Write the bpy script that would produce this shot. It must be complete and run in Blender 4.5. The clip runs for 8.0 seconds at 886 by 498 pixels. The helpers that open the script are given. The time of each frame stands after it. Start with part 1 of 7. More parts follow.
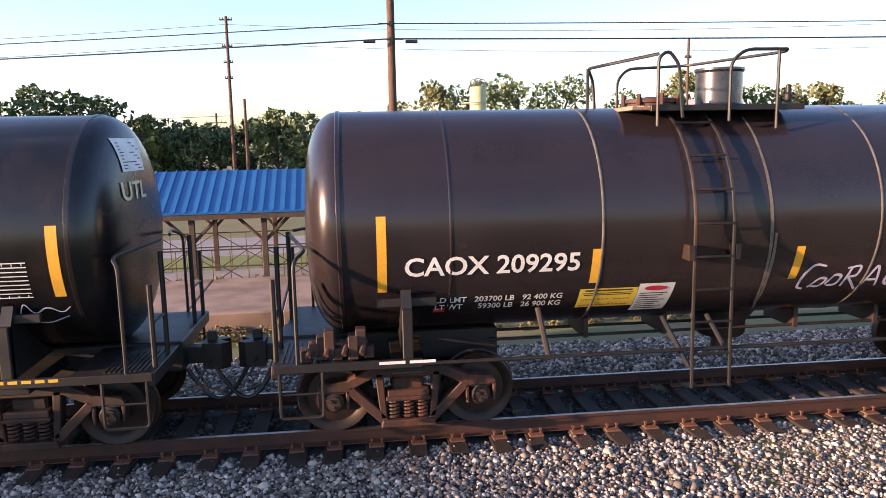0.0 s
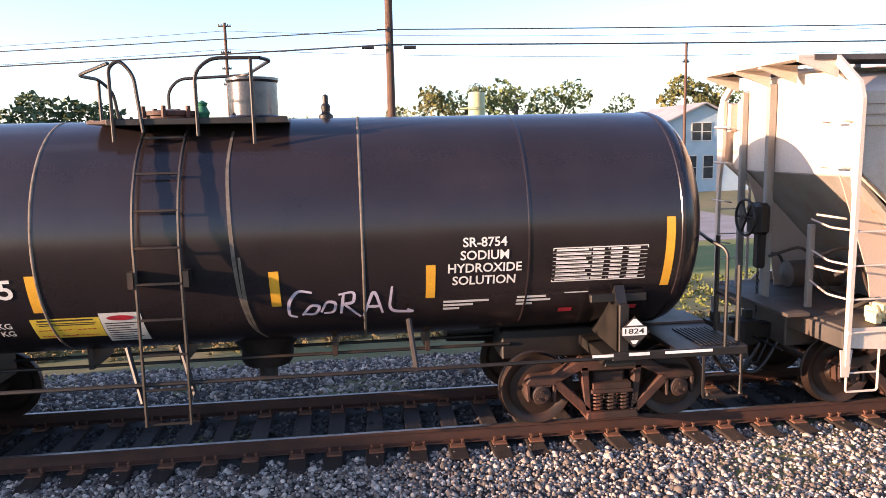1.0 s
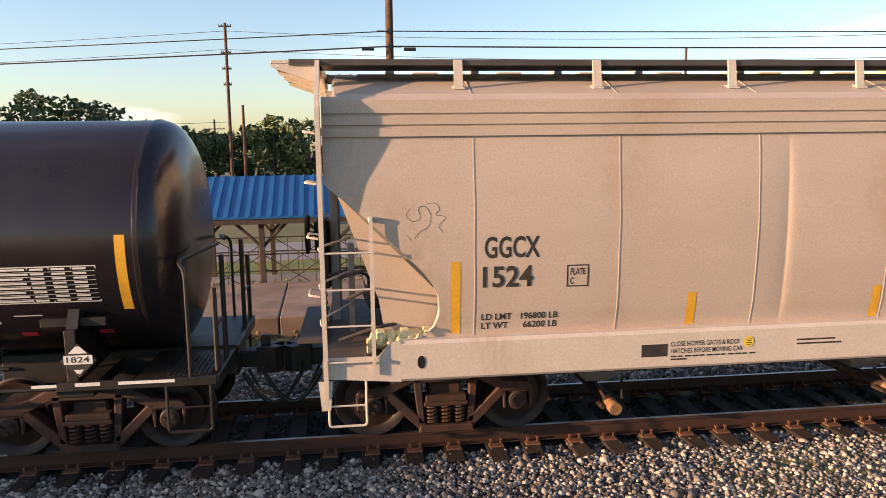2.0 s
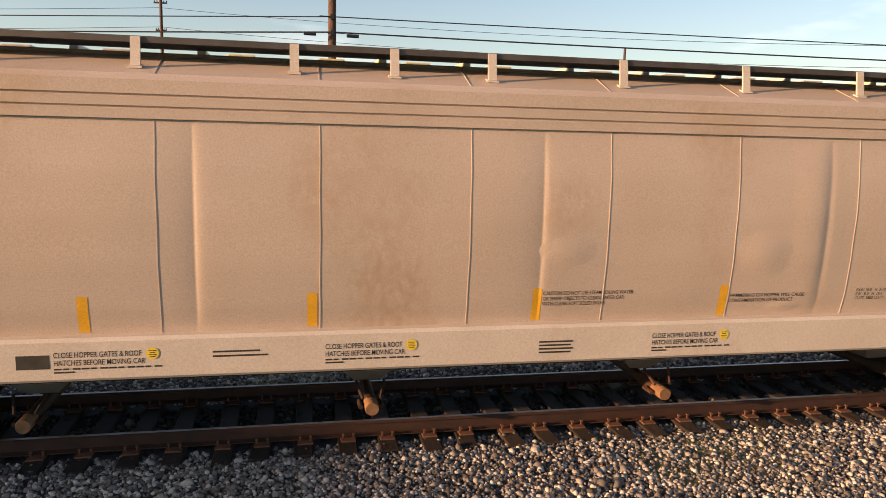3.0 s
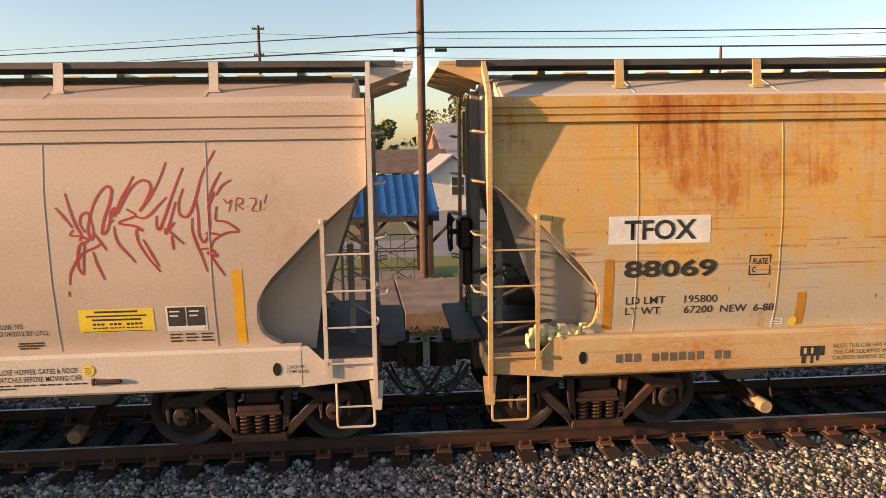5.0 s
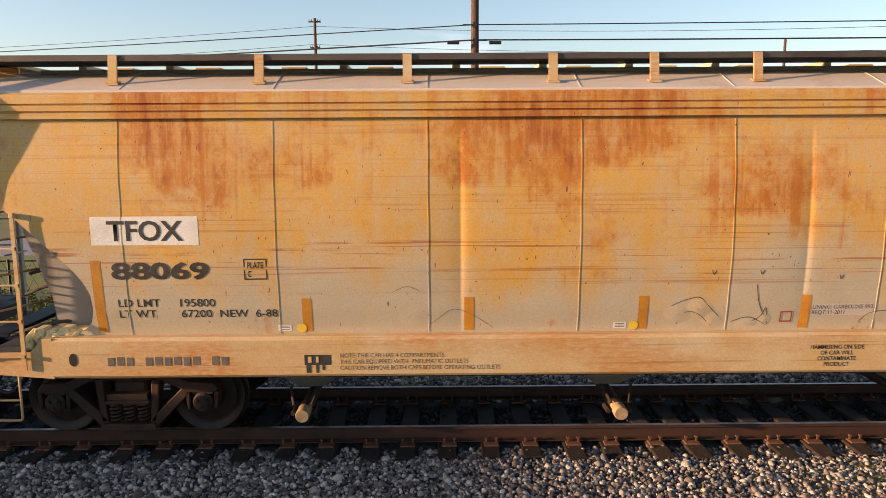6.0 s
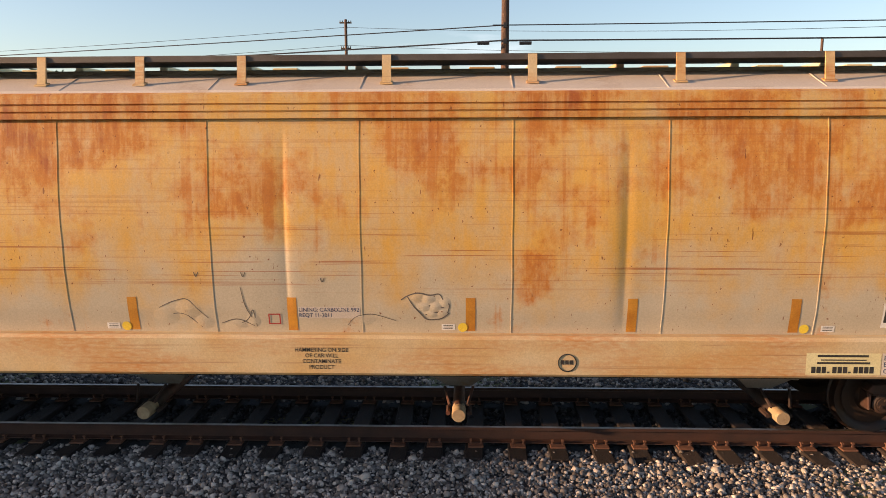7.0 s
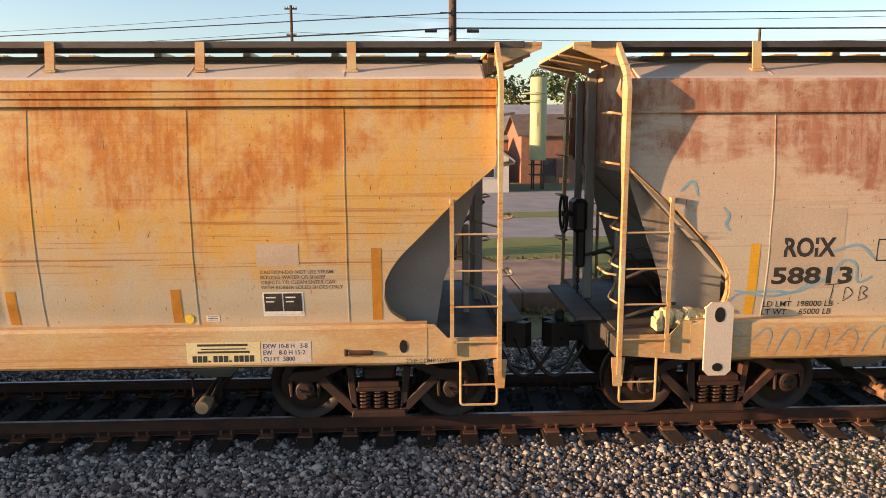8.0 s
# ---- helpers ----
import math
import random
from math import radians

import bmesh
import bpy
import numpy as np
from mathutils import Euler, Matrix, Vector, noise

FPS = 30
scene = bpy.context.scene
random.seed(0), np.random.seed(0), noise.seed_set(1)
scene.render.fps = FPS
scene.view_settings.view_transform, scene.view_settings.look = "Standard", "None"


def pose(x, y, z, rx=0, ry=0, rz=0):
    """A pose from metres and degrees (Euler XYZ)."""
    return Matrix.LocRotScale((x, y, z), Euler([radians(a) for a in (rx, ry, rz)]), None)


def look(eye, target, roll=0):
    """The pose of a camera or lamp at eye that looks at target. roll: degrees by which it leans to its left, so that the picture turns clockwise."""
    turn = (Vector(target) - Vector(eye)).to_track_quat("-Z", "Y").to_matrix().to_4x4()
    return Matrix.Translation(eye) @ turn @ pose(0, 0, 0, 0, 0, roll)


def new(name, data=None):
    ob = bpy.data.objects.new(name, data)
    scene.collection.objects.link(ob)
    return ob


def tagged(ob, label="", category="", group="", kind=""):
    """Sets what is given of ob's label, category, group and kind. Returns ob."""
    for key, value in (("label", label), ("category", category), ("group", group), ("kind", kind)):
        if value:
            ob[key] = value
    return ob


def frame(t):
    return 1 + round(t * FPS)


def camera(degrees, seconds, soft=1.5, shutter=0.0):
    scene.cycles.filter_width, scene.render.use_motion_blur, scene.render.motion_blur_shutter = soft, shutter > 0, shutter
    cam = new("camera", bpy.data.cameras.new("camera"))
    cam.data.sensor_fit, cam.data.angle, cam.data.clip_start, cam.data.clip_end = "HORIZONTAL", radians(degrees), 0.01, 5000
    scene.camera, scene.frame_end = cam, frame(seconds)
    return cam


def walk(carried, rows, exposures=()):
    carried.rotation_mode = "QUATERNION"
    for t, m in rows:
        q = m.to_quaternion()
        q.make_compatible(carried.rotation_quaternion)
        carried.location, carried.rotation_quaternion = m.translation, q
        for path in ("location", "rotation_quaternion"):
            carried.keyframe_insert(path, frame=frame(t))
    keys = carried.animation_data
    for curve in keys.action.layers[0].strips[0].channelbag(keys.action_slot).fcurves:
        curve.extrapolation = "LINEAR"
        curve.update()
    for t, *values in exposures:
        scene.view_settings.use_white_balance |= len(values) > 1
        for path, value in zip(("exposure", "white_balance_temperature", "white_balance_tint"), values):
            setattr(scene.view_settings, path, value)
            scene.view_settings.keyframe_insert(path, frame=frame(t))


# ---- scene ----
# World: x along the track, y away from the camera, z up; z = 0 is the rail top, y = 0 the near rail.
cam = camera(63.0, 8.0, soft=0.8)
PATH = [
    (0.0, pose(0, -8.8, 3.57, 81.508, 0, -6.565) @ pose(0, 0, 0, 0, 0, -1.079)),
    (0.5, pose(0, -8.8, 3.57, 81.734, 0, -6.001) @ pose(0, 0, 0, 0, 0, -1.573)),
    (1.0, pose(0, -8.8, 3.57, 81.920, 0, -6.635) @ pose(0, 0, 0, 0, 0, -1.309)),
    (1.5, pose(0, -8.8, 3.57, 82.235, 0, -6.152) @ pose(0, 0, 0, 0, 0, -1.285)),
    (2.8, pose(0, -8.8, 3.57, 81.509, 0, -10.521) @ pose(0, 0, 0, 0, 0, 1.310)),
    (3.0, pose(0, -8.8, 3.57, 81.371, 0, -11.727) @ pose(0, 0, 0, 0, 0, 1.402)),
    (3.5, pose(0, -8.8, 3.57, 81.237, 0, -11.515) @ pose(0, 0, 0, 0, 0, 1.061)),
    (4.0, pose(0, -8.8, 3.57, 81.332, 0, -9.538) @ pose(0, 0, 0, 0, 0, 1.092)),
    (4.5, pose(0, -8.8, 3.57, 81.613, 0, -6.420) @ pose(0, 0, 0, 0, 0, 0.269)),
    (5.0, pose(0, -8.8, 3.57, 82.167, 0, -4.372) @ pose(0, 0, 0, 0, 0, -0.887)),
    (5.2, pose(0, -8.8, 3.57, 81.710, 0, -3.281) @ pose(0, 0, 0, 0, 0, -0.781)),
    (6.3, pose(0, -8.8, 3.57, 81.634, 0, 1.882) @ pose(0, 0, 0, 0, 0, -0.344)),
    (6.5, pose(0, -8.8, 3.57, 81.559, 0, 3.339) @ pose(0, 0, 0, 0, 0, -0.363)),
    (7.0, pose(0, -8.8, 3.57, 81.719, 0, 1.932) @ pose(0, 0, 0, 0, 0, -0.207)),
    (7.5, pose(0, -8.8, 3.57, 81.954, 0, -0.557) @ pose(0, 0, 0, 0, 0, -0.420)),
    (8.0, pose(0, -8.8, 3.57, 80.789, 0, -2.059) @ pose(0, 0, 0, 0, 0, -0.313)),
]
EXPOSURES = [(0.0, 1.86, 5950, 28), (1.0, 1.98, 5950, 28), (1.5, 1.56, 5950, 20), (1.8, 1.4, 6200, 20), (2.8, 1.02, 7250, 22), (4.0, 0.98, 7250, 22), (5.0, 1.22, 7150, 21), (6.4, 1.14, 6750, 21), (7.0, 1.12, 6750, 21), (8.0, 1.26, 6700, 19)]
walk(cam, PATH, EXPOSURES)

# ---- light: a low evening sun from the left, behind the camera ----
SUN_EL, SUN_WAY = 9.5, (0.976, 0.218)
world = bpy.data.worlds.new("evening_sky")
scene.world = world
world.use_nodes = True
wn = world.node_tree.nodes
sky = wn.new("ShaderNodeTexSky")
sky.sky_type, sky.sun_disc = "NISHITA", False
sky.sun_elevation, sky.sun_rotation = radians(SUN_EL), math.atan2(-SUN_WAY[0], -SUN_WAY[1])
sky.dust_density, sky.ozone_density = 1.0, 1.8
# thin streaks of high cloud
wl = world.node_tree.links.new
w_tc, w_map, w_noise, w_ramp, w_mix = (wn.new("ShaderNode" + k) for k in ("TexCoord", "Mapping", "TexNoise", "MapRange", "Mix"))
w_map.inputs["Scale"].default_value = (2.2, 2.2, 9.0)
w_noise.inputs["Scale"].default_value, w_noise.inputs["Detail"].default_value = 1.4, 6.0
w_ramp.inputs[1].default_value, w_ramp.inputs[2].default_value, w_ramp.inputs[4].default_value = 0.60, 0.85, 0.35
w_mix.data_type = "RGBA"
w_mix.inputs[7].default_value = (11.0, 11.2, 11.6, 1)
wl(w_tc.outputs["Generated"], w_map.inputs[0]), wl(w_map.outputs[0], w_noise.inputs["Vector"]), wl(w_noise.outputs[0], w_ramp.inputs[0])
wl(w_ramp.outputs[0], w_mix.inputs[0]), wl(sky.outputs[0], w_mix.inputs[6]), wl(w_mix.outputs[2], wn["Background"].inputs[0])
wn["Background"].inputs[1].default_value = 0.124
sun = new("sun", bpy.data.lights.new("sun", "SUN"))
sun.data.energy, sun.data.angle, sun.data.color = 5.0, radians(0.6), (1.0, 0.66, 0.36)
hz = math.cos(radians(SUN_EL))
sun.matrix_world = look((0, 0, 0), (SUN_WAY[0] * hz, SUN_WAY[1] * hz, -math.sin(radians(SUN_EL))))

# ---- materials ----
def mat(name, a, b=None, scale=6.0, rough=0.6, metal=0.0, bump=0.15, stretch=(1, 1, 1), rust=None, rust_col=(0.30, 0.10, 0.03),
        rust_stretch=(1.2, 1, 0.28), fine=60.0, per_piece=0.0, spec=0.5, top=None, scratch=0.0, drip=0.0, drip_col=(0.30, 0.085, 0.02)):
    """Two tones broken up at two scales, fine relief, and rust or dirt where rust (0 to 1) asks for it."""
    m = bpy.data.materials.new(name)
    m.use_nodes = True
    nt, n = m.node_tree, m.node_tree.nodes
    bsdf = n["Principled BSDF"]
    link = nt.links.new
    tc = n.new("ShaderNodeTexCoord")
    mp = n.new("ShaderNodeMapping")
    mp.inputs["Scale"].default_value = stretch
    link(tc.outputs["Object"], mp.inputs[0])

    def tex(sc, detail=5.0, src=mp):
        t = n.new("ShaderNodeTexNoise")
        t.inputs["Scale"].default_value, t.inputs["Detail"].default_value = sc, detail
        link(src.outputs[0], t.inputs["Vector"])
        return t

    def ramp(src, lo, hi):
        r = n.new("ShaderNodeMapRange")
        r.inputs[1].default_value, r.inputs[2].default_value = lo, hi
        link(src, r.inputs[0])
        return r.outputs[0]

    def mix(fac, c1, c2, mode="MIX"):
        x = n.new("ShaderNodeMix")
        x.data_type, x.blend_type = "RGBA", mode
        for sock, v in ((x.inputs[0], fac), (x.inputs[6], c1), (x.inputs[7], c2)):
            if hasattr(v, "is_linked"):
                link(v, sock)
            elif isinstance(v, tuple):
                sock.default_value = (*v, 1)
            else:
                sock.default_value = v
        return x.outputs[2]

    b = b or tuple(c * 0.7 for c in a)
    big, small = tex(scale), tex(fine, 3.0)
    col = mix(ramp(big.outputs[0], 0.35, 0.68), a, b)
    col = mix(ramp(small.outputs[0], 0.3, 0.75), col, mix(1.0, col, (0.78, 0.78, 0.78), "MULTIPLY"))
    if per_piece:
        oi = n.new("ShaderNodeObjectInfo")
        col = mix(1.0, col, mix(oi.outputs["Random"], (1 - per_piece,) * 3, (1 + per_piece,) * 3), "MULTIPLY")
    rg = None
    if rust:
        mr = n.new("ShaderNodeMapping")
        mr.inputs["Scale"].default_value = rust_stretch
        link(tc.outputs["Object"], mr.inputs[0])
        src = tex(1.1, 8.0, mr).outputs[0]
        if top:
            # rust runs down from the roof edge: more of it high on the sheet
            sp = n.new("ShaderNodeSeparateXYZ")
            link(tc.outputs["Object"], sp.inputs[0])
            tz = n.new("ShaderNodeMapRange")
            tz.inputs[1].default_value, tz.inputs[2].default_value, tz.inputs[3].default_value, tz.inputs[4].default_value = top
            link(sp.outputs[2], tz.inputs[0])
            ad = n.new("ShaderNodeMath")
            link(src, ad.inputs[0]), link(tz.outputs[0], ad.inputs[1])
            src = ad.outputs[0]
        r1 = ramp(src, 0.62 - 0.32 * rust, 0.86 - 0.30 * rust)
        r2 = ramp(tex(16.0, 8.0, mr).outputs[0], 0.28, 0.62)
        mu = n.new("ShaderNodeMath")
        mu.operation, mu.use_clamp = "MULTIPLY", True
        link(r1, mu.inputs[0]), link(r2, mu.inputs[1])
        col = mix(mu.outputs[0], col, rust_col)
        if drip:
            md = n.new("ShaderNodeMapping")
            md.inputs["Scale"].default_value = (1.5, 1, 0.30)
            link(tc.outputs["Object"], md.inputs[0])
            d1 = ramp(tex(2.2, 12.0, md).outputs[0], 0.48, 0.60)
            d2 = ramp(src, 0.50, 0.62)
            m5 = n.new("ShaderNodeMath")
            m5.operation = "MULTIPLY"
            link(d1, m5.inputs[0]), link(d2, m5.inputs[1])
            m6 = n.new("ShaderNodeMath")
            m6.operation, m6.inputs[1].default_value, m6.use_clamp = "MULTIPLY", drip, True
            link(m5.outputs[0], m6.inputs[0])
            col = mix(m6.outputs[0], col, drip_col)
    if scratch:
        ms = n.new("ShaderNodeMapping")
        ms.inputs["Scale"].default_value = (0.25, 1, 26)
        link(tc.outputs["Object"], ms.inputs[0])
        s1 = ramp(tex(1.6, 4.0, ms).outputs[0], 0.60, 0.72)
        mk = ramp(tex(0.8, 2.0, mp).outputs[0], 0.45, 0.62)
        m2 = n.new("ShaderNodeMath")
        m2.operation = "MULTIPLY"
        link(s1, m2.inputs[0]), link(mk, m2.inputs[1])
        m3 = n.new("ShaderNodeMath")
        m3.operation, m3.inputs[1].default_value = "MULTIPLY", scratch
        link(m2.outputs[0], m3.inputs[0])
        col = mix(m3.outputs[0], col, (0.26, 0.12, 0.05))
    link(col, bsdf.inputs["Base Color"])
    bsdf.inputs["Roughness"].default_value, bsdf.inputs["Metallic"].default_value = rough, metal
    bsdf.inputs["Specular IOR Level"].default_value = spec
    rr = n.new("ShaderNodeMapRange")
    rr.inputs[3].default_value, rr.inputs[4].default_value = max(0.03, rough - 0.1), min(1, rough + 0.12)
    link(big.outputs[0], rr.inputs[0]), link(rr.outputs[0], bsdf.inputs["Roughness"])
    if bump:
        bp = n.new("ShaderNodeBump")
        bp.inputs["Strength"].default_value, bp.inputs["Distance"].default_value = bump, 0.01
        link(small.outputs[0], bp.inputs["Height"]), link(bp.outputs[0], bsdf.inputs["Normal"])
    return m


def rusted(name, base, film, rust, deep, film_z, rust_z, patch, streak, lines):
    """Car paint under an orange film, with rust clouds and runs from the eave, and rusty rub lines along the sheet."""
    m = bpy.data.materials.new(name)
    m.use_nodes = True
    n, link = m.node_tree.nodes, m.node_tree.links.new
    tc, sep = n.new("ShaderNodeTexCoord"), n.new("ShaderNodeSeparateXYZ")
    link(tc.outputs["Object"], sep.inputs[0])

    def noise_at(scale, stretch, detail=6.0, rough=0.55):
        mp, t = n.new("ShaderNodeMapping"), n.new("ShaderNodeTexNoise")
        mp.inputs["Scale"].default_value = stretch
        t.inputs["Scale"].default_value, t.inputs["Detail"].default_value, t.inputs["Roughness"].default_value = scale, detail, rough
        link(tc.outputs["Object"], mp.inputs[0]), link(mp.outputs[0], t.inputs["Vector"])
        return t.outputs[0]

    def span(src, lo, hi, a=0.0, b=1.0):
        r = n.new("ShaderNodeMapRange")
        for i, v in zip((1, 2, 3, 4), (lo, hi, a, b)):
            r.inputs[i].default_value = v
        link(src, r.inputs[0])
        return r.outputs[0]

    def calc(op, a, b):
        q = n.new("ShaderNodeMath")
        q.operation = op
        link(a, q.inputs[0])
        if isinstance(b, float):
            q.inputs[1].default_value = b
        else:
            link(b, q.inputs[1])
        return q.outputs[0]

    def over(fac, col, top):
        x = n.new("ShaderNodeMix")
        x.data_type = "RGBA"
        link(fac, x.inputs[0]), link(col, x.inputs[6])
        x.inputs[7].default_value = (*top, 1)
        return x.outputs[2]

    z = sep.outputs[2]
    grain = noise_at(55, (1, 1, 1), 4.0)
    # each sheet between two seams has weathered a little differently
    sheet_no = n.new("ShaderNodeMath")
    sheet_no.operation = "FLOOR"
    off = n.new("ShaderNodeMath")
    off.operation, off.inputs[1].default_value, off.inputs[2].default_value = "MULTIPLY_ADD", 1 / 1.697, 4.502
    link(sep.outputs[0], off.inputs[0]), link(off.outputs[0], sheet_no.inputs[0])
    own = n.new("ShaderNodeTexWhiteNoise")
    own.noise_dimensions = "1D"
    link(sheet_no.outputs[0], own.inputs["W"])
    own = own.outputs["Value"]
    start = n.new("ShaderNodeRGB")
    start.outputs[0].default_value = (*base, 1)
    col = over(span(noise_at(2.5, (1, 1, 1)), 0.4, 0.7, 0.0, 0.3), start.outputs[0], tuple(c * 0.78 for c in base))
    # thin film over the upper sheet, brushed downwards
    wash = noise_at(1.0, (9, 1, 0.7), 8.0, 0.62)
    edge = calc("ADD", calc("ADD", z, span(noise_at(1.3, (1, 1, 0.8), 9.0, 0.6), 0.3, 0.7, -0.45, 0.45)), span(own, 0.0, 1.0, -0.25, 0.2))
    f = calc("MULTIPLY", span(edge, *film_z), calc("MULTIPLY", span(noise_at(4.0, (1, 1, 0.6), 10.0, 0.7), 0.34, 0.58, 0.55, 1.0), span(wash, 0.3, 0.6, 0.75, 1.0)))
    col = over(f, col, film)
    # rust clouds with streaky edges
    hi = span(z, *rust_z)
    c1 = calc("ADD", calc("ADD", noise_at(0.85, patch, 11.0, 0.66), hi), span(own, 0.0, 1.0, -0.035, 0.035))
    c = calc("MULTIPLY", span(c1, 0.49, 0.57), calc("MULTIPLY", span(noise_at(10, (1, 1, 0.6), 8.0, 0.72), 0.36, 0.55, 0.3, 1.0), span(wash, 0.34, 0.56, 0.6, 1.0)))
    col = over(calc("MULTIPLY", c, 0.95), col, rust)
    # narrow runs
    r = calc("MULTIPLY", span(noise_at(1.0, streak, 7.0, 0.6), 0.55, 0.62), span(c1, 0.45, 0.55))
    col = over(calc("MULTIPLY", r, 0.8), col, rust)
    d = calc("MULTIPLY", span(c1, 0.545, 0.66), calc("MULTIPLY", span(noise_at(6, (1, 1, 0.35), 9.0, 0.7), 0.40, 0.58), span(wash, 0.40, 0.56)))
    col = over(calc("MULTIPLY", d, 0.9), col, deep)
    # long fine rub lines, most of them at mid height
    l = calc("MULTIPLY", span(noise_at(1.0, (0.30, 1, 42), 3.0), 0.575, 0.62), span(noise_at(1.6, (0.8, 1, 5)), 0.40, 0.52))
    band = calc("MULTIPLY", span(z, 1.85, 2.1), span(z, 2.45, 3.0, 1.0, 0.3))
    col = over(calc("MULTIPLY", calc("MULTIPLY", l, band), lines), col, deep)
    # specks and short scratches
    col = over(span(noise_at(26, (1, 1, 0.7), 2.0), 0.71, 0.75, 0.0, 0.85), col, tuple(c * 0.5 for c in deep))
    col = over(span(noise_at(1.0, (26, 1, 5.5), 2.0), 0.735, 0.76, 0.0, 0.8), col, tuple(c * 0.5 for c in deep))
    x = n.new("ShaderNodeMix")
    x.data_type, x.blend_type = "RGBA", "MULTIPLY"
    x.inputs[0].default_value, x.inputs[7].default_value = 1.0, (1, 1, 1, 1)
    link(col, x.inputs[6]), link(span(grain, 0.3, 0.7, 0.88, 1.06), x.inputs[7])
    b = n["Principled BSDF"]
    link(x.outputs[2], b.inputs["Base Color"]), link(span(c, 0.0, 1.0, 0.48, 0.78), b.inputs["Roughness"])
    bp = n.new("ShaderNodeBump")
    bp.inputs["Strength"].default_value, bp.inputs["Distance"].default_value = 0.06, 0.01
    link(grain, bp.inputs["Height"]), link(bp.outputs[0], b.inputs["Normal"])
    return m


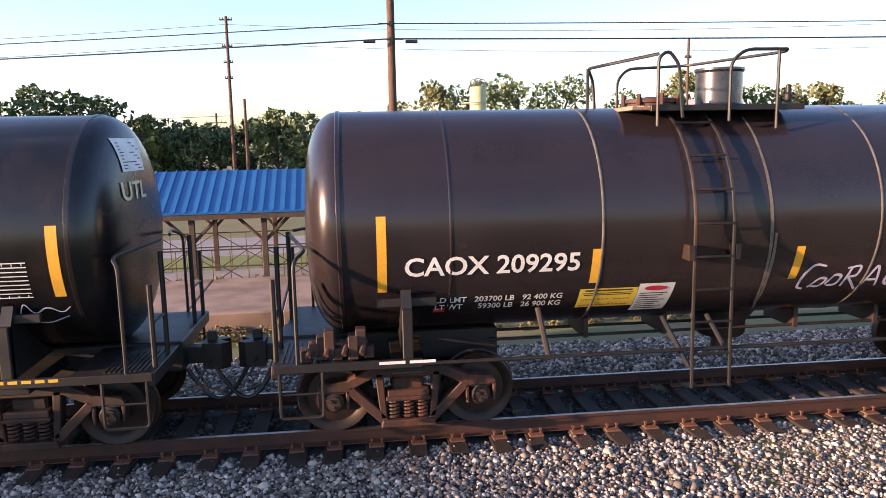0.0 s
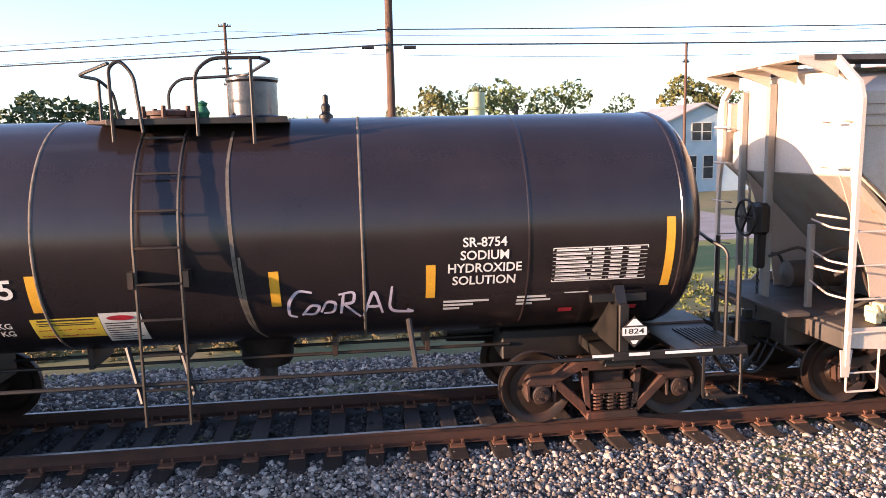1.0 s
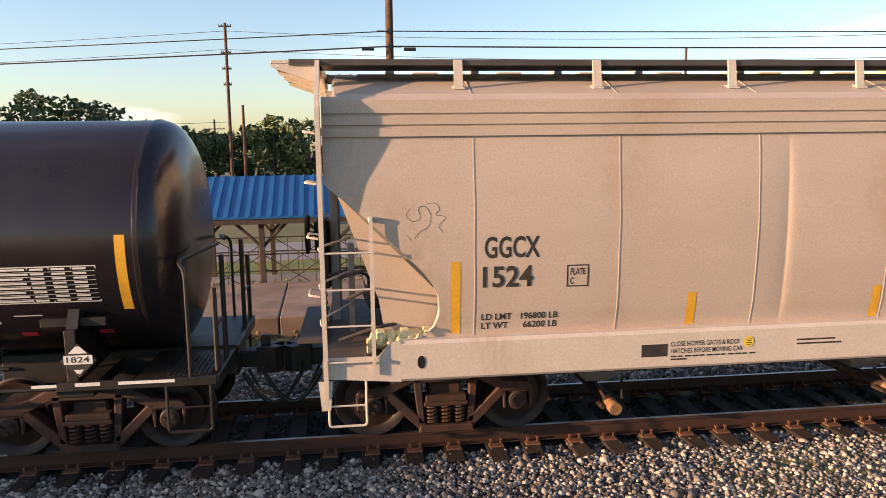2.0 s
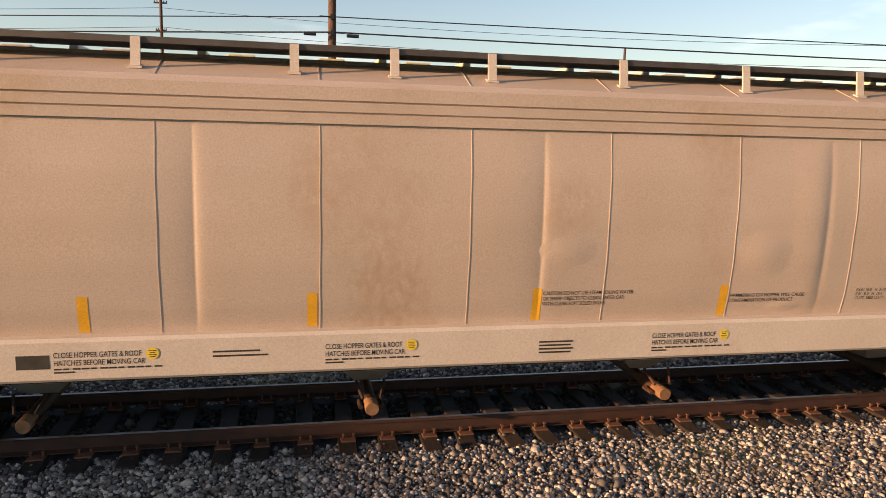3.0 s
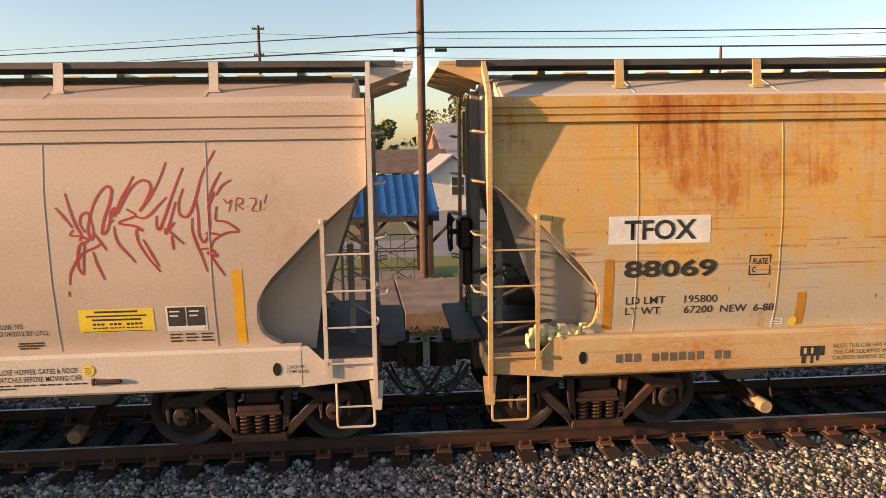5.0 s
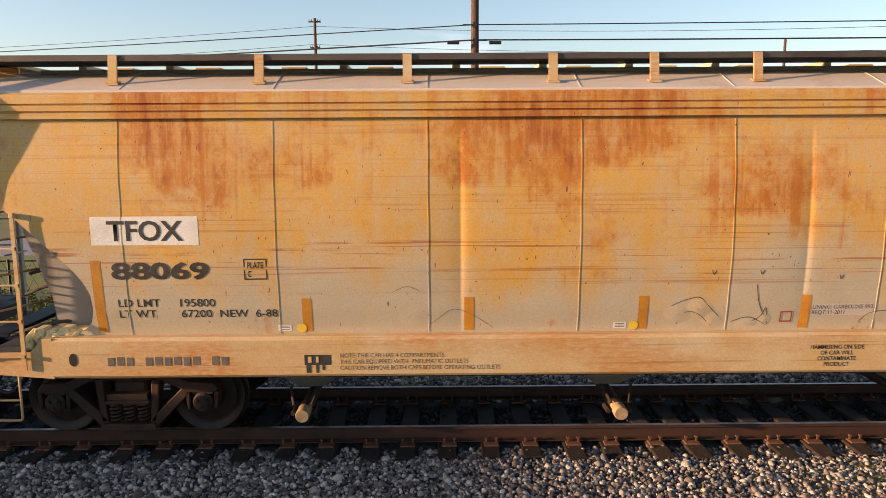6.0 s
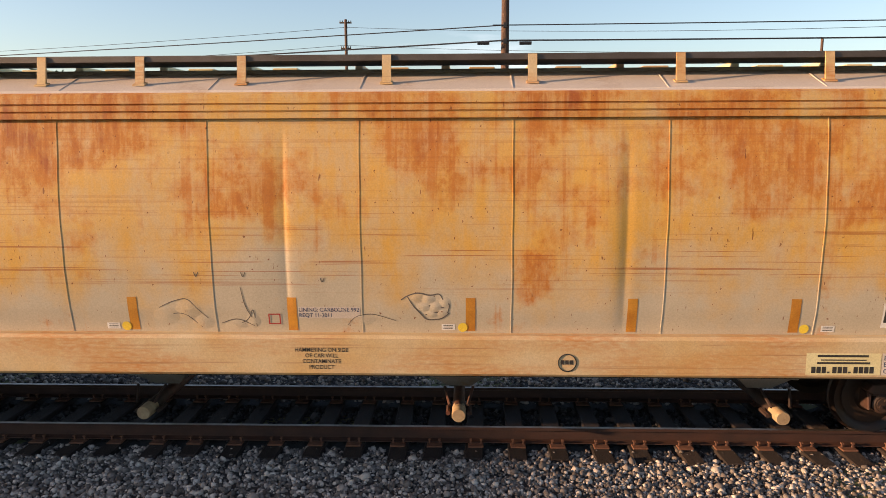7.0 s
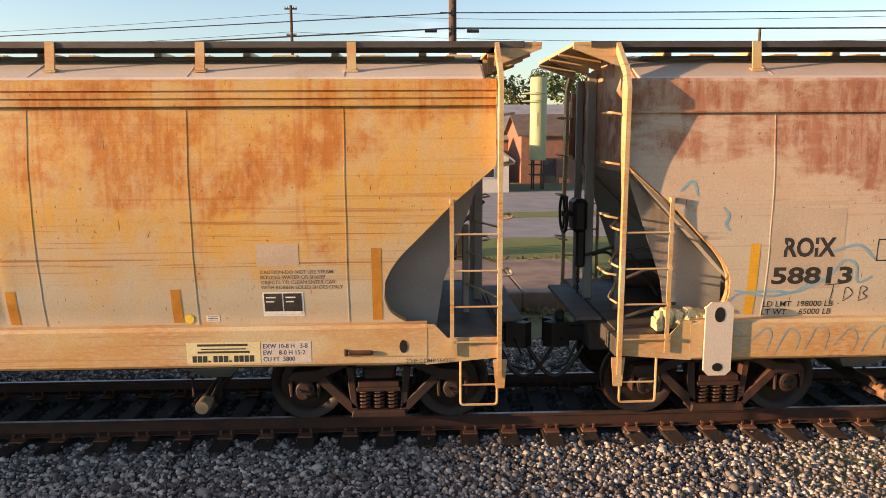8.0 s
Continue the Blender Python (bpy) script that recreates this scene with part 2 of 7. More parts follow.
M = {
    "tank": mat("black_tank_paint", (0.019, 0.0145, 0.016), (0.025, 0.0185, 0.020), 1.2, 0.22, bump=0.015, rust=0.2, rust_col=(0.022, 0.015, 0.013)),
    "tank_old": mat("weathered_black_tank_paint", (0.007, 0.007, 0.008), (0.012, 0.010, 0.009), 1.5, 0.24, bump=0.03, rust=0.3, rust_col=(0.035, 0.02, 0.013)),
    "black": mat("black_steel", (0.007, 0.0065, 0.0065), (0.013, 0.010, 0.008), 4.0, 0.5, rust=0.3, rust_col=(0.05, 0.026, 0.014)),
    "truck": mat("rusty_cast_steel", (0.018, 0.010, 0.007), (0.042, 0.018, 0.010), 5.0, 0.7, bump=0.3, rust=0.5, rust_col=(0.12, 0.036, 0.016)),
    "wheel": mat("wheel_steel", (0.016, 0.011, 0.009), (0.04, 0.02, 0.012), 4.0, 0.5, metal=0.3, bump=0.15),
    "tread": mat("worn_bright_steel", (0.35, 0.31, 0.28), (0.22, 0.18, 0.15), 6.0, 0.35, metal=0.9, bump=0.05),
    "cream": mat("pale_grey_car_paint", (0.54, 0.435, 0.358), (0.495, 0.395, 0.318), 0.8, 0.5, bump=0.04, rust=0.16, rust_col=(0.38, 0.26, 0.16), rust_stretch=(0.7, 1, 0.5)),
    "cream_end": mat("pale_grey_frame_paint", (0.62, 0.54, 0.46), (0.57, 0.49, 0.41), 1.5, 0.5, bump=0.05, rust=0.15, rust_col=(0.34, 0.2, 0.1)),
    "rusty": rusted("rust_stained_car_paint", (0.49, 0.42, 0.31), (0.60, 0.335, 0.065), (0.47, 0.165, 0.020), (0.31, 0.08, 0.016), (1.75, 2.45), (2.0, 3.85, -0.12, 0.07), (0.75, 1, 0.8), (8.0, 1, 0.26), 0.7),
    "rusty_end": mat("rust_stained_frame_paint", (0.58, 0.46, 0.28), (0.55, 0.36, 0.15), 1.5, 0.55, bump=0.06, rust=0.65, rust_col=(0.45, 0.19, 0.05), rust_stretch=(0.6, 1, 2.2), scratch=0.8),
    "pink": rusted("rust_pink_car_paint", (0.55, 0.455, 0.34), (0.53, 0.37, 0.25), (0.36, 0.145, 0.075), (0.26, 0.08, 0.04), (2.0, 2.9), (1.6, 3.9, -0.14, 0.10), (0.55, 1, 1.5), (3.5, 1, 0.5), 0.3),
    # darker than the car paint: shade on recessed sheets is put into the colour
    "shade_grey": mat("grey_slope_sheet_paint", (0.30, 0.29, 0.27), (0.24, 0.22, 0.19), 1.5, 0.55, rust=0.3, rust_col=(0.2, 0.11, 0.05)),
    # end steel coloured dark to stand for the shadow of the car body
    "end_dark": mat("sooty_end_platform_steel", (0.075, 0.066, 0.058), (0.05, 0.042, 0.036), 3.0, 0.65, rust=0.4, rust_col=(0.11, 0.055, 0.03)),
    "cap_rust": mat("rusty_outlet_cap", (0.26, 0.14, 0.065), (0.18, 0.085, 0.04), 12.0, 0.7, bump=0.2),
    "cap_pale": mat("dusty_outlet_cap", (0.40, 0.30, 0.17), (0.30, 0.20, 0.11), 12.0, 0.65, bump=0.15),
    # dark grey for faded print, scrapes and the drawn shade of dents
    "dent": mat("dark_scraped_steel", (0.10, 0.085, 0.075), (0.16, 0.13, 0.11), 9.0, 0.6, bump=0.1),
    "navy_ink": mat("navy_lettering", (0.03, 0.045, 0.12), None, 8.0, 0.6, bump=0),
    "walk": mat("galvanised_running_board", (0.10, 0.09, 0.085), (0.07, 0.06, 0.055), 3.0, 0.6, metal=0.3),
    "white": mat("white_lettering", (0.78, 0.77, 0.74), (0.66, 0.65, 0.62), 4.0, 0.6, bump=0),
    "black_ink": mat("black_lettering", (0.022, 0.02, 0.018), (0.045, 0.038, 0.032), 8.0, 0.6, bump=0),
    "reflector": mat("yellow_reflective_tape", (0.80, 0.42, 0.03), (0.70, 0.36, 0.03), 5.0, 0.4, bump=0.03),
    "reflector_old": mat("faded_orange_reflective_tape", (0.55, 0.25, 0.03), (0.45, 0.18, 0.02), 5.0, 0.5, bump=0.05),
    "yellow": mat("yellow_placard", (0.82, 0.62, 0.06), (0.75, 0.52, 0.05), 4.0, 0.5, bump=0),
    "cream_tag": mat("cream_placard", (0.72, 0.64, 0.36), (0.65, 0.55, 0.28), 4.0, 0.5, bump=0),
    "red": mat("red_spray_paint", (0.42, 0.04, 0.035), (0.34, 0.035, 0.03), 5.0, 0.6, bump=0),
    "tag_red": mat("red_sticker", (0.55, 0.03, 0.05), None, 5.0, 0.5, bump=0),
    "lilac": mat("lilac_paint_marker", (0.62, 0.56, 0.68), (0.5, 0.45, 0.56), 5.0, 0.6, bump=0),
    "blue_scrawl": mat("pale_blue_marker", (0.20, 0.36, 0.46), (0.28, 0.40, 0.46), 5.0, 0.6, bump=0),
    "steel": mat("bright_fitting_steel", (0.11, 0.11, 0.12), (0.07, 0.07, 0.08), 5.0, 0.25, metal=0.8, bump=0.03),
    "green": mat("green_painted_valve", (0.02, 0.16, 0.08), None, 6.0, 0.5),
    "rail": mat("rusty_rail_steel", (0.056, 0.020, 0.010), (0.032, 0.013, 0.008), 5.0, 0.7, bump=0.2, stretch=(0.6, 1, 1)),
    "tie": mat("creosoted_timber", (0.014, 0.009, 0.007), (0.032, 0.018, 0.012), 4.0, 0.85, bump=0.6, stretch=(8, 1, 8), per_piece=0.3),
    "plate": mat("rusty_tie_plate", (0.17, 0.07, 0.035), (0.11, 0.05, 0.03), 8.0, 0.8, bump=0.3),
    # near black, so the bed paints the shaded gaps between stones
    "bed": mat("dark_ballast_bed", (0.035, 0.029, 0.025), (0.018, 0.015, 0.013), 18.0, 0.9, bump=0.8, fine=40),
    "earth": mat("dry_grassy_earth", (0.10, 0.115, 0.035), (0.17, 0.14, 0.06), 0.5, 0.95, bump=0.6, fine=14),
    "lawn": mat("mown_lawn", (0.115, 0.15, 0.025), (0.16, 0.17, 0.04), 0.7, 0.95, bump=0.6, fine=22),
    "concrete": mat("weathered_concrete", (0.30, 0.215, 0.165), (0.17, 0.115, 0.085), 1.1, 0.9, bump=0.35, rust=0.4, rust_col=(0.15, 0.11, 0.08), rust_stretch=(1, 1, 1)),
    "asphalt": mat("sunlit_asphalt", (0.26, 0.25, 0.25), (0.20, 0.19, 0.19), 0.8, 0.9, bump=0.2),
    "blue_roof": mat("blue_metal_roofing", (0.02, 0.14, 0.36), (0.017, 0.115, 0.30), 0.8, 0.35, bump=0.03),
    "dark_wood": mat("dark_weathered_timber", (0.05, 0.035, 0.025), (0.085, 0.06, 0.04), 5.0, 0.8, bump=0.4),
    "pole": mat("weathered_pole_timber", (0.11, 0.06, 0.04), (0.06, 0.035, 0.025), 6.0, 0.85, bump=0.8, stretch=(6, 6, 0.6)),
    "patch": mat("faded_repaint", (0.54, 0.42, 0.31), (0.48, 0.37, 0.27), 2.0, 0.55, bump=0.03),
    "dust": mat("dried_dusty_spill", (0.16, 0.135, 0.11), (0.09, 0.075, 0.06), 9.0, 0.8, bump=0.1),
    "wire": mat("black_cable", (0.02, 0.022, 0.025), None, 5.0, 0.5, bump=0),
    "tower": mat("pale_green_tower_paint", (0.42, 0.44, 0.24), (0.36, 0.38, 0.20), 0.9, 0.6, bump=0.05),
    "brick": mat("red_brick_wall", (0.33, 0.16, 0.105), (0.26, 0.12, 0.08), 2.0, 0.85, bump=0.4),
    "grey_roof": mat("grey_metal_roofing", (0.34, 0.33, 0.32), (0.26, 0.25, 0.25), 0.7, 0.55, bump=0.05),
    "shingle": mat("brown_shingle_roofing", (0.16, 0.11, 0.085), (0.11, 0.08, 0.065), 1.5, 0.85, bump=0.4),
    "siding": mat("white_siding", (0.62, 0.61, 0.56), (0.54, 0.53, 0.48), 1.0, 0.7, bump=0.05),
    "blue_wall": mat("pale_blue_painted_wall", (0.40, 0.52, 0.58), (0.34, 0.46, 0.53), 1.0, 0.7, bump=0.05),
    "window": mat("dark_window_glass", (0.03, 0.035, 0.04), (0.05, 0.055, 0.06), 2.0, 0.12, bump=0),
    "bark": mat("tree_bark", (0.07, 0.05, 0.035), (0.11, 0.08, 0.055), 5.0, 0.9, bump=0.6),
    "leaf": mat("broadleaf_foliage", (0.07, 0.115, 0.03), (0.12, 0.14, 0.04), 0.5, 0.75, bump=0, fine=3),
    "leaf_dark": mat("dark_foliage", (0.045, 0.08, 0.026), (0.07, 0.10, 0.035), 0.5, 0.75, bump=0, fine=3),
    "weed": mat("dry_weeds", (0.13, 0.12, 0.04), (0.20, 0.14, 0.06), 2.0, 0.9, bump=0),
    "gold_leaf": mat("yellowing_foliage", (0.16, 0.14, 0.035), (0.11, 0.125, 0.035), 0.5, 0.75, bump=0, fine=3),
}

# stones: tone changes from stone to stone
M["stone"] = bpy.data.materials.new("pale_limestone_ballast")
M["stone"].use_nodes = True
_n, _l = M["stone"].node_tree.nodes, M["stone"].node_tree.links.new
_g, _r, _t = _n.new("ShaderNodeNewGeometry"), _n.new("ShaderNodeValToRGB"), _n.new("ShaderNodeTexNoise")
_r.color_ramp.elements[0].color, _r.color_ramp.elements[1].color = (0.07, 0.054, 0.045, 1), (0.74, 0.64, 0.54, 1)
_e = _r.color_ramp.elements.new(0.55)
_e.color = (0.26, 0.22, 0.19, 1)
_t.inputs["Scale"].default_value = 70
_x = _n.new("ShaderNodeMix")
_x.data_type, _x.blend_type = "RGBA", "MULTIPLY"
_x.inputs[0].default_value = 0.45
_l(_g.outputs["Random Per Island"], _r.inputs[0]), _l(_r.outputs[0], _x.inputs[6]), _l(_t.outputs[0], _x.inputs[7])
_l(_x.outputs[2], _n["Principled BSDF"].inputs["Base Color"])
_n["Principled BSDF"].inputs["Roughness"].default_value = 0.9


# darker copy of the stones, painting the shade underneath the train
M["stone_shaded"] = M["stone"].copy()
M["stone_shaded"].name = "oil_darkened_ballast"
for _q in M["stone_shaded"].node_tree.nodes:
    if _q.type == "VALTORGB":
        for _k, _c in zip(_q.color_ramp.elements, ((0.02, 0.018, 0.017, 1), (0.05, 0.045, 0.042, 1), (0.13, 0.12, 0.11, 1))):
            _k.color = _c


# ---- mesh helpers ----
def part(name, bm, material, parent, label="", smooth=False):
    """One mesh object under a thing or part (or top-level if parent is None)."""
    me = bpy.data.meshes.new(name)
    bm.to_mesh(me)
    bm.free()
    me.materials.append(M[material] if isinstance(material, str) else material)
    if smooth:
        me.polygons.foreach_set("use_smooth", [True] * len(me.polygons))
        me.set_sharp_from_angle(angle=radians(38))
    ob = new(name, me)
    ob.parent = parent
    return tagged(ob, label) if label else ob


def box(bm, x0, x1, y0, y1, z0, z1, bevel=0.0):
    m = Matrix.LocRotScale(((x0 + x1) / 2, (y0 + y1) / 2, (z0 + z1) / 2), None, (abs(x1 - x0), abs(y1 - y0), abs(z1 - z0)))
    g = bmesh.ops.create_cube(bm, size=1, matrix=m)
    if bevel:
        es = list({e for v in g["verts"] for e in v.link_edges})
        bmesh.ops.bevel(bm, geom=es, offset=bevel, segments=1, affect="EDGES")
    return bm


def rod(bm, p, q, r, n=8, r2=None):
    p, q = Vector(p), Vector(q)
    d = q - p
    m = Matrix.Translation((p + q) / 2) @ d.to_track_quat("Z", "Y").to_matrix().to_4x4()
    bmesh.ops.create_cone(bm, cap_ends=True, segments=n, radius1=r, radius2=r if r2 is None else r2, depth=d.length, matrix=m)
    return bm


def tube(bm, pts, r, n=7):
    """A bent round bar through the points."""
    pts = [Vector(p) for p in pts]
    rings = []
    for i, p in enumerate(pts):
        d = (pts[min(i + 1, len(pts) - 1)] - pts[max(i - 1, 0)]).normalized()
        a = d.orthogonal().normalized() if not rings else (ref - d * ref.dot(d)).normalized()
        ref = a
        b = d.cross(a)
        rings.append([bm.verts.new(p + r * (math.cos(k * math.tau / n) * a + math.sin(k * math.tau / n) * b)) for k in range(n)])
    for u, v in zip(rings, rings[1:]):
        for k in range(n):
            bm.faces.new((u[k], u[(k + 1) % n], v[(k + 1) % n], v[k]))
    bm.faces.new(rings[0][::-1]), bm.faces.new(rings[-1])
    return bm


def bend(pts, r=0.08, n=4):
    """Round off the corners of a polyline."""
    pts = [Vector(p) for p in pts]
    out = [pts[0]]
    for a, b, c in zip(pts, pts[1:], pts[2:]):
        u, v = (a - b), (c - b)
        k = min(r, u.length * 0.45, v.length * 0.45)
        s, e = b + u.normalized() * k, b + v.normalized() * k
        for i in range(n + 1):
            t = i / n
            out.append((1 - t) ** 2 * s + 2 * t * (1 - t) * b + t * t * e)
    return out + [pts[-1]]


def plate(bm, outline, axis, c0, c1):
    """A flat plate: outline in the two other axes, extruded along axis from c0 to c1."""
    def put(u, v, c):
        return {"x": (c, u, v), "y": (u, c, v), "z": (u, v, c)}[axis]
    a = [bm.verts.new(put(u, v, c0)) for u, v in outline]
    b = [bm.verts.new(put(u, v, c1)) for u, v in outline]
    bm.faces.new(a), bm.faces.new(b[::-1])
    for i in range(len(a)):
        j = (i + 1) % len(a)
        bm.faces.new((a[i], b[i], b[j], a[j]))
    bmesh.ops.recalc_face_normals(bm, faces=bm.faces)
    return bm


def lathe(bm, prof, n, origin, axis="y"):
    """Turn a profile of (radius, along) about an axis through origin."""
    o = Vector(origin)
    rings = []
    for r, h in prof:
        ring = []
        for k in range(n):
            c, s = r * math.cos(k * math.tau / n), r * math.sin(k * math.tau / n)
            ring.append(bm.verts.new(o + Vector({"x": (h, c, s), "y": (c, h, s), "z": (c, s, h)}[axis])))
        rings.append(ring)
    for u, v in zip(rings, rings[1:]):
        for k in range(n):
            bm.faces.new((u[k], u[(k + 1) % n], v[(k + 1) % n], v[k]))
    if prof[0][0] > 1e-4:
        bm.faces.new(rings[0][::-1])
    if prof[-1][0] > 1e-4:
        bm.faces.new(rings[-1])
    bmesh.ops.remove_doubles(bm, verts=bm.verts, dist=1e-5)
    bmesh.ops.recalc_face_normals(bm, faces=bm.faces)
    return bm


def thing(name, label, category, m=None, group="", kind=""):
    ob = new(name)
    ob.matrix_basis = m or Matrix()
    return tagged(ob, label, category, group, kind)


def lettering(text, x, z, width, height, surf, material, parent, label="", bold=0.018, align="LEFT"):
    """Painted lettering, left edge x and foot z, laid on the car side y = surf(z)."""
    cu = bpy.data.curves.new("letters", "FONT")
    cu.body, cu.resolution_u, cu.offset = text, 3, bold
    cu.align_x = align
    tmp = bpy.data.objects.new("letters", cu)
    me = bpy.data.meshes.new_from_object(tmp)
    bpy.data.objects.remove(tmp)
    co = np.empty(len(me.vertices) * 3)
    me.vertices.foreach_get("co", co)
    co = co.reshape(-1, 3)
    lo, hi = co.min(0), co.max(0)
    lines = text.count("\n")
    u = (co[:, 0] - lo[0]) / (hi[0] - lo[0]) * width + x
    v = (co[:, 1] - lo[1]) / (hi[1] - lo[1]) * height + z
    me.vertices.foreach_set("co", np.stack([u, np.array([surf(q, p) for p, q in zip(u, v)]) - (0.0065 if surf is tank_side else 0.003), v], 1).ravel())
    me.materials.append(M[material])
    ob = new("lettering", me)
    ob.parent = parent
    if label:
        tagged(ob, label)
    return ob


def bars(rows, surf, material, parent, name="small_lettering", label=""):
    """Rows of bars for writing too small to read: (x, z, width, height)."""
    bm = bmesh.new()
    for x, z, w, h in rows:
        bm.faces.new([bm.verts.new((u, surf(v, u) - 0.0035, v)) for u, v in ((x, z), (x + w, z), (x + w, z + h), (x, z + h))])
    return part(name, bm, material, parent, label)


def panel(name, x0, x1, z0, z1, surf, material, parent, label="", lift=0.0025, steps=8):
    """A sticker or tape that follows the car side."""
    bm = bmesh.new()
    prev = None
    for i in range(steps + 1):
        z = z0 + (z1 - z0) * i / steps
        row = [bm.verts.new((x, surf(z, x) - lift, z)) for x in (x0 + (x1 - x0) * j / 3 for j in range(4))]
        if prev:
            for j in range(3):
                bm.faces.new((prev[j], prev[j + 1], row[j + 1], row[j]))
        prev = row
    return part(name, bm, material, parent, label)


def scrawl(name, strokes, surf, width, material, parent, label):
    """Sprayed strokes: polylines of (x, z), smoothed, as ribbons on the car side."""
    bm = bmesh.new()
    for s in strokes:
        p = bend([(a, 0, b) for a, b in s], 0.12, 5) if len(s) > 2 else [Vector((a, 0, b)) for a, b in s]
        p = [a.lerp(b, k / m) for a, b in zip(p, p[1:]) for m in [max(1, int((b - a).length / 0.04))] for k in range(m)] + [p[-1]]
        prev = None
        for i, q in enumerate(p):
            d = (p[min(i + 1, len(p) - 1)] - p[max(i - 1, 0)]).normalized()
            w = width * (1.0 - 0.35 * abs(2 * i / max(1, len(p) - 1) - 1))
            nrm = Vector((-d.z, 0, d.x)) * w / 2
            row = []
            for e in (q + nrm, q - nrm):
                row.append(bm.verts.new((e.x, surf(e.z, e.x) - (0.006 if surf is tank_side else 0.0028), e.z)))
            if prev:
                bm.faces.new((prev[0], prev[1], row[1], row[0]))
            prev = row
    return part(name, bm, material, parent, label)

# ---- running gear shared by all cars ----
WHEEL_R = 0.457
GAUGE_MID = 0.7525
WHEELSETS = []


def wheelset(car, x):
    """Axle with two wheels and bearing caps; turns about its own axle."""
    bm = bmesh.new()
    rod(bm, (0, -1.02, 0), (0, 1.02, 0), 0.08, 14)
    ax = part("wheelset", bm, "wheel", car)
    ax.location = (x, 0, WHEEL_R)
    for sgn in (-1, 1):
        bm = bmesh.new()
        y0 = sgn * 0.7525
        lathe(bm, [(0.10, sgn * 0.09), (0.16, sgn * 0.09), (0.19, sgn * 0.03), (0.34, sgn * 0.015), (0.385, sgn * 0.055), (0.452, sgn * 0.065), (WHEEL_R, sgn * 0.03),
                   (WHEEL_R + 0.004, -sgn * 0.05), (WHEEL_R + 0.026, -sgn * 0.062), (WHEEL_R + 0.022, -sgn * 0.085), (0.39, -sgn * 0.085), (0.34, -sgn * 0.03), (0.10, -sgn * 0.05)],
              40, (0, y0, 0))
        part("wheel", bm, "wheel", ax, smooth=True)
        bm = bmesh.new()
        lathe(bm, [(0.115, 0), (0.125, sgn * 0.02), (0.125, sgn * 0.16), (0.10, sgn * 0.18), (0.085, sgn * 0.18), (0.085, sgn * 0.20), (0.0001, sgn * 0.205)], 18, (0, sgn * 0.90, 0))
        for k in range(3):
            a = k * math.tau / 3 + 0.4
            rod(bm, (0.055 * math.cos(a), sgn * 1.09, 0.055 * math.sin(a)), (0.055 * math.cos(a), sgn * 1.125, 0.055 * math.sin(a)), 0.022, 6)
        part("bearing_cap", bm, "truck", ax, smooth=True)
    WHEELSETS.append((ax, x))
    return ax


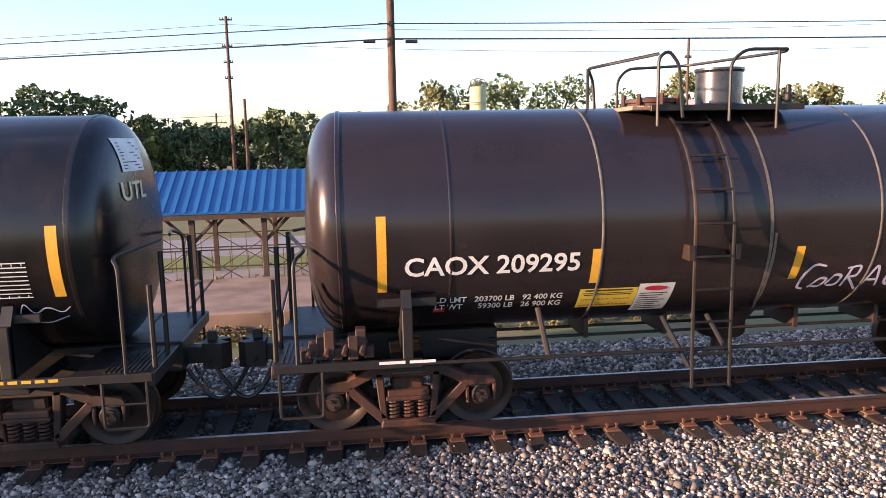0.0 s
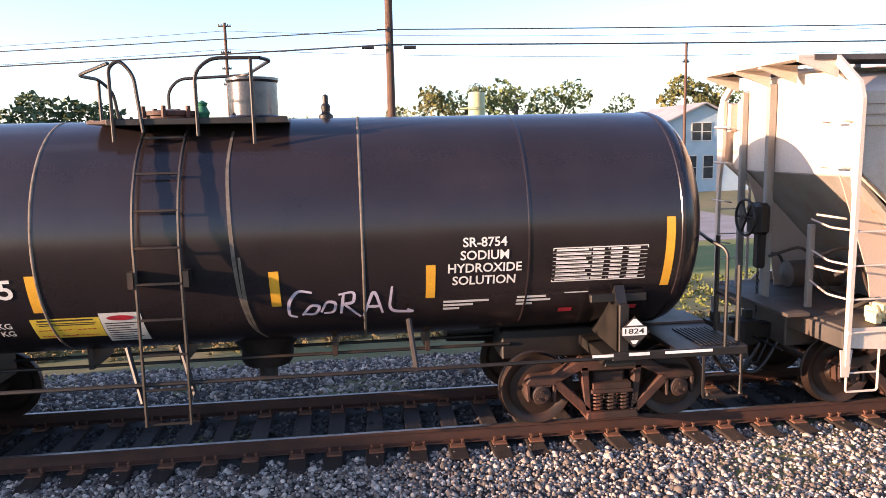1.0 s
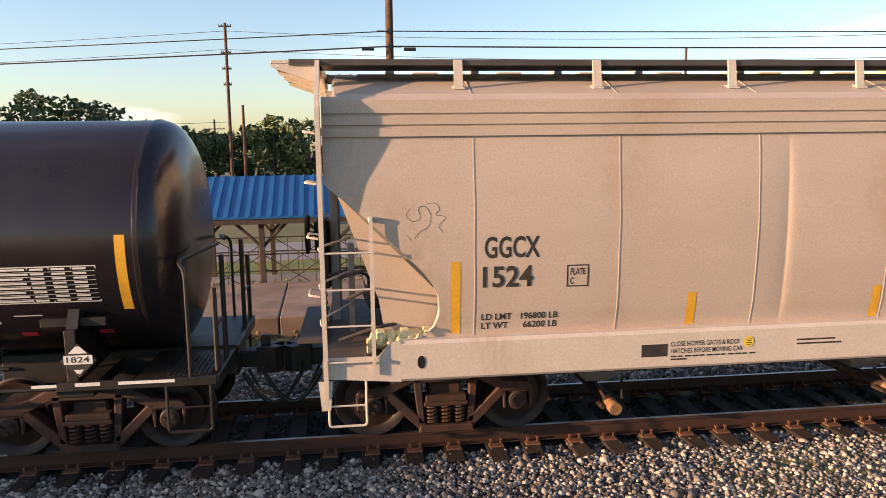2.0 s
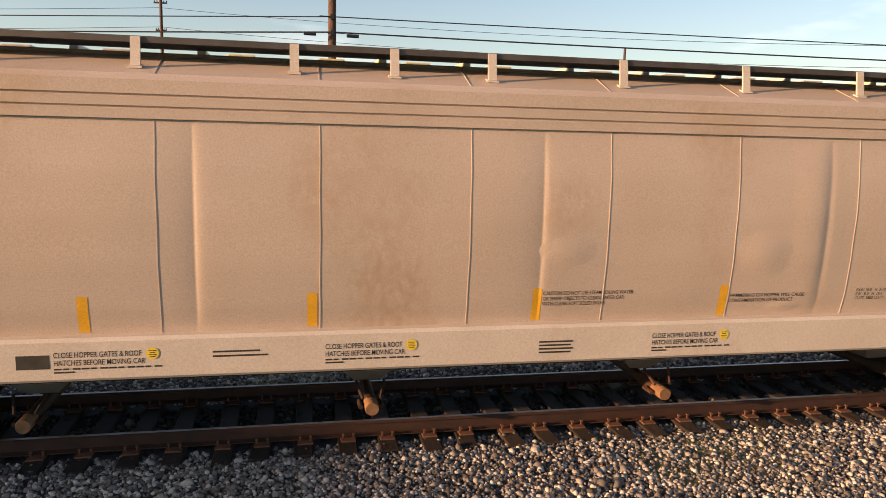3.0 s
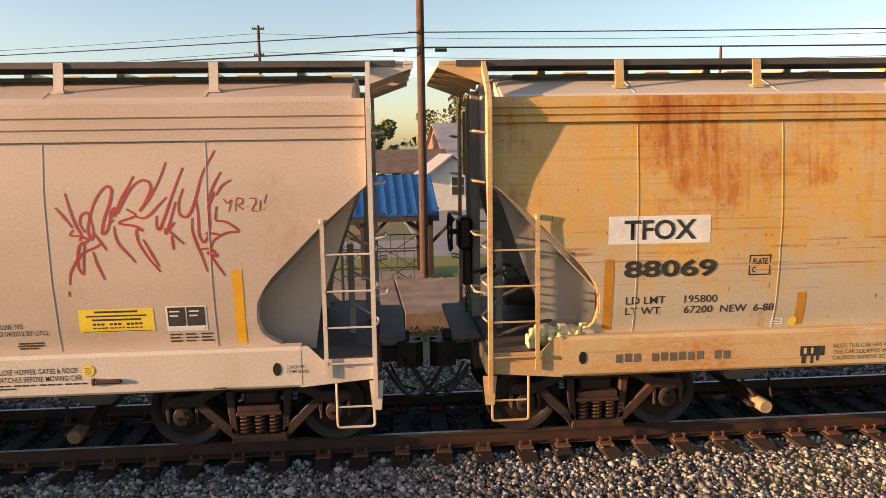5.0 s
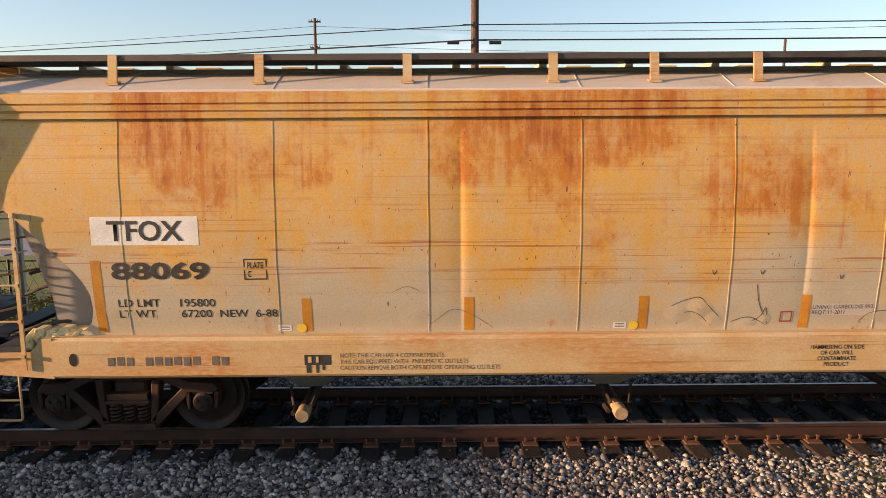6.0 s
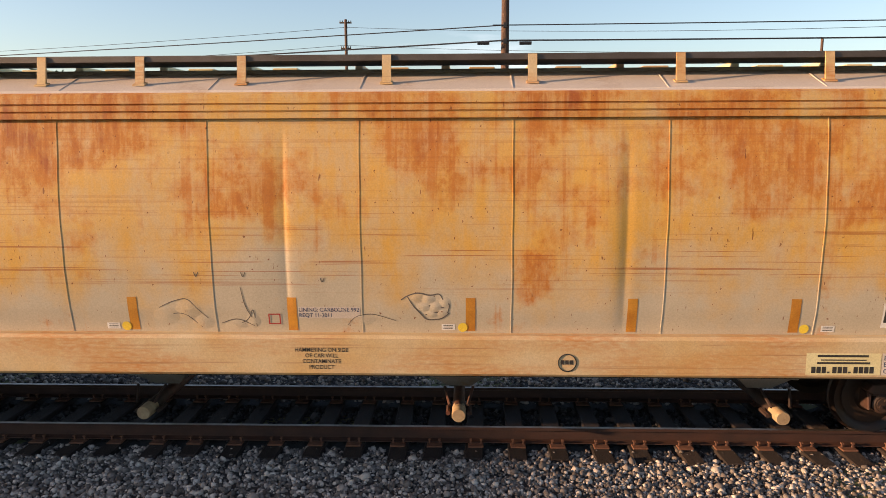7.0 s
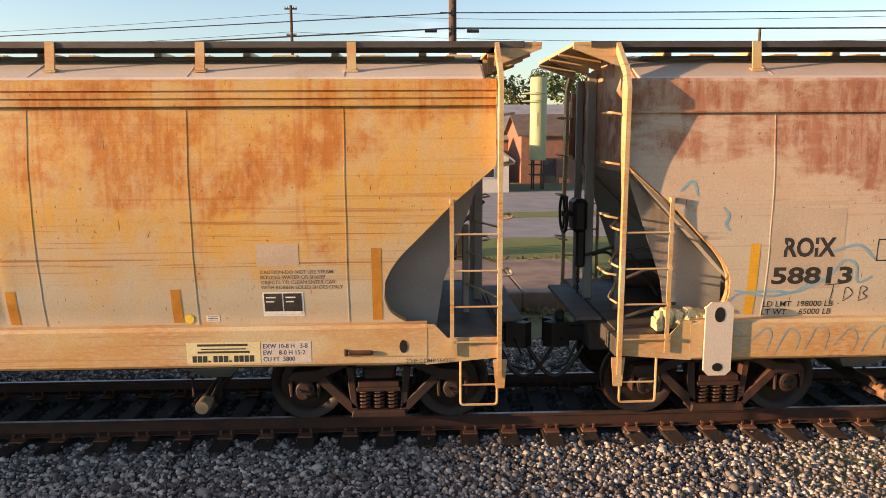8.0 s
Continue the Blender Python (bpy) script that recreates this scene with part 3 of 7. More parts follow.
def truck(car, x):
    """Three-piece freight truck: bolster, two side frames, spring groups; its wheelsets turn."""
    HB = 0.90
    bm = bmesh.new()
    box(bm, x - 0.20, x + 0.20, -1.0, 1.0, 0.50, 0.72, 0.03)
    tr = part("truck", bm, "truck", car)
    for sgn in (-1, 1):
        y0, y1 = sgn * 0.90, sgn * 1.08
        bm = bmesh.new()
        # top chord with drop ends over the bearings, bottom tension member, columns and window
        plate(bm, [(x - HB - 0.20, 0.62), (x - HB - 0.14, 0.70), (x - HB + 0.16, 0.72), (x - 0.46, 0.86), (x + 0.46, 0.86), (x + HB - 0.16, 0.72), (x + HB + 0.14, 0.70), (x + HB + 0.20, 0.62),
                   (x + HB + 0.16, 0.585), (x + HB - 0.16, 0.585), (x + 0.42, 0.74), (x - 0.42, 0.74), (x - HB + 0.16, 0.585), (x - HB - 0.16, 0.585)], "y", y0, y1)
        for d in (-1, 1):
            plate(bm, [(x + d * (HB - 0.22), 0.66), (x + d * (HB - 0.13), 0.59), (x + d * 0.36, 0.18), (x + d * 0.30, 0.12), (x + d * 0.22, 0.13), (x + d * 0.27, 0.26)], "y", y0, y1)
            plate(bm, [(x + d * 0.30, 0.80), (x + d * 0.40, 0.80), (x + d * 0.34, 0.22), (x + d * 0.26, 0.22)], "y", y0, y1)
            plate(bm, [(x + d * (HB - 0.20), 0.60), (x + d * (HB - 0.145), 0.60), (x + d * (HB - 0.145), 0.36), (x + d * (HB - 0.18), 0.36)], "y", y0, y1)
            plate(bm, [(x + d * (HB + 0.20), 0.60), (x + d * (HB + 0.145), 0.60), (x + d * (HB + 0.145), 0.38), (x + d * (HB + 0.18), 0.38)], "y", y0, y1)
        plate(bm, [(x - 0.34, 0.12), (x + 0.34, 0.12), (x + 0.32, 0.21), (x - 0.32, 0.21)], "y", y0 - sgn * 0.05, y1 + sgn * 0.05)
        bmesh.ops.bevel(bm, geom=bm.edges[:], offset=0.012, segments=1, affect="EDGES")
        part("side_frame", bm, "truck", tr)
        bm = bmesh.new()
        box(bm, x - 0.27, x + 0.27, y0 - sgn * 0.02, y1 + sgn * 0.04, 0.45, 0.50, 0.01)
        box(bm, x - 0.25, x + 0.25, y0, y1 + sgn * 0.03, 0.50, 0.58, 0.01)
        part("bolster_end", bm, "truck", tr)
        for dx in (-0.17, 0.0, 0.17):
            bm = bmesh.new()
            r, turns = 0.062, 5
            tube(bm, [(x + dx + r * math.cos(a), y1 - sgn * 0.045 + r * math.sin(a), 0.215 + 0.235 * a / (turns * math.tau)) for a in [k * math.tau / 9 for k in range(9 * turns + 1)]], 0.017, 5)
            part("spring", bm, "truck", tr, smooth=True)
        for d in (-1, 1):
            bm = bmesh.new()
            box(bm, x + d * HB - 0.13, x + d * HB + 0.13, y0, y1 - sgn * 0.02, 0.555, 0.60, 0.01)
            part("bearing_adapter", bm, "truck", tr)
    for d in (-1, 1):
        bm = bmesh.new()
        box(bm, x + d * 0.42, x + d * 0.52, -0.85, 0.85, 0.34, 0.42, 0.01)
        for s2 in (-1, 1):
            plate(bm, [(x + d * 0.40, 0.28), (x + d * 0.44, 0.28), (x + d * 0.46, 0.56), (x + d * 0.42, 0.58)], "y", s2 * 0.70, s2 * 0.80)
        part("brake_beam", bm, "truck", tr)
    for d in (-1, 1):
        wheelset(car, x + d * HB)
    return tr


def coupler(car, x, sgn, zc=0.86):
    bm = bmesh.new()
    box(bm, x - sgn * 0.5, x + sgn * 0.30, -0.10, 0.10, zc - 0.11, zc + 0.11, 0.02)
    plate(bm, [(x + sgn * 0.25, -0.16), (x + sgn * 0.50, -0.20), (x + sgn * 0.60, -0.12), (x + sgn * 0.46, 0.0), (x + sgn * 0.58, 0.10), (x + sgn * 0.50, 0.18), (x + sgn * 0.25, 0.14)], "z", zc - 0.17, zc + 0.17)
    box(bm, x + sgn * 0.30, x + sgn * 0.42, -0.05, 0.05, zc + 0.17, zc + 0.30, 0.01)
    rod(bm, (x + sgn * 0.36, -0.9, zc - 0.05), (x + sgn * 0.36, 0.0, zc - 0.05), 0.016)
    part("coupler", bm, "black", car)
    bm = bmesh.new()
    tube(bm, [(x + sgn * (0.1 + 0.75 * k / 8), -0.35, zc - 0.1 - 0.42 * math.sin(math.pi * k / 8)) for k in range(9)], 0.028)
    tube(bm, [(x + sgn * 0.15, -0.2, zc - 0.1), (x + sgn * 0.3, -0.22, zc - 0.4), (x + sgn * 0.5, -0.25, zc - 0.45)], 0.02)
    part("air_hose", bm, "black", car, smooth=True)


# ---- tank cars ----
TR, TZ, TH = 1.42, 2.545, 5.22
HEAD, HEAD_E = 0.42, 0.55


def tank_side(z, x=0.0):
    d = max(-0.999, min(0.999, (z - TZ) / TR))
    return -TR * math.sqrt(1 - d * d)


def tank_car(x, label, paint, detailed):
    car = thing("tank_car", label, "tank car", pose(x, GAUGE_MID, 0), "train")
    bm = bmesh.new()
    half = [(TR * math.cos(a) ** HEAD_E, TH + HEAD * math.sin(a)) for a in [radians(90 * k / 12) for k in range(13)]]
    half = [(max(r, 1e-5), h) for r, h in half]
    n_mid = 8
    prof = [(r, -h) for r, h in reversed(half)] + [(TR, -TH + 2 * TH * k / n_mid) for k in range(1, n_mid)] + half
    lathe(bm, prof, 72, (0, 0, TZ), "x")
    part("tank", bm, paint, car, smooth=True)
    for sx in ((-3.93, -2.13, 1.40, 3.33) if detailed else (-3.4, -1.2, 1.2, 3.4)):
        bm = bmesh.new()
        lathe(bm, [(TR + 0.001, -0.018), (TR + 0.007, -0.008), (TR + 0.007, 0.008), (TR + 0.001, 0.018)], 72, (sx, 0, TZ), "x")
        dusty = not detailed or -3 < sx < 2
        part("weld_seam", bm, "dust" if dusty else paint, car, "dusty weld seam" if dusty else "", smooth=True)
    for d in (-1, 1):
        bm = bmesh.new()
        lathe(bm, [(TR, -0.03), (TR + 0.012, -0.02), (TR + 0.012, 0.02), (TR, 0.03)], 72, (d * (TH - 0.02), 0, TZ), "x")
        part("head_flange", bm, paint, car, smooth=True)
        # stub sill, deck, saddle
        bm = bmesh.new()
        box(bm, d * 3.2, d * 6.05, -0.33, 0.33, 0.72, 1.12, 0.02)
        part("stub_sill", bm, "black", car)
        bm = bmesh.new()
        box(bm, d * 5.10, d * 6.0, -1.48, 1.48, 1.03, 1.09, 0.01)
        box(bm, d * 5.92, d * 6.02, -1.50, 1.50, 0.93, 1.09, 0.01)
        for k in range(9):
            box(bm, d * (5.45 + 0.055 * k), d * (5.475 + 0.055 * k), -1.44, -0.6, 1.09, 1.105)
        part("end_platform", bm, "black", car)
        for s in (-1, 1):
            bm = bmesh.new()
            plate(bm, [(s * 0.3, 1.1), (s * 1.42, 1.06), (s * 1.40, 1.62), (s * 1.27, 1.86), (s * 1.05, 1.58), (s * 0.6, 1.22)], "x", d * 4.40, d * 4.52)
            box(bm, d * 4.10, d * 4.80, s * 1.22, s * 1.30, 1.66, 1.76, 0.01)
            box(bm, d * 4.40, d * 4.52, s * 1.36, s * 1.46, 0.98, 1.66, 0.01)
            part("saddle", bm, "black", car)
            bm = bmesh.new()
            box(bm, d * 4.3, d * 6.0, s * 1.46, s * 1.52, 0.99, 1.09, 0.008)
            part("side_sill", bm, "black", car)
        for s in (-1, 1):
            # grab rails at the corner
            bm = bmesh.new()
            tube(bm, bend([(d * 5.72, s * 1.49, 1.05), (d * 5.72, s * 1.49, 2.28), (d * 5.60, s * 1.30, 2.36), (d * 5.85, s * 0.25, 2.42)], 0.14), 0.022)
            tube(bm, [(d * 5.98, s * 1.3, 1.05), (d * 5.98, s * 1.3, 2.05)], 0.03)
            tube(bm, [(d * 5.98, s * 0.75, 1.05), (d * 5.98, s * 0.75, 2.35)], 0.03)
            tube(bm, [(d * 5.98, s * 1.3, 1.6), (d * 5.98, s * 0.75, 1.6)], 0.016)
            part("handrail", bm, "black", car, smooth=True)
            bm = bmesh.new()
            tube(bm, bend([(d * 5.45, s * 1.50, 1.02), (d * 5.45, s * 1.50, 0.46), (d * 5.93, s * 1.50, 0.46), (d * 5.93, s * 1.50, 1.02)], 0.05), 0.02, 6)
            tube(bm, [(d * 5.45, s * 1.50, 0.74), (d * 5.93, s * 1.50, 0.74)], 0.014, 6)
            part("stirrup_step", bm, "black", car, smooth=True)
        coupler(car, d * 6.0, d)
        truck(car, d * 4.45)
        # bolster over the truck
        bm = bmesh.new()
        box(bm, d * 4.25, d * 4.65, -1.4, 1.4, 0.88, 1.02, 0.01)
        part("body_bolster", bm, "black", car)
    if not detailed:
        return car
    # side handrail along the car with its brackets
    for s in (-1, 1):
        bm = bmesh.new()
        tube(bm, [(-4.4, s * 1.50, 1.03), (4.4, s * 1.50, 1.03)], 0.024)
        part("safety_railing", bm, "black", car, smooth=True)
        for bx in (-2.80, 1.97):
            bm = bmesh.new()
            tube(bm, [(bx - 0.06, s * 1.18, 1.55), (bx, s * 1.50, 1.0)], 0.035)
            part("railing_bracket", bm, "black", car, smooth=True)
    # underframe clutter: bottom outlet, pipes
    bm = bmesh.new()
    lathe(bm, [(0.30, 0.78), (0.34, 0.84), (0.34, 1.0), (0.5, 1.22)], 20, (0.1, 0, 0), "z")
    rod(bm, (0.1, 0, 0.78), (0.1, 0, 0.55), 0.12, 14)
    part("bottom_outlet", bm, "black", car, smooth=True)
    bm = bmesh.new()
    for yy, zz in ((-0.35, 0.95), (0.3, 0.9), (1.1, 0.98)):
        tube(bm, [(-3.3, yy, zz), (3.3, yy, zz)], 0.022)
    for bx in (-2, -0.9, 1.0, 2.2):
        box(bm, bx - 0.03, bx + 0.03, -0.4, 0.35, 0.92, 1.25)
    part("brake_pipe", bm, "black", car, smooth=True)
    bm = bmesh.new()
    lathe(bm, [(0.0001, -0.45), (0.17, -0.40), (0.2, 0.3), (0.0001, 0.4)], 16, (2.95, 0.55, 0.95), "x")
    part("air_reservoir", bm, "black", car, smooth=True)
    # dark fittings behind the railing end
    bm = bmesh.new()
    for k in range(9):
        a = k * 1.7
        box(bm, -5.62 + 0.09 * k - 0.07, -5.62 + 0.09 * k + 0.05, -1.46 + 0.02 * (k % 3), -1.26, 1.10 + 0.05 * (k % 2), 1.24 + 0.07 * (k % 4), 0.012)
    for k in range(4):
        rod(bm, (-5.6 + 0.2 * k, -1.50, 1.18), (-5.55 + 0.2 * k, -1.36, 1.30), 0.035, 8)
    part("brake_valve", bm, "truck", car)
    # ladder up the side with the top platform
    def ladder_y(z):
        return min(-1.52 if z < 2.6 else tank_side(z) - 0.10, tank_side(z) - 0.10) if z > 2.6 else -1.52
    rails = []
    for lx in (-1.05, -0.57):
        pts = [(lx, -1.55, 0.56)] + [(lx, -1.53, z) for z in (1.2, 2.0, 2.6)] + [(lx, tank_side(z) - 0.10, z) for z in (2.9, 3.15, 3.4, 3.6, 3.76, 3.86)]
        bm = bmesh.new()
        tube(bm, pts, 0.021, 6)
        part("ladder_rail", bm, "black", car, smooth=True)
    for k in range(9):
        z = 0.58 + 0.395 * k
        y = -1.54 if z < 2.65 else tank_side(z) - 0.10
        bm = bmesh.new()
        rod(bm, (-1.05, y, z), (-0.57, y, z), 0.016, 6)
        part("ladder_rung", bm, "black", car, smooth=True)
    for lx in (-1.10, -0.52):
        bm = bmesh.new()
        tube(bm, [(lx - 0.2, -1.2, 1.38), (lx + 0.02, -1.52, 0.82)], 0.03)
        part("ladder_bracket", bm, "black", car, smooth=True)
        bm = bmesh.new()
        box(bm, lx - 0.03, lx + 0.03, -1.56, -1.30, 2.12, 2.3)
        part("ladder_clip", bm, "black", car)
    bm = bmesh.new()
    box(bm, -1.62, 0.58, -0.92, 0.95, 3.90, 3.94, 0.005)
    for k in range(16):
        box(bm, -1.6 + 0.137 * k, -1.55 + 0.137 * k, -0.90, 0.93, 3.94, 3.952)
    part("top_platform", bm, "concrete", car, "dusty steel grating platform")
    bm = bmesh.new()
    box(bm, -1.40, 0.60, -0.97, -0.92, 3.88, 3.955, 0.008)
    part("platform_edge", bm, "black", car)
    for pts in ([(-1.12, -0.98, 3.70), (-1.12, -0.98, 4.52), (-1.00, -0.98, 4.60), (-0.86, -0.98, 4.44), (-0.80, -0.98, 3.80)],
                [(-1.12, -0.98, 4.56), (-1.62, -0.5, 4.48), (-1.62, 0.2, 4.50), (-1.50, 0.35, 4.36), (-1.45, 0.4, 3.9)],
                [(-0.20, -0.98, 3.75), (-0.20, -0.98, 4.46), (-0.02, -0.98, 4.61), (0.52, -0.98, 4.61)],
                [(0.42, -0.98, 3.65), (0.42, -0.98, 4.61)],
                [(0.52, -0.98, 4.61), (0.62, -0.8, 4.60), (0.1, 0.9, 4.60), (-0.8, 0.9, 4.56), (-0.95, 0.9, 4.4), (-0.95, 0.9, 3.9)],
                [(-1.62, 0.2, 4.50), (-1.62, 0.2, 3.9)]):
        bm = bmesh.new()
        tube(bm, bend([(q[0] - 0.2, q[1], q[2]) for q in pts], 0.16), 0.021)
        part("platform_railing", bm, "black", car, smooth=True)
    bm = bmesh.new()
    lathe(bm, [(0.30, 3.90), (0.30, 3.98), (0.33, 4.00), (0.31, 4.02), (0.31, 4.43), (0.335, 4.46), (0.335, 4.49), (0.0001, 4.50)], 28, (0.07, 0.22, 0), "z")
    part("valve_housing", bm, "steel", car, "dark glossy steel valve dome", smooth=True)
    bm = bmesh.new()
    lathe(bm, [(0.34, 3.9), (0.34, 4.02), (0.37, 4.03), (0.37, 4.08), (0.0001, 4.12)], 24, (-0.95, 0.15, 0), "z")
    for k in range(8):
        a = k * math.tau / 8
        rod(bm, (-0.95 + 0.38 * math.cos(a), 0.15 + 0.38 * math.sin(a), 4.0), (-0.95 + 0.38 * math.cos(a), 0.15 + 0.38 * math.sin(a), 4.14), 0.03, 6)
    part("manway", bm, "truck", car, smooth=True)
    bm = bmesh.new()
    lathe(bm, [(0.07, 4.0), (0.09, 4.06), (0.05, 4.14), (0.07, 4.18), (0.0001, 4.22)], 14, (-0.55, 0.1, 0), "z")
    part("valve", bm, "green", car, smooth=True)
    bm = bmesh.new()
    lathe(bm, [(0.09, 3.92), (0.09, 4.0), (0.05, 4.03), (0.06, 4.12), (0.035, 4.15), (0.035, 4.25), (0.0001, 4.27)], 14, (1.0, 0.05, 0), "z")
    part("relief_valve", bm, "black", car, smooth=True)
    # lettering and labels
    s = tank_side
    lettering("CAOX 209295", -4.47, 2.015, 2.08, 0.235, s, "white", car, "white reporting mark and number")
    lettering("LD LMT   203700 LB   92 400 KG\nLT WT      59300 LB   26 900 KG", -4.10, 1.535, 1.56, 0.185, s, "white", car)
    lettering("SR-8754\nSODIUM\nHYDROXIDE\nSOLUTION", 2.37, 1.955, 0.87, 0.575, s, "white", car, align="CENTER")
    for rx, z0, z1 in ((-4.73, 1.83, 2.74), (-2.19, 1.84, 2.28), (0.39, 1.78, 2.22), (2.17, 1.80, 2.22), (5.04, 1.83, 2.69)):
        panel("reflector", rx - 0.055, rx + 0.055, z0, z1, s, "reflector", car, "yellow reflective tape strip", steps=10)
    panel("placard", -2.33, -1.59, 1.475, 1.755, s, "yellow", car, "yellow emergency placard with dark print")
    bars([(-2.26, 1.715, 0.60, 0.022), (-2.28, 1.68, 0.64, 0.012), (-2.26, 1.655, 0.60, 0.014)], s, "black_ink", car)
    bars([(-2.29 + 0.053 * k, 1.50, 0.043 if k not in (3, 7) else 0.026, 0.10 if k not in (3, 7) else 0.022) for k in range(12)], s, "tag_red", car, "bold_print")
    panel("placard", -1.585, -1.13, 1.38, 1.80, s, "white", car, "white safety placard with red oval")
    bm = bmesh.new()
    f = [bm.verts.new((-1.36 + 0.15 * math.cos(a), s(1.73 + 0.035 * math.sin(a)) - 0.006, 1.73 + 0.035 * math.sin(a))) for a in [k * math.tau / 20 for k in range(20)]]
    bm.faces.new(f)
    part("red_oval", bm, "tag_red", car)
    bars([(-1.55, 1.65 - 0.035 * k, 0.36 - 0.05 * (k % 3), 0.014) for k in range(8)], s, "black_ink", car)
    # inspection table
    rows = [(3.63 + 0.02, 1.96 + 0.052 * k, 0.42 - 0.03 * (k % 3), 0.022) for k in range(8)]
    rows += [(4.09 + 0.22 * c, 1.96 + 0.052 * k, 0.14, 0.022) for k in range(8) for c in range(3)]
    rows += [(3.61, 1.94 + 0.415 * k, 1.16, 0.012) for k in range(2)] + [(3.61, 1.94, 0.012, 0.42), (4.76, 1.94, 0.012, 0.42), (4.06, 1.94, 0.008, 0.42), (4.28, 1.94, 0.008, 0.42), (4.51, 1.94, 0.008, 0.42)]
    rows += [(3.61, 1.99 + 0.052 * k, 1.15, 0.005) for k in range(7)]
    bars(rows, s, "white", car, "inspection_table", "white printed inspection table")
    bars([(2.33, 1.72, 0.55, 0.03), (2.33, 1.67, 0.36, 0.03), (2.33, 1.62, 0.2, 0.03), (3.22, 1.74, 0.36, 0.03), (3.22, 1.69, 0.42, 0.03), (3.22, 1.64, 0.2, 0.03), (3.8, 1.78, 0.3, 0.015)], s, "white", car)
    panel("tag", 3.78, 3.95, 1.50, 1.56, s, "tag_red", car), panel("tag", 4.62, 4.78, 1.50, 1.56, s, "tag_red", car), panel("tag", -4.12, -3.98, 1.50, 1.56, s, "tag_red", car)
    scrawl("graffiti", [[(0.80, 1.94), (0.64, 1.98), (0.52, 1.82), (0.52, 1.64), (0.61, 1.62)], [(0.67, 1.64), (0.78, 1.78), (0.89, 1.76), (0.82, 1.64), (0.69, 1.66)],
                        [(0.89, 1.67), (0.96, 1.82), (1.07, 1.80), (1.04, 1.66), (0.92, 1.66)], [(1.12, 1.64), (1.16, 1.92)], [(1.10, 1.90), (1.29, 1.94), (1.27, 1.78), (1.15, 1.78), (1.35, 1.58)],
                        [(1.38, 1.58), (1.51, 1.97), (1.61, 1.62)], [(1.42, 1.72), (1.59, 1.72)], [(1.72, 1.98), (1.68, 1.64), (1.99, 1.62), (1.90, 1.66)]], s, 0.04, "lilac", car, "lilac sprayed graffiti tag")
    scrawl("spill_stain", [[(-0.06, 3.80), (-0.08, 3.4), (-0.04, 2.6), (0.0, 1.9), (0.06, 1.5), (0.20, 1.28)], [(0.03, 2.4), (0.05, 1.8), (0.12, 1.42)]], s, 0.045, "dust", car, "pale dried spill streak")
    # hazard diamond on the sill post
    bm = bmesh.new()
    plate(bm, [(4.56, 1.34 - 0.19), (4.56 + 0.19, 1.34), (4.56, 1.34 + 0.19), (4.56 - 0.19, 1.34)], "y", -1.53, -1.52)
    pl = part("hazard_placard", bm, "black_ink", car, "black and white hazard diamond")
    bm = bmesh.new()
    bm.faces.new([bm.verts.new(q) for q in ((4.41, -1.534, 1.300), (4.71, -1.534, 1.300), (4.71, -1.534, 1.400), (4.41, -1.534, 1.400))])
    for k, (z0, w0, z1, w1) in enumerate(((1.420, 0.10, 1.500, 0.02), (1.195, 0.02, 1.240, 0.05))):
        bm.faces.new([bm.verts.new(q) for q in ((4.56 - w0, -1.534, z0), (4.56 + w0, -1.534, z0), (4.56 + w1, -1.534, z1), (4.56 - w1, -1.534, z1))])
    part("placard_field", bm, "white", pl)
    lettering("1824", 4.44, 1.320, 0.24, 0.065, lambda z, x=0: -1.532, "black_ink", car)
    bars([(-4.8, 1.045, 0.3, 0.035), (-4.45, 1.045, 0.3, 0.035)], lambda z, x=0: -1.517, "white", car)
    bars([(4.05, 1.045, 0.26, 0.035), (4.5, 1.045, 0.26, 0.04), (4.95, 1.045, 0.6, 0.035)], lambda z, x=0: -1.517, "white", car)
    return car

# ---- covered hopper cars ----
SIDE = [(1.40, 1.47), (1.70, 1.535), (2.20, 1.585), (2.70, 1.60), (3.20, 1.58), (3.72, 1.52)]


CREASES = ((-3.88, 1), (0.0, 1), (3.80, -1))


def hopper_side(z, x=None):
    """The near side's y at a height; with x also its creases at the bulkheads and its waviness."""
    for (z0, y0), (z1, y1) in zip(SIDE, SIDE[1:]):
        if z <= z1 or z1 == SIDE[-1][0]:
            y = -(y0 + (y1 - y0) * (z - z0) / (z1 - z0))
            break
    if x is None:
        return y
    inn = max(0.0, math.sin(math.pi * min(1, max(0, (z - 1.4) / 2.32)))) ** 0.5
    for c, way in CREASES:
        d = (x - c) * way
        if way > 0:
            # drawn in towards the bulkhead weld, sharply out again behind it
            y += inn * 0.016 * (math.exp(d / 0.16) if d < 0 else math.exp(-d / 0.04))
            continue
        y += inn * (0.008 * math.exp(-(d / 0.05) ** 2) - 0.011 * math.exp(-((d - 0.20) / 0.17) ** 2) + 0.004 * math.exp(-((d + 0.3) / 0.25) ** 2))
    return y + 0.010 * inn * noise.noise((x * 0.8 + 3.1, z * 0.9, 0.5))


def end_x(z):
    """Half-length of the side sheet: full above, cut back under the slope, rounded at the foot."""
    pts = [(1.40, 8.32), (1.46, 8.20), (1.55, 8.09), (1.70, 8.04), (1.90, 8.05), (2.05, 8.12), (2.20, 8.23), (2.75, 8.78), (3.20, 9.30), (5.0, 9.30)]
    for (z0, x0), (z1, x1) in zip(pts, pts[1:]):
        if z <= z1:
            return x0 + (x1 - x0) * (z - z0) / (z1 - z0)


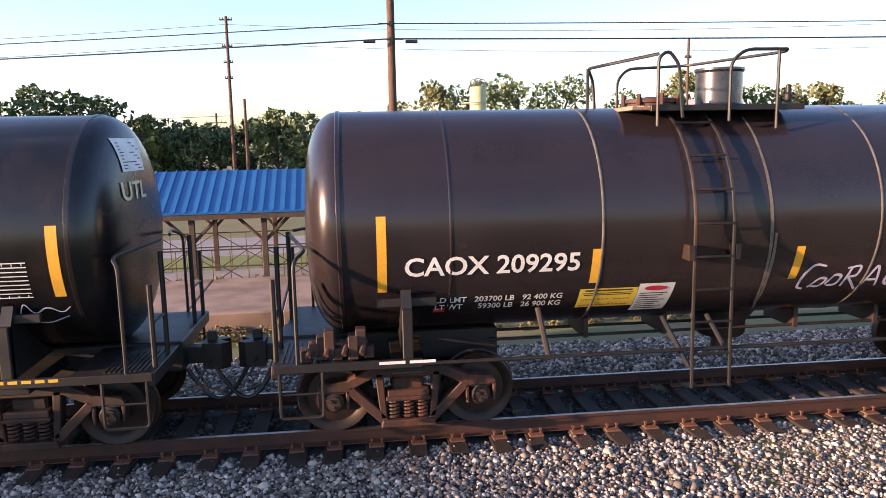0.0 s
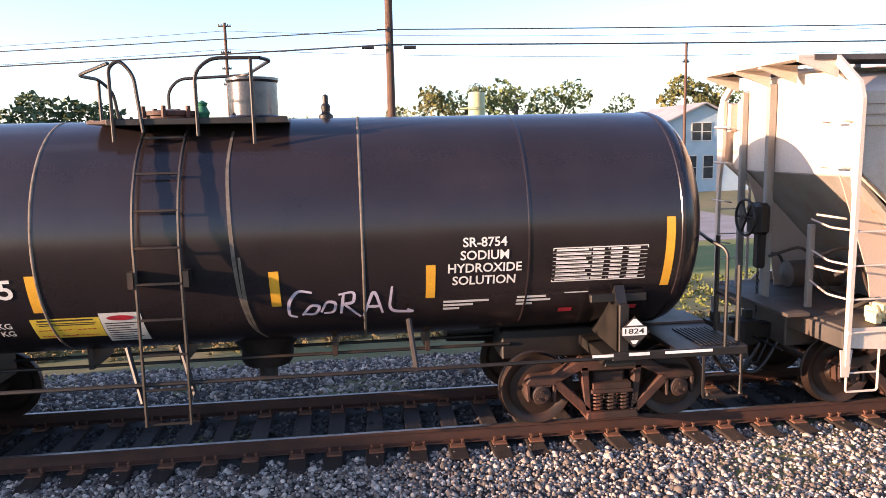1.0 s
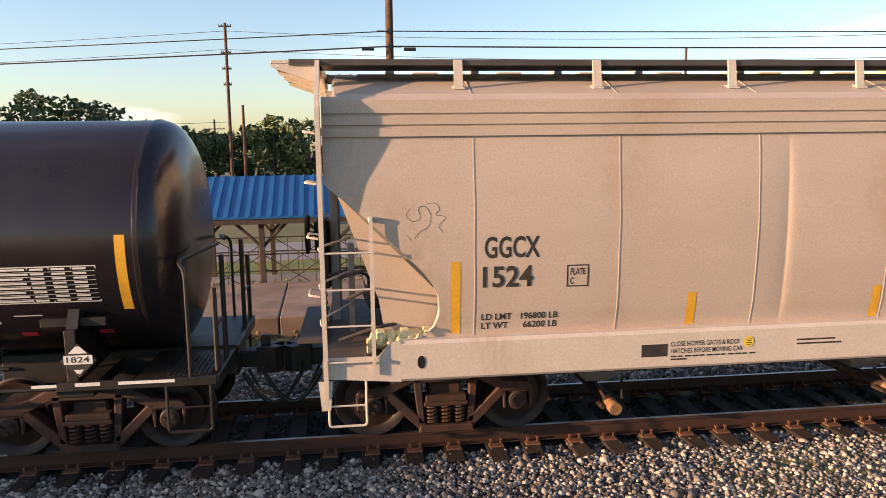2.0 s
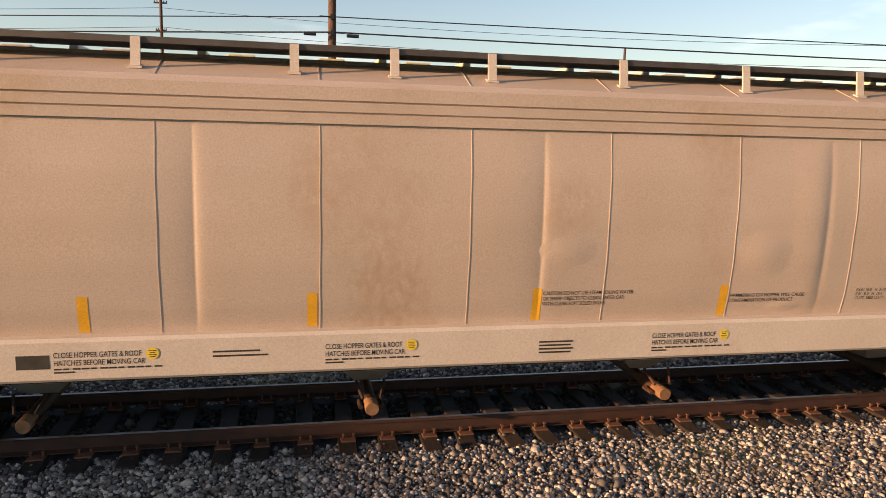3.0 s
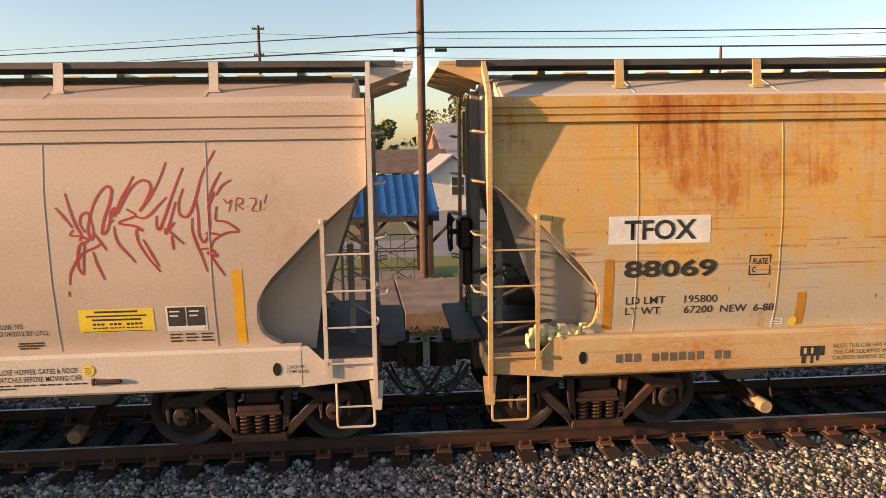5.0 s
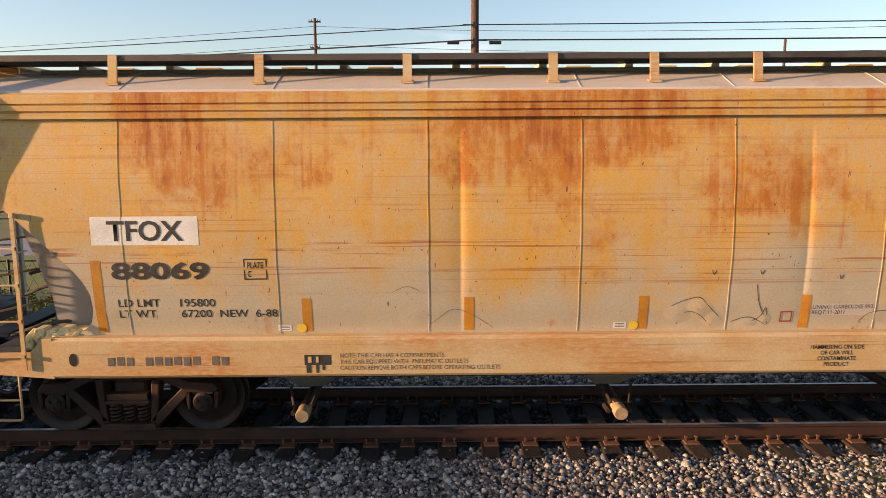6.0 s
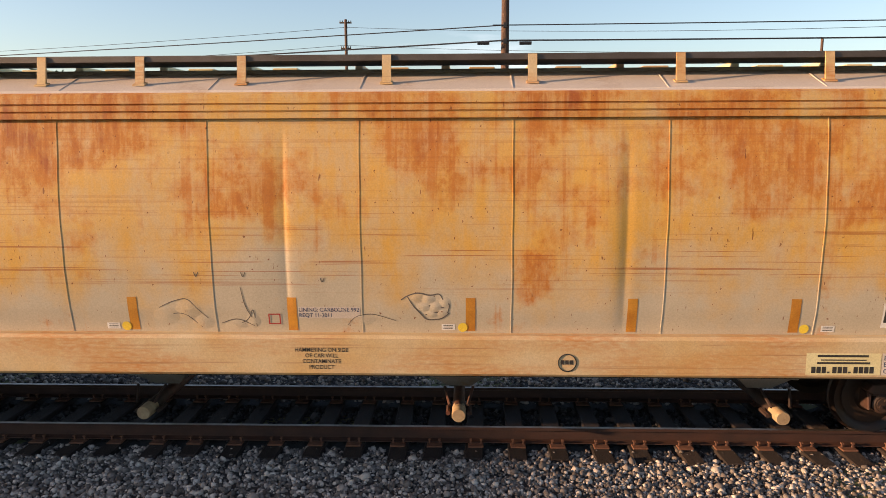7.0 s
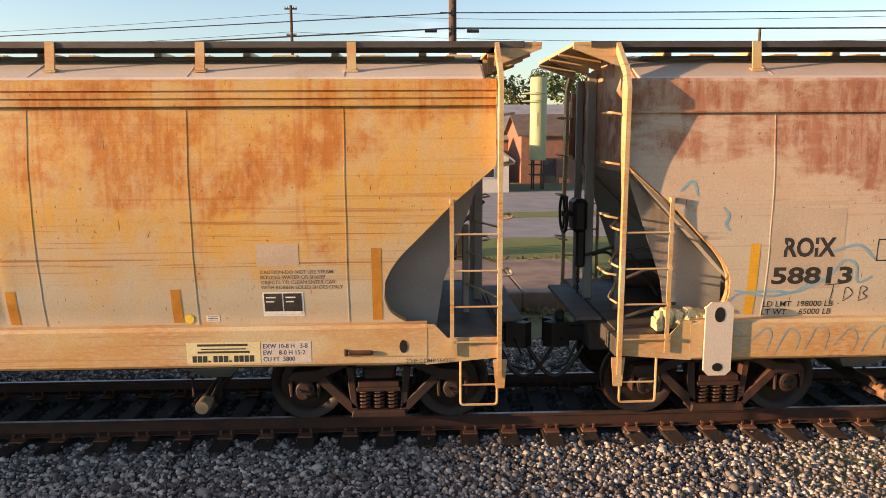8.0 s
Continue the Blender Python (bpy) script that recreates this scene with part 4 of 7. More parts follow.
def hopper_car(x, label, paint, frame_paint, end_paint, top=3.70, ribbed=True, cap="cream_tag", seam0=-7.64, pitch=1.692, roof="", brackets=()):
    car = thing("hopper_car", label, "hopper car", pose(x, GAUGE_MID, 0), "train")
    L = 9.3
    for s in (-1, 1):
        bm = bmesh.new()
        zs = [1.40 + (top - 1.38) * k / 40 for k in range(41)]
        us = sorted({round(-7.9 + 0.15 * k, 3) for k in range(106)} | {round(c + d, 3) for c, _ in CREASES for d in (-0.09, -0.05, -0.02, 0.0, 0.012, 0.03, 0.06, 0.10)})
        grid = []
        for z in zs:
            xe = end_x(z)
            cols = [-xe, -xe + (xe - 7.9) * 0.5] + us + [xe - (xe - 7.9) * 0.5, xe]
            row = []
            for u in cols:
                y = hopper_side(z, u)
                row.append(bm.verts.new((u, s * abs(y), z)))
            grid.append(row)
        for a, b in zip(grid, grid[1:]):
            for i in range(len(a) - 1):
                q = (a[i], a[i + 1], b[i + 1], b[i])
                bm.faces.new(q if s < 0 else q[::-1])
        part("side_sheet", bm, paint, car, smooth=True)
        for d in (-1, 1):
            # flange along the cut end of the sheet
            bm = bmesh.new()
            prev = None
            for k in range(30):
                z = 1.42 + 1.80 * k / 29
                y = s * (abs(hopper_side(z)) - 0.004)
                row = [bm.verts.new((d * (end_x(z) + dx), y - s * w, z)) for dx, w in ((0.004, 0.0), (0.004, 0.14), (-0.02, 0.14), (-0.02, 0.0))]
                if prev:
                    for j in range(4):
                        bm.faces.new((prev[j], prev[(j + 1) % 4], row[(j + 1) % 4], row[j]))
                prev = row
            bmesh.ops.recalc_face_normals(bm, faces=bm.faces)
            part("end_flange", bm, frame_paint, car)
        for k in range(10):
            sx = seam0 + pitch * k
            bm = bmesh.new()
            prev = None
            for i in range(41):
                z = 1.42 + (top - 1.42) * i / 40
                y = s * abs(hopper_side(z, sx))
                row = [bm.verts.new((sx + dx + 0.0025 * math.sin(7.0 * z + k), y + s * dy, z)) for dx, dy in ((-0.009, -0.008), (-0.006, 0.0042), (0.003, 0.0042), (0.007, -0.008))]
                if prev:
                    for j in range(3):
                        bm.faces.new((prev[j], prev[j + 1], row[j + 1], row[j]))
                prev = row
            bmesh.ops.recalc_face_normals(bm, faces=bm.faces)
            part("panel_seam", bm, paint, car)
        # ribbed top chord and eave
        bm = bmesh.new()
        chord = [(1.50, 3.70), (1.555, 3.705), (1.555, 3.797), (1.525, 3.806), (1.525, 3.822), (1.55, 3.832), (1.55, 3.917), (1.52, 3.926), (1.52, 3.942), (1.545, 3.952), (1.54, 4.09), (1.49, 4.13), (1.40, 4.11), (1.40, 3.70)]
        if not ribbed:
            chord = [(1.50, 3.70), (1.555, 3.705), (1.56, 3.73), (1.53, 3.745), (1.53, 4.09), (1.49, 4.13), (1.40, 4.11), (1.40, 3.70)]
        chord = [(y, top + (z - 3.70) * (4.14 - top) / 0.43) for y, z in chord]
        plate(bm, [(s * y, z) for y, z in chord], "x", -L, L)
        part("top_chord", bm, paint, car)
        bm = bmesh.new()
        plate(bm, [(s * 1.60, 1.42), (s * 1.625, 1.38), (s * 1.625, 0.98), (s * 1.60, 0.95), (s * 1.48, 0.95), (s * 1.48, 0.985), (s * 1.58, 0.99), (s * 1.58, 1.36), (s * 1.45, 1.42)], "x", -8.52, 8.52)
        part("side_sill", bm, frame_paint, car)
        for d in (-1, 1):
            bm = bmesh.new()
            plate(bm, [(d * 8.5, 0.95), (d * 9.34, 1.02), (d * 9.34, 1.26), (d * 8.75, 1.26), (d * 8.6, 1.42), (d * 8.5, 1.42)], "y", s * 1.60, s * 1.622)
            part("sill_end", bm, frame_paint, car)
            # corner post, bent in at the top to the running board
            bm = bmesh.new()
            plate(bm, [(s * 1.61, 0.80), (s * 1.665, 0.80), (s * 1.68, 2.8), (s * 1.70, 4.02), (s * 1.62, 4.22), (s * 1.20, 4.56), (s * 1.16, 4.46), (s * 1.50, 4.18), (s * 1.50, 3.98), (s * 1.52, 3.3), (s * 1.60, 2.9)], "x", d * 9.315, d * 9.365)
            part("corner_post", bm, frame_paint, car)
            bm = bmesh.new()
            plate(bm, [(d * 9.27, 1.0), (d * 9.43, 1.0), (d * 9.4, 0.66), (d * 9.3, 0.66)], "y", s * 1.628, s * 1.645)
            part("gusset", bm, frame_paint, car)
            bm = bmesh.new()
            plate(bm, [(d * 8.78, 1.06), (d * 8.825, 1.06), (d * 8.825, 2.80), (d * 8.78, 2.80)], "y", s * 1.64, s * 1.66)
            box(bm, d * 8.775, d * 8.83, s * 1.60, s * 1.665, 2.78, 2.84, 0.01)
            part("ladder_rail", bm, frame_paint, car)
            for z in (1.22, 1.63, 2.04, 2.45):
                bm = bmesh.new()
                rod(bm, (d * 8.78, s * 1.67, z), (d * 9.36, s * 1.67, z), 0.0115, 6)
                for q in (8.8, 9.34):
                    box(bm, d * (q - 0.02), d * (q + 0.02), s * 1.655, s * 1.685, z - 0.02, z + 0.02)
                part("ladder_rung", bm, frame_paint, car)
            bm = bmesh.new()
            tube(bm, bend([(d * 8.9, s * 1.62, 0.98), (d * 8.9, s * 1.62, 0.46), (d * 9.32, s * 1.62, 0.46), (d * 9.32, s * 1.62, 0.98)], 0.04), 0.015, 6)
            tube(bm, [(d * 8.9, s * 1.62, 0.70), (d * 9.32, s * 1.62, 0.70)], 0.012, 6)
            part("stirrup_step", bm, frame_paint, car, smooth=True)
            for z in (1.95, 2.6, 3.2, 3.75):
                bm = bmesh.new()
                tube(bm, bend([(d * 9.38, s * 1.55, z), (d * 9.5, s * 1.55, z + 0.02), (d * 9.5, s * 1.15, z + 0.02), (d * 9.38, s * 1.15, z)], 0.04), 0.014, 6)
                part("grab_iron", bm, frame_paint, car, smooth=True)
            if s > 0:
                bm = bmesh.new()
                box(bm, d * 9.2, d * 9.32, 0.30, 0.38, 1.0, 4.34, 0.01)
                part("end_upright", bm, "shade_grey", car)
                bm = bmesh.new()
                box(bm, d * 9.2, d * 9.3, 1.06, 1.13, 1.0, 4.28, 0.01)
                part("end_upright", bm, "shade_grey", car)
            else:
                bm = bmesh.new()
                box(bm, d * 9., d * 9.08, -0.42, -0.34, 1.22, 2.40, 0.01)
                part("end_upright", bm, "shade_grey", car)
                for z in (1.63, 2.05, 2.47):
                    bm = bmesh.new()
                    tube(bm, bend([(d * 9.37, -1.60, z), (d * 9.4, -1.3, z), (d * 9.04, -0.38, z)], 0.1), 0.014, 6)
                    part("cross_handrail", bm, frame_paint, car, smooth=True)
        # running board with brackets
        bm = bmesh.new()
        box(bm, -9.65, 9.65, s * 0.45, s * 1.18, 4.52, 4.565)
        box(bm, -9.65, 9.65, s * 1.165, s * 1.20, 4.505, 4.572)
        for k in range(130):
            box(bm, -9.6 + 0.15 * k, -9.56 + 0.15 * k, s * 0.46, s * 1.16, 4.565, 4.571)
        part("running_board", bm, "walk", car)
        for bx in brackets or (-7.76, -6.13, -4.47, -2.83, -1.72, -0.58, 1.06, 2.71, 4.36, 6.0, 7.65):
            bm = bmesh.new()
            plate(bm, [(s * 1.20, 4.565), (s * 1.215, 4.565), (s * 1.26, 4.26), (s * 1.23, 4.26)], "x", bx - 0.05, bx + 0.05)
            plate(bm, [(s * 1.20, 4.265), (s * 1.29, 4.232), (s * 1.29, 4.247), (s * 1.20, 4.28)], "x", bx - 0.07, bx + 0.07)
            part("running_board_bracket", bm, frame_paint, car)
    # roof, with joints between sheets
    bm = bmesh.new()
    plate(bm, [(-1.50, 4.08), (-1.42, 4.17), (-1.0, 4.34), (-0.5, 4.45), (0, 4.48), (0.5, 4.45), (1.0, 4.34), (1.42, 4.17), (1.50, 4.08)], "x", -9.162, 9.162)
    part("roof", bm, roof or paint, car)
    for k in range(10):
        bm = bmesh.new()
        sx = seam0 + pitch * k
        plate(bm, [(-1.42, 4.175), (-1.0, 4.348), (-0.5, 4.458), (0, 4.488), (0, 4.46), (-0.5, 4.43), (-1.0, 4.32), (-1.42, 4.15)], "x", sx - 0.006, sx + 0.006)
        part("roof_seam", bm, roof or paint, car)
    # coaming in the darker grey, painting the shade below the running board
    bm = bmesh.new()
    box(bm, -8.9, 8.9, -0.62, 0.62, 4.34, 4.465, 0.01)
    part("hatch_coaming", bm, "shade_grey", car)
    for k in range(4):
        hx = -6.9 + 4.6 * k
        bm = bmesh.new()
        box(bm, hx - 2.05, hx + 2.05, -0.22, 0.22, 4.44, 4.495, 0.015)
        for q in range(4):
            box(bm, hx - 1.6 + 1.07 * q - 0.05, hx - 1.6 + 1.07 * q + 0.05, -0.40, 0.34, 4.45, 4.545, 0.01)
            box(bm, hx - 1.15 + 1.07 * q - 0.16, hx - 1.15 + 1.07 * q + 0.16, -0.34, 0.30, 4.46, 4.515, 0.01)
        part("hatch_cover", bm, "cream_tag" if k % 2 else frame_paint, car)
    # ends: crosswise platform, end wall, slope sheet
    for d in (-1, 1):
        bm = bmesh.new()
        box(bm, d * 9.3, d * 9.85, -1.18, 1.18, 4.52, 4.565, 0.005)
        for s in (-1, 1):
            plate(bm, [(d * 9.32, 4.30), (d * 9.85, 4.49), (d * 9.85, 4.53), (d * 9.32, 4.53)], "y", s * 1.14, s * 1.18)
            plate(bm, [(d * 9.32, 4.30), (d * 9.85, 4.49), (d * 9.85, 4.53), (d * 9.32, 4.53)], "y", s * 0.3, s * 0.34)
        part("end_running_board", bm, frame_paint, car)
        bm = bmesh.new()
        plate(bm, [(-1.50, 3.1), (1.50, 3.1), (1.50, 4.08), (1.0, 4.34), (0, 4.48), (-1.0, 4.34), (-1.50, 4.08)], "x", d * 9.16, d * 9.19)
        part("end_wall", bm, end_paint, car)
        # slope sheet colour carries the shade of the end recess
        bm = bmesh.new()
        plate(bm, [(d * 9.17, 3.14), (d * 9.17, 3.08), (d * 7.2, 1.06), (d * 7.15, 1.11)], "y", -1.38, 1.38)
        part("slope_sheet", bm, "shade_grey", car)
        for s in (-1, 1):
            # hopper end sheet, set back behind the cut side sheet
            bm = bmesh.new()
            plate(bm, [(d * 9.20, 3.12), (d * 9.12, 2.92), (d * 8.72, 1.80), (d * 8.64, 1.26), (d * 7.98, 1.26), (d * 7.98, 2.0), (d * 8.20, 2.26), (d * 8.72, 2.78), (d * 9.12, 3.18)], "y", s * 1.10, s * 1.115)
            # rusty and pink cars: shade from the next car painted as grey
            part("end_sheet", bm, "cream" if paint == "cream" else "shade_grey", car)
        # sills, shear plate and platform: recess shade painted by the dark steel
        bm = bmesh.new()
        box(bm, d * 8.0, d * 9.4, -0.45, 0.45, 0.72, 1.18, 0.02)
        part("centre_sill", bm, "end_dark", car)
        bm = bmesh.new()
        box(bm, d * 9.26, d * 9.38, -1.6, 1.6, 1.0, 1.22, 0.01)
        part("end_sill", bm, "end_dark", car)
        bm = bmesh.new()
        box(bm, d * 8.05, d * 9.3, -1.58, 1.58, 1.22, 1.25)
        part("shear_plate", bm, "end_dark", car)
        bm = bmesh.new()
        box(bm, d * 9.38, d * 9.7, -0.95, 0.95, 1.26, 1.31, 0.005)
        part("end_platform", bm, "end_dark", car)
        coupler(car, d * 9.35, d)
        truck(car, d * 7.93)
        bm = bmesh.new()
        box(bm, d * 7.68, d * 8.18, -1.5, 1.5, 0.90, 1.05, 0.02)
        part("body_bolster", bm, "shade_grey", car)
    # brake wheel, housing, chain and reservoir at the low end
    bm = bmesh.new()
    tube(bm, [(-9.62, 0.30 + 0.26 * math.cos(a), 2.45 + 0.26 * math.sin(a)) for a in [k * math.tau / 24 for k in range(25)]], 0.02, 6)
    for k in range(3):
        a = k * math.pi / 3
        rod(bm, (-9.6, 0.30 + 0.26 * math.cos(a), 2.45 + 0.26 * math.sin(a)), (-9.6, 0.30 - 0.26 * math.cos(a), 2.45 - 0.26 * math.sin(a)), 0.016, 6)
    rod(bm, (-9.65, 0.30, 2.45), (-9.35, 0.30, 2.45), 0.035, 10)
    part("brake_wheel", bm, "black", car, smooth=True)
    bm = bmesh.new()
    box(bm, -9.52, -9.32, 0.12, 0.48, 2.20, 2.66, 0.05)
    box(bm, -9.45, -9.32, 0.22, 0.38, 1.70, 2.24, 0.03)
    part("brake_housing", bm, "black", car)
    bm = bmesh.new()
    for k in range(14):
        c = Vector((-9.4, 0.30, 1.66 - 0.05 * k))
        w = (0.018, 0) if k % 2 else (0, 0.018)
        tube(bm, [c + Vector((w[0] * math.cos(a), w[1] * math.cos(a), 0.036 * math.sin(a))) for a in [q * math.tau / 8 for q in range(9)]], 0.007, 4)
    part("brake_chain", bm, "black", car)
    bm = bmesh.new()
    for k in range(14):
        q = (k * 0.618) % 1
        box(bm, -8.88 + 0.055 * k, -8.78 + 0.055 * k + 0.04 * q, -1.50 + 0.1 * q, -1.30 + 0.15 * q, 1.26 + 0.03 * (k % 3), 1.40 + 0.12 * ((k * 7 % 5) / 5), 0.015)
    for k in range(7):
        rod(bm, (-8.85 + 0.11 * k, -1.52, 1.36 + 0.04 * (k % 2)), (-8.8 + 0.11 * k, -1.38, 1.46), 0.035, 8)
    part("brake_valve", bm, "cream_tag", car, "dusty pale brake control valve")
    bm = bmesh.new()
    lathe(bm, [(0.0001, -0.5), (0.2, -0.42), (0.22, 0.4), (0.0001, 0.5)], 16, (-8.4, 0.5, 1.55), "x")
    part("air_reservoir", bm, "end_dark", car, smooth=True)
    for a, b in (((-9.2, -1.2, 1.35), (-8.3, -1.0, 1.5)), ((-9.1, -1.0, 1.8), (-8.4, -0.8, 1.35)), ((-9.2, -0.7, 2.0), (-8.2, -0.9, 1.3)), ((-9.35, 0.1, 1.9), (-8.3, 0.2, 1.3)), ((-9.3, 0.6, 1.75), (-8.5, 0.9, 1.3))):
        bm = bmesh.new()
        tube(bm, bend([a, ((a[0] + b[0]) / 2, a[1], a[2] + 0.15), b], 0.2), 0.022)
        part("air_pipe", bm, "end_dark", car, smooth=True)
    # four outlets with caps
    for k in range(4):
        ox = -5.80 + 3.87 * k
        bm = bmesh.new()
        lo, hi = [(ox - 0.16, -0.45), (ox + 0.16, -0.45), (ox + 0.16, 0.45), (ox - 0.16, 0.45)], [(ox - 1.1, -1.45), (ox + 1.1, -1.45), (ox + 1.1, 1.45), (ox - 1.1, 1.45)]
        a, b = [bm.verts.new((u, v, 0.44)) for u, v in lo], [bm.verts.new((u, v, 1.42)) for u, v in hi]
        for i in range(4):
            bm.faces.new((a[i], a[(i + 1) % 4], b[(i + 1) % 4], b[i]))
        bm.faces.new(a[::-1])
        box(bm, ox - 0.34, ox + 0.34, -0.8, 0.8, 0.66, 0.74, 0.01)
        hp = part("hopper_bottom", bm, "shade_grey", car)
        bm = bmesh.new()
        rod(bm, (ox, -1.0, 0.32), (ox, 1.0, 0.32), 0.078, 14)
        part("outlet_pipe", bm, "truck", hp, smooth=True)
        bm = bmesh.new()
        lathe(bm, [(0.085, 0.26), (0.085, 0.02), (0.078, 0.0), (0.0001, 0.0)], 20, (ox, -1.19, 0.31), "y")
        part("outlet_cap", bm, cap, hp, smooth=True)
        for q in (-0.11, 0.11):
            bm = bmesh.new()
            rod(bm, (ox + q, -1.10, 0.42), (ox + q * 1.6, -0.90, 0.58), 0.02, 6)
            rod(bm, (ox + q * 1.2, -1.07, 0.30), (ox + q * 1.2, -0.85, 0.30), 0.03, 6)
            part("cam_arm", bm, "truck", hp, smooth=True)
    # lower sill angle
    bm = bmesh.new()
    for s in (-1, 1):
        box(bm, -7.6, 7.6, s * 1.40, s * 1.48, 0.90, 0.95)
    part("sill_angle", bm, "black", car)
    return car


def sill(z, x=0.0):
    return -1.625


def tapes(car, xs, material, tall, z0=1.445, z1=1.845):
    for q in xs:
        panel("reflector", q - 0.055, q + 0.055, z0, z1, hopper_side, material, car, "orange reflective tape strip")
    for q in tall:
        panel("reflector", q - 0.055, q + 0.055, 1.45, 2.30, hopper_side, material, car, "tall orange reflective tape strip")


def frame_box(x, z, w, h, surf, material, car, name="plate_mark"):
    t = 0.014
    return bars([(x, z, w, t), (x, z + h - t, w, t), (x, z, t, h), (x + w - t, z, t, h)], surf, material, car, name)


X_TANK, X_GREY, X_RUST, X_PINK, X_OLD = 4.965, 21.52, 41.51, 61.57, -8.34
tank = tank_car(X_TANK, "glossy black railway tank car rolling on the track", "tank", True)
old_tank = tank_car(X_OLD, "weathered black tank car coupled ahead on the track", "tank_old", False)
grey = hopper_car(X_GREY, "pale grey covered hopper car with red graffiti", "cream", "cream_end", "cream_end", cap="cap_rust")
rusty = hopper_car(X_RUST, "cream covered hopper car heavily streaked with orange rust", "rusty", "rusty_end", "cream_end", top=3.85, cap="cap_pale", seam0=-7.64, pitch=1.697, roof="cream_end", brackets=(-7.77, -6.13, -4.47, -2.83, -1.69, -0.52, 1.13, 2.77, 4.41, 6.04, 7.71))
pink = hopper_car(X_PINK, "rust-pink covered hopper car with blue scrawls", "pink", "rusty_end", "pink", top=3.76, ribbed=False, cap="cap_rust", roof="cream")

# marks on the grey hopper
h = hopper_side
lettering("GGCX", -7.53, 2.33, 0.64, 0.25, h, "black_ink", grey)
lettering("1524", -7.55, 1.99, 0.58, 0.25, lambda z, x=0: h(z, x) - 0.0025, "black_ink", grey)
lettering("LD LMT   196800 LB\nLT WT      66200 LB", -7.56, 1.49, 0.90, 0.19, h, "black_ink", grey)
frame_box(-6.57, 1.97, 0.26, 0.26, h, "black_ink", grey)
lettering("PLATE\nC", -6.53, 2.00, 0.18, 0.19, h, "black_ink", grey)
tapes(grey, (-5.03, -2.65, -0.02, 2.44, 5.02), "reflector", (-7.86, 7.86))
lettering("CAUTION DO NOT USE STEAM,BOILING WATER\nOR SHARP OBJECTS TO CLEAN, ENTER CAR\nWITH CLEAN SOFT SOLED SHOES", 0.05, 1.63, 1.16, 0.18, h, "black_ink", grey, bold=0.004)
lettering("HAMMERING ON HOPPER WILL CAUSE\nCONTAMINATION OF PRODUCT", 2.53, 1.62, 1.06, 0.115, h, "black_ink", grey, bold=0.004)
lettering("EXW 10-8   H  3-10\nEW   8-0   H  15-1\nCU.FT. 5800 CU.FT.", 4.37, 1.62, 0.45, 0.15, h, "black_ink", grey, bold=0.004)
lettering("CARBOLINE 992\nAPPLIED 04/2013 BY UTCL", 5.09, 1.62, 0.71, 0.14, h, "black_ink", grey, bold=0.004)
bars([(5.46, 1.52, 0.26, 0.02), (5.44, 1.49, 0.28, 0.02), (5.46, 1.46, 0.2, 0.02)], h, "black_ink", grey)
panel("placard", 6.13, 6.93, 1.63, 1.90, h, "yellow", grey, "yellow emergency placard with dark print")
bars([(6.30, 1.855, 0.46, 0.022), (6.21, 1.81, 0.64, 0.018), (6.27, 1.765, 0.52, 0.022), (6.16, 1.638, 0.74, 0.008)], h, "black_ink", grey)
bars([(6.27 + 0.045 * k, 1.675, 0.036 if k not in (3, 7) else 0.018, 0.062 if k not in (3, 7) else 0.02) for k in range(12)], h, "black_ink", grey, "bold_print")
for car, px, pz, wide in ((grey, 7.06, 1.62, 0.44), (rusty, 6.67, 1.51, 0.46)):
    panel("stencil_panel", px, px + wide, pz, pz + 0.29, h, "white", car, "white-edged black service stencil")
    panel("stencil_field", px + 0.02, px + wide / 2 - 0.01, pz + 0.06, pz + 0.275, h, "black_ink", car, lift=0.0045)
    panel("stencil_field", px + wide / 2 + 0.005, px + wide - 0.02, pz + 0.06, pz + 0.275, h, "black_ink", car, lift=0.0045)
    bars([(px + 0.03, pz + 0.02, wide - 0.06, 0.025)] + [(px + 0.04 + wide * 0.48 * i, pz + 0.22 - 0.05 * k, 0.11 - 0.02 * k, 0.016) for k in range(2) for i in range(2)], lambda z, x=0: h(z, x) - 0.002, "white", car)
bars([(7.08 + 0.17 * i, 1.57 - 0.04 * k, 0.13 - 0.02 * ((k + i) % 2), 0.018) for k in range(3) for i in range(3)], h, "black_ink", grey)
for q in (-5.31, -2.51, 1.458, 5.245):
    lettering("CLOSE HOPPER GATES & ROOF\nHATCHES BEFORE MOVING CAR", q, 1.13, 0.90, 0.145, sill, "black_ink", grey, bold=0.008)
    bars([(q + 0.09 * k, 1.085, 0.075 - 0.02 * (k % 3 == 1), 0.018) for k in range(12)] + [(q, 1.05, 0.2, 0.018)], sill, "black_ink", grey)
    bm = bmesh.new()
    bm.faces.new([bm.verts.new((q + 0.975 + 0.066 * math.cos(a), -1.630, 1.235 + 0.066 * math.sin(a))) for a in [k * math.tau / 20 for k in range(20)]])
    part("round_sticker", bm, "yellow", grey, "yellow round sticker")
    bars([(q + 0.935 + 0.012 * (k % 2), 1.262 - 0.022 * k, 0.08 - 0.024 * (k % 2), 0.008) for k in range(4)], lambda z, x=0: -1.6285, "black_ink", grey)
lettering("2 INCH HF\nCOMP SHOES", 8.36, 1.12, 0.24, 0.09, sill, "black_ink", grey, bold=0.004)
bars([(7.55, 0.97, 0.14, 0.018)] + [(0.0, 1.205 - 0.043 * k, 0.43 - 0.03 * (k % 2), 0.02) for k in range(4)], sill, "black_ink", grey)
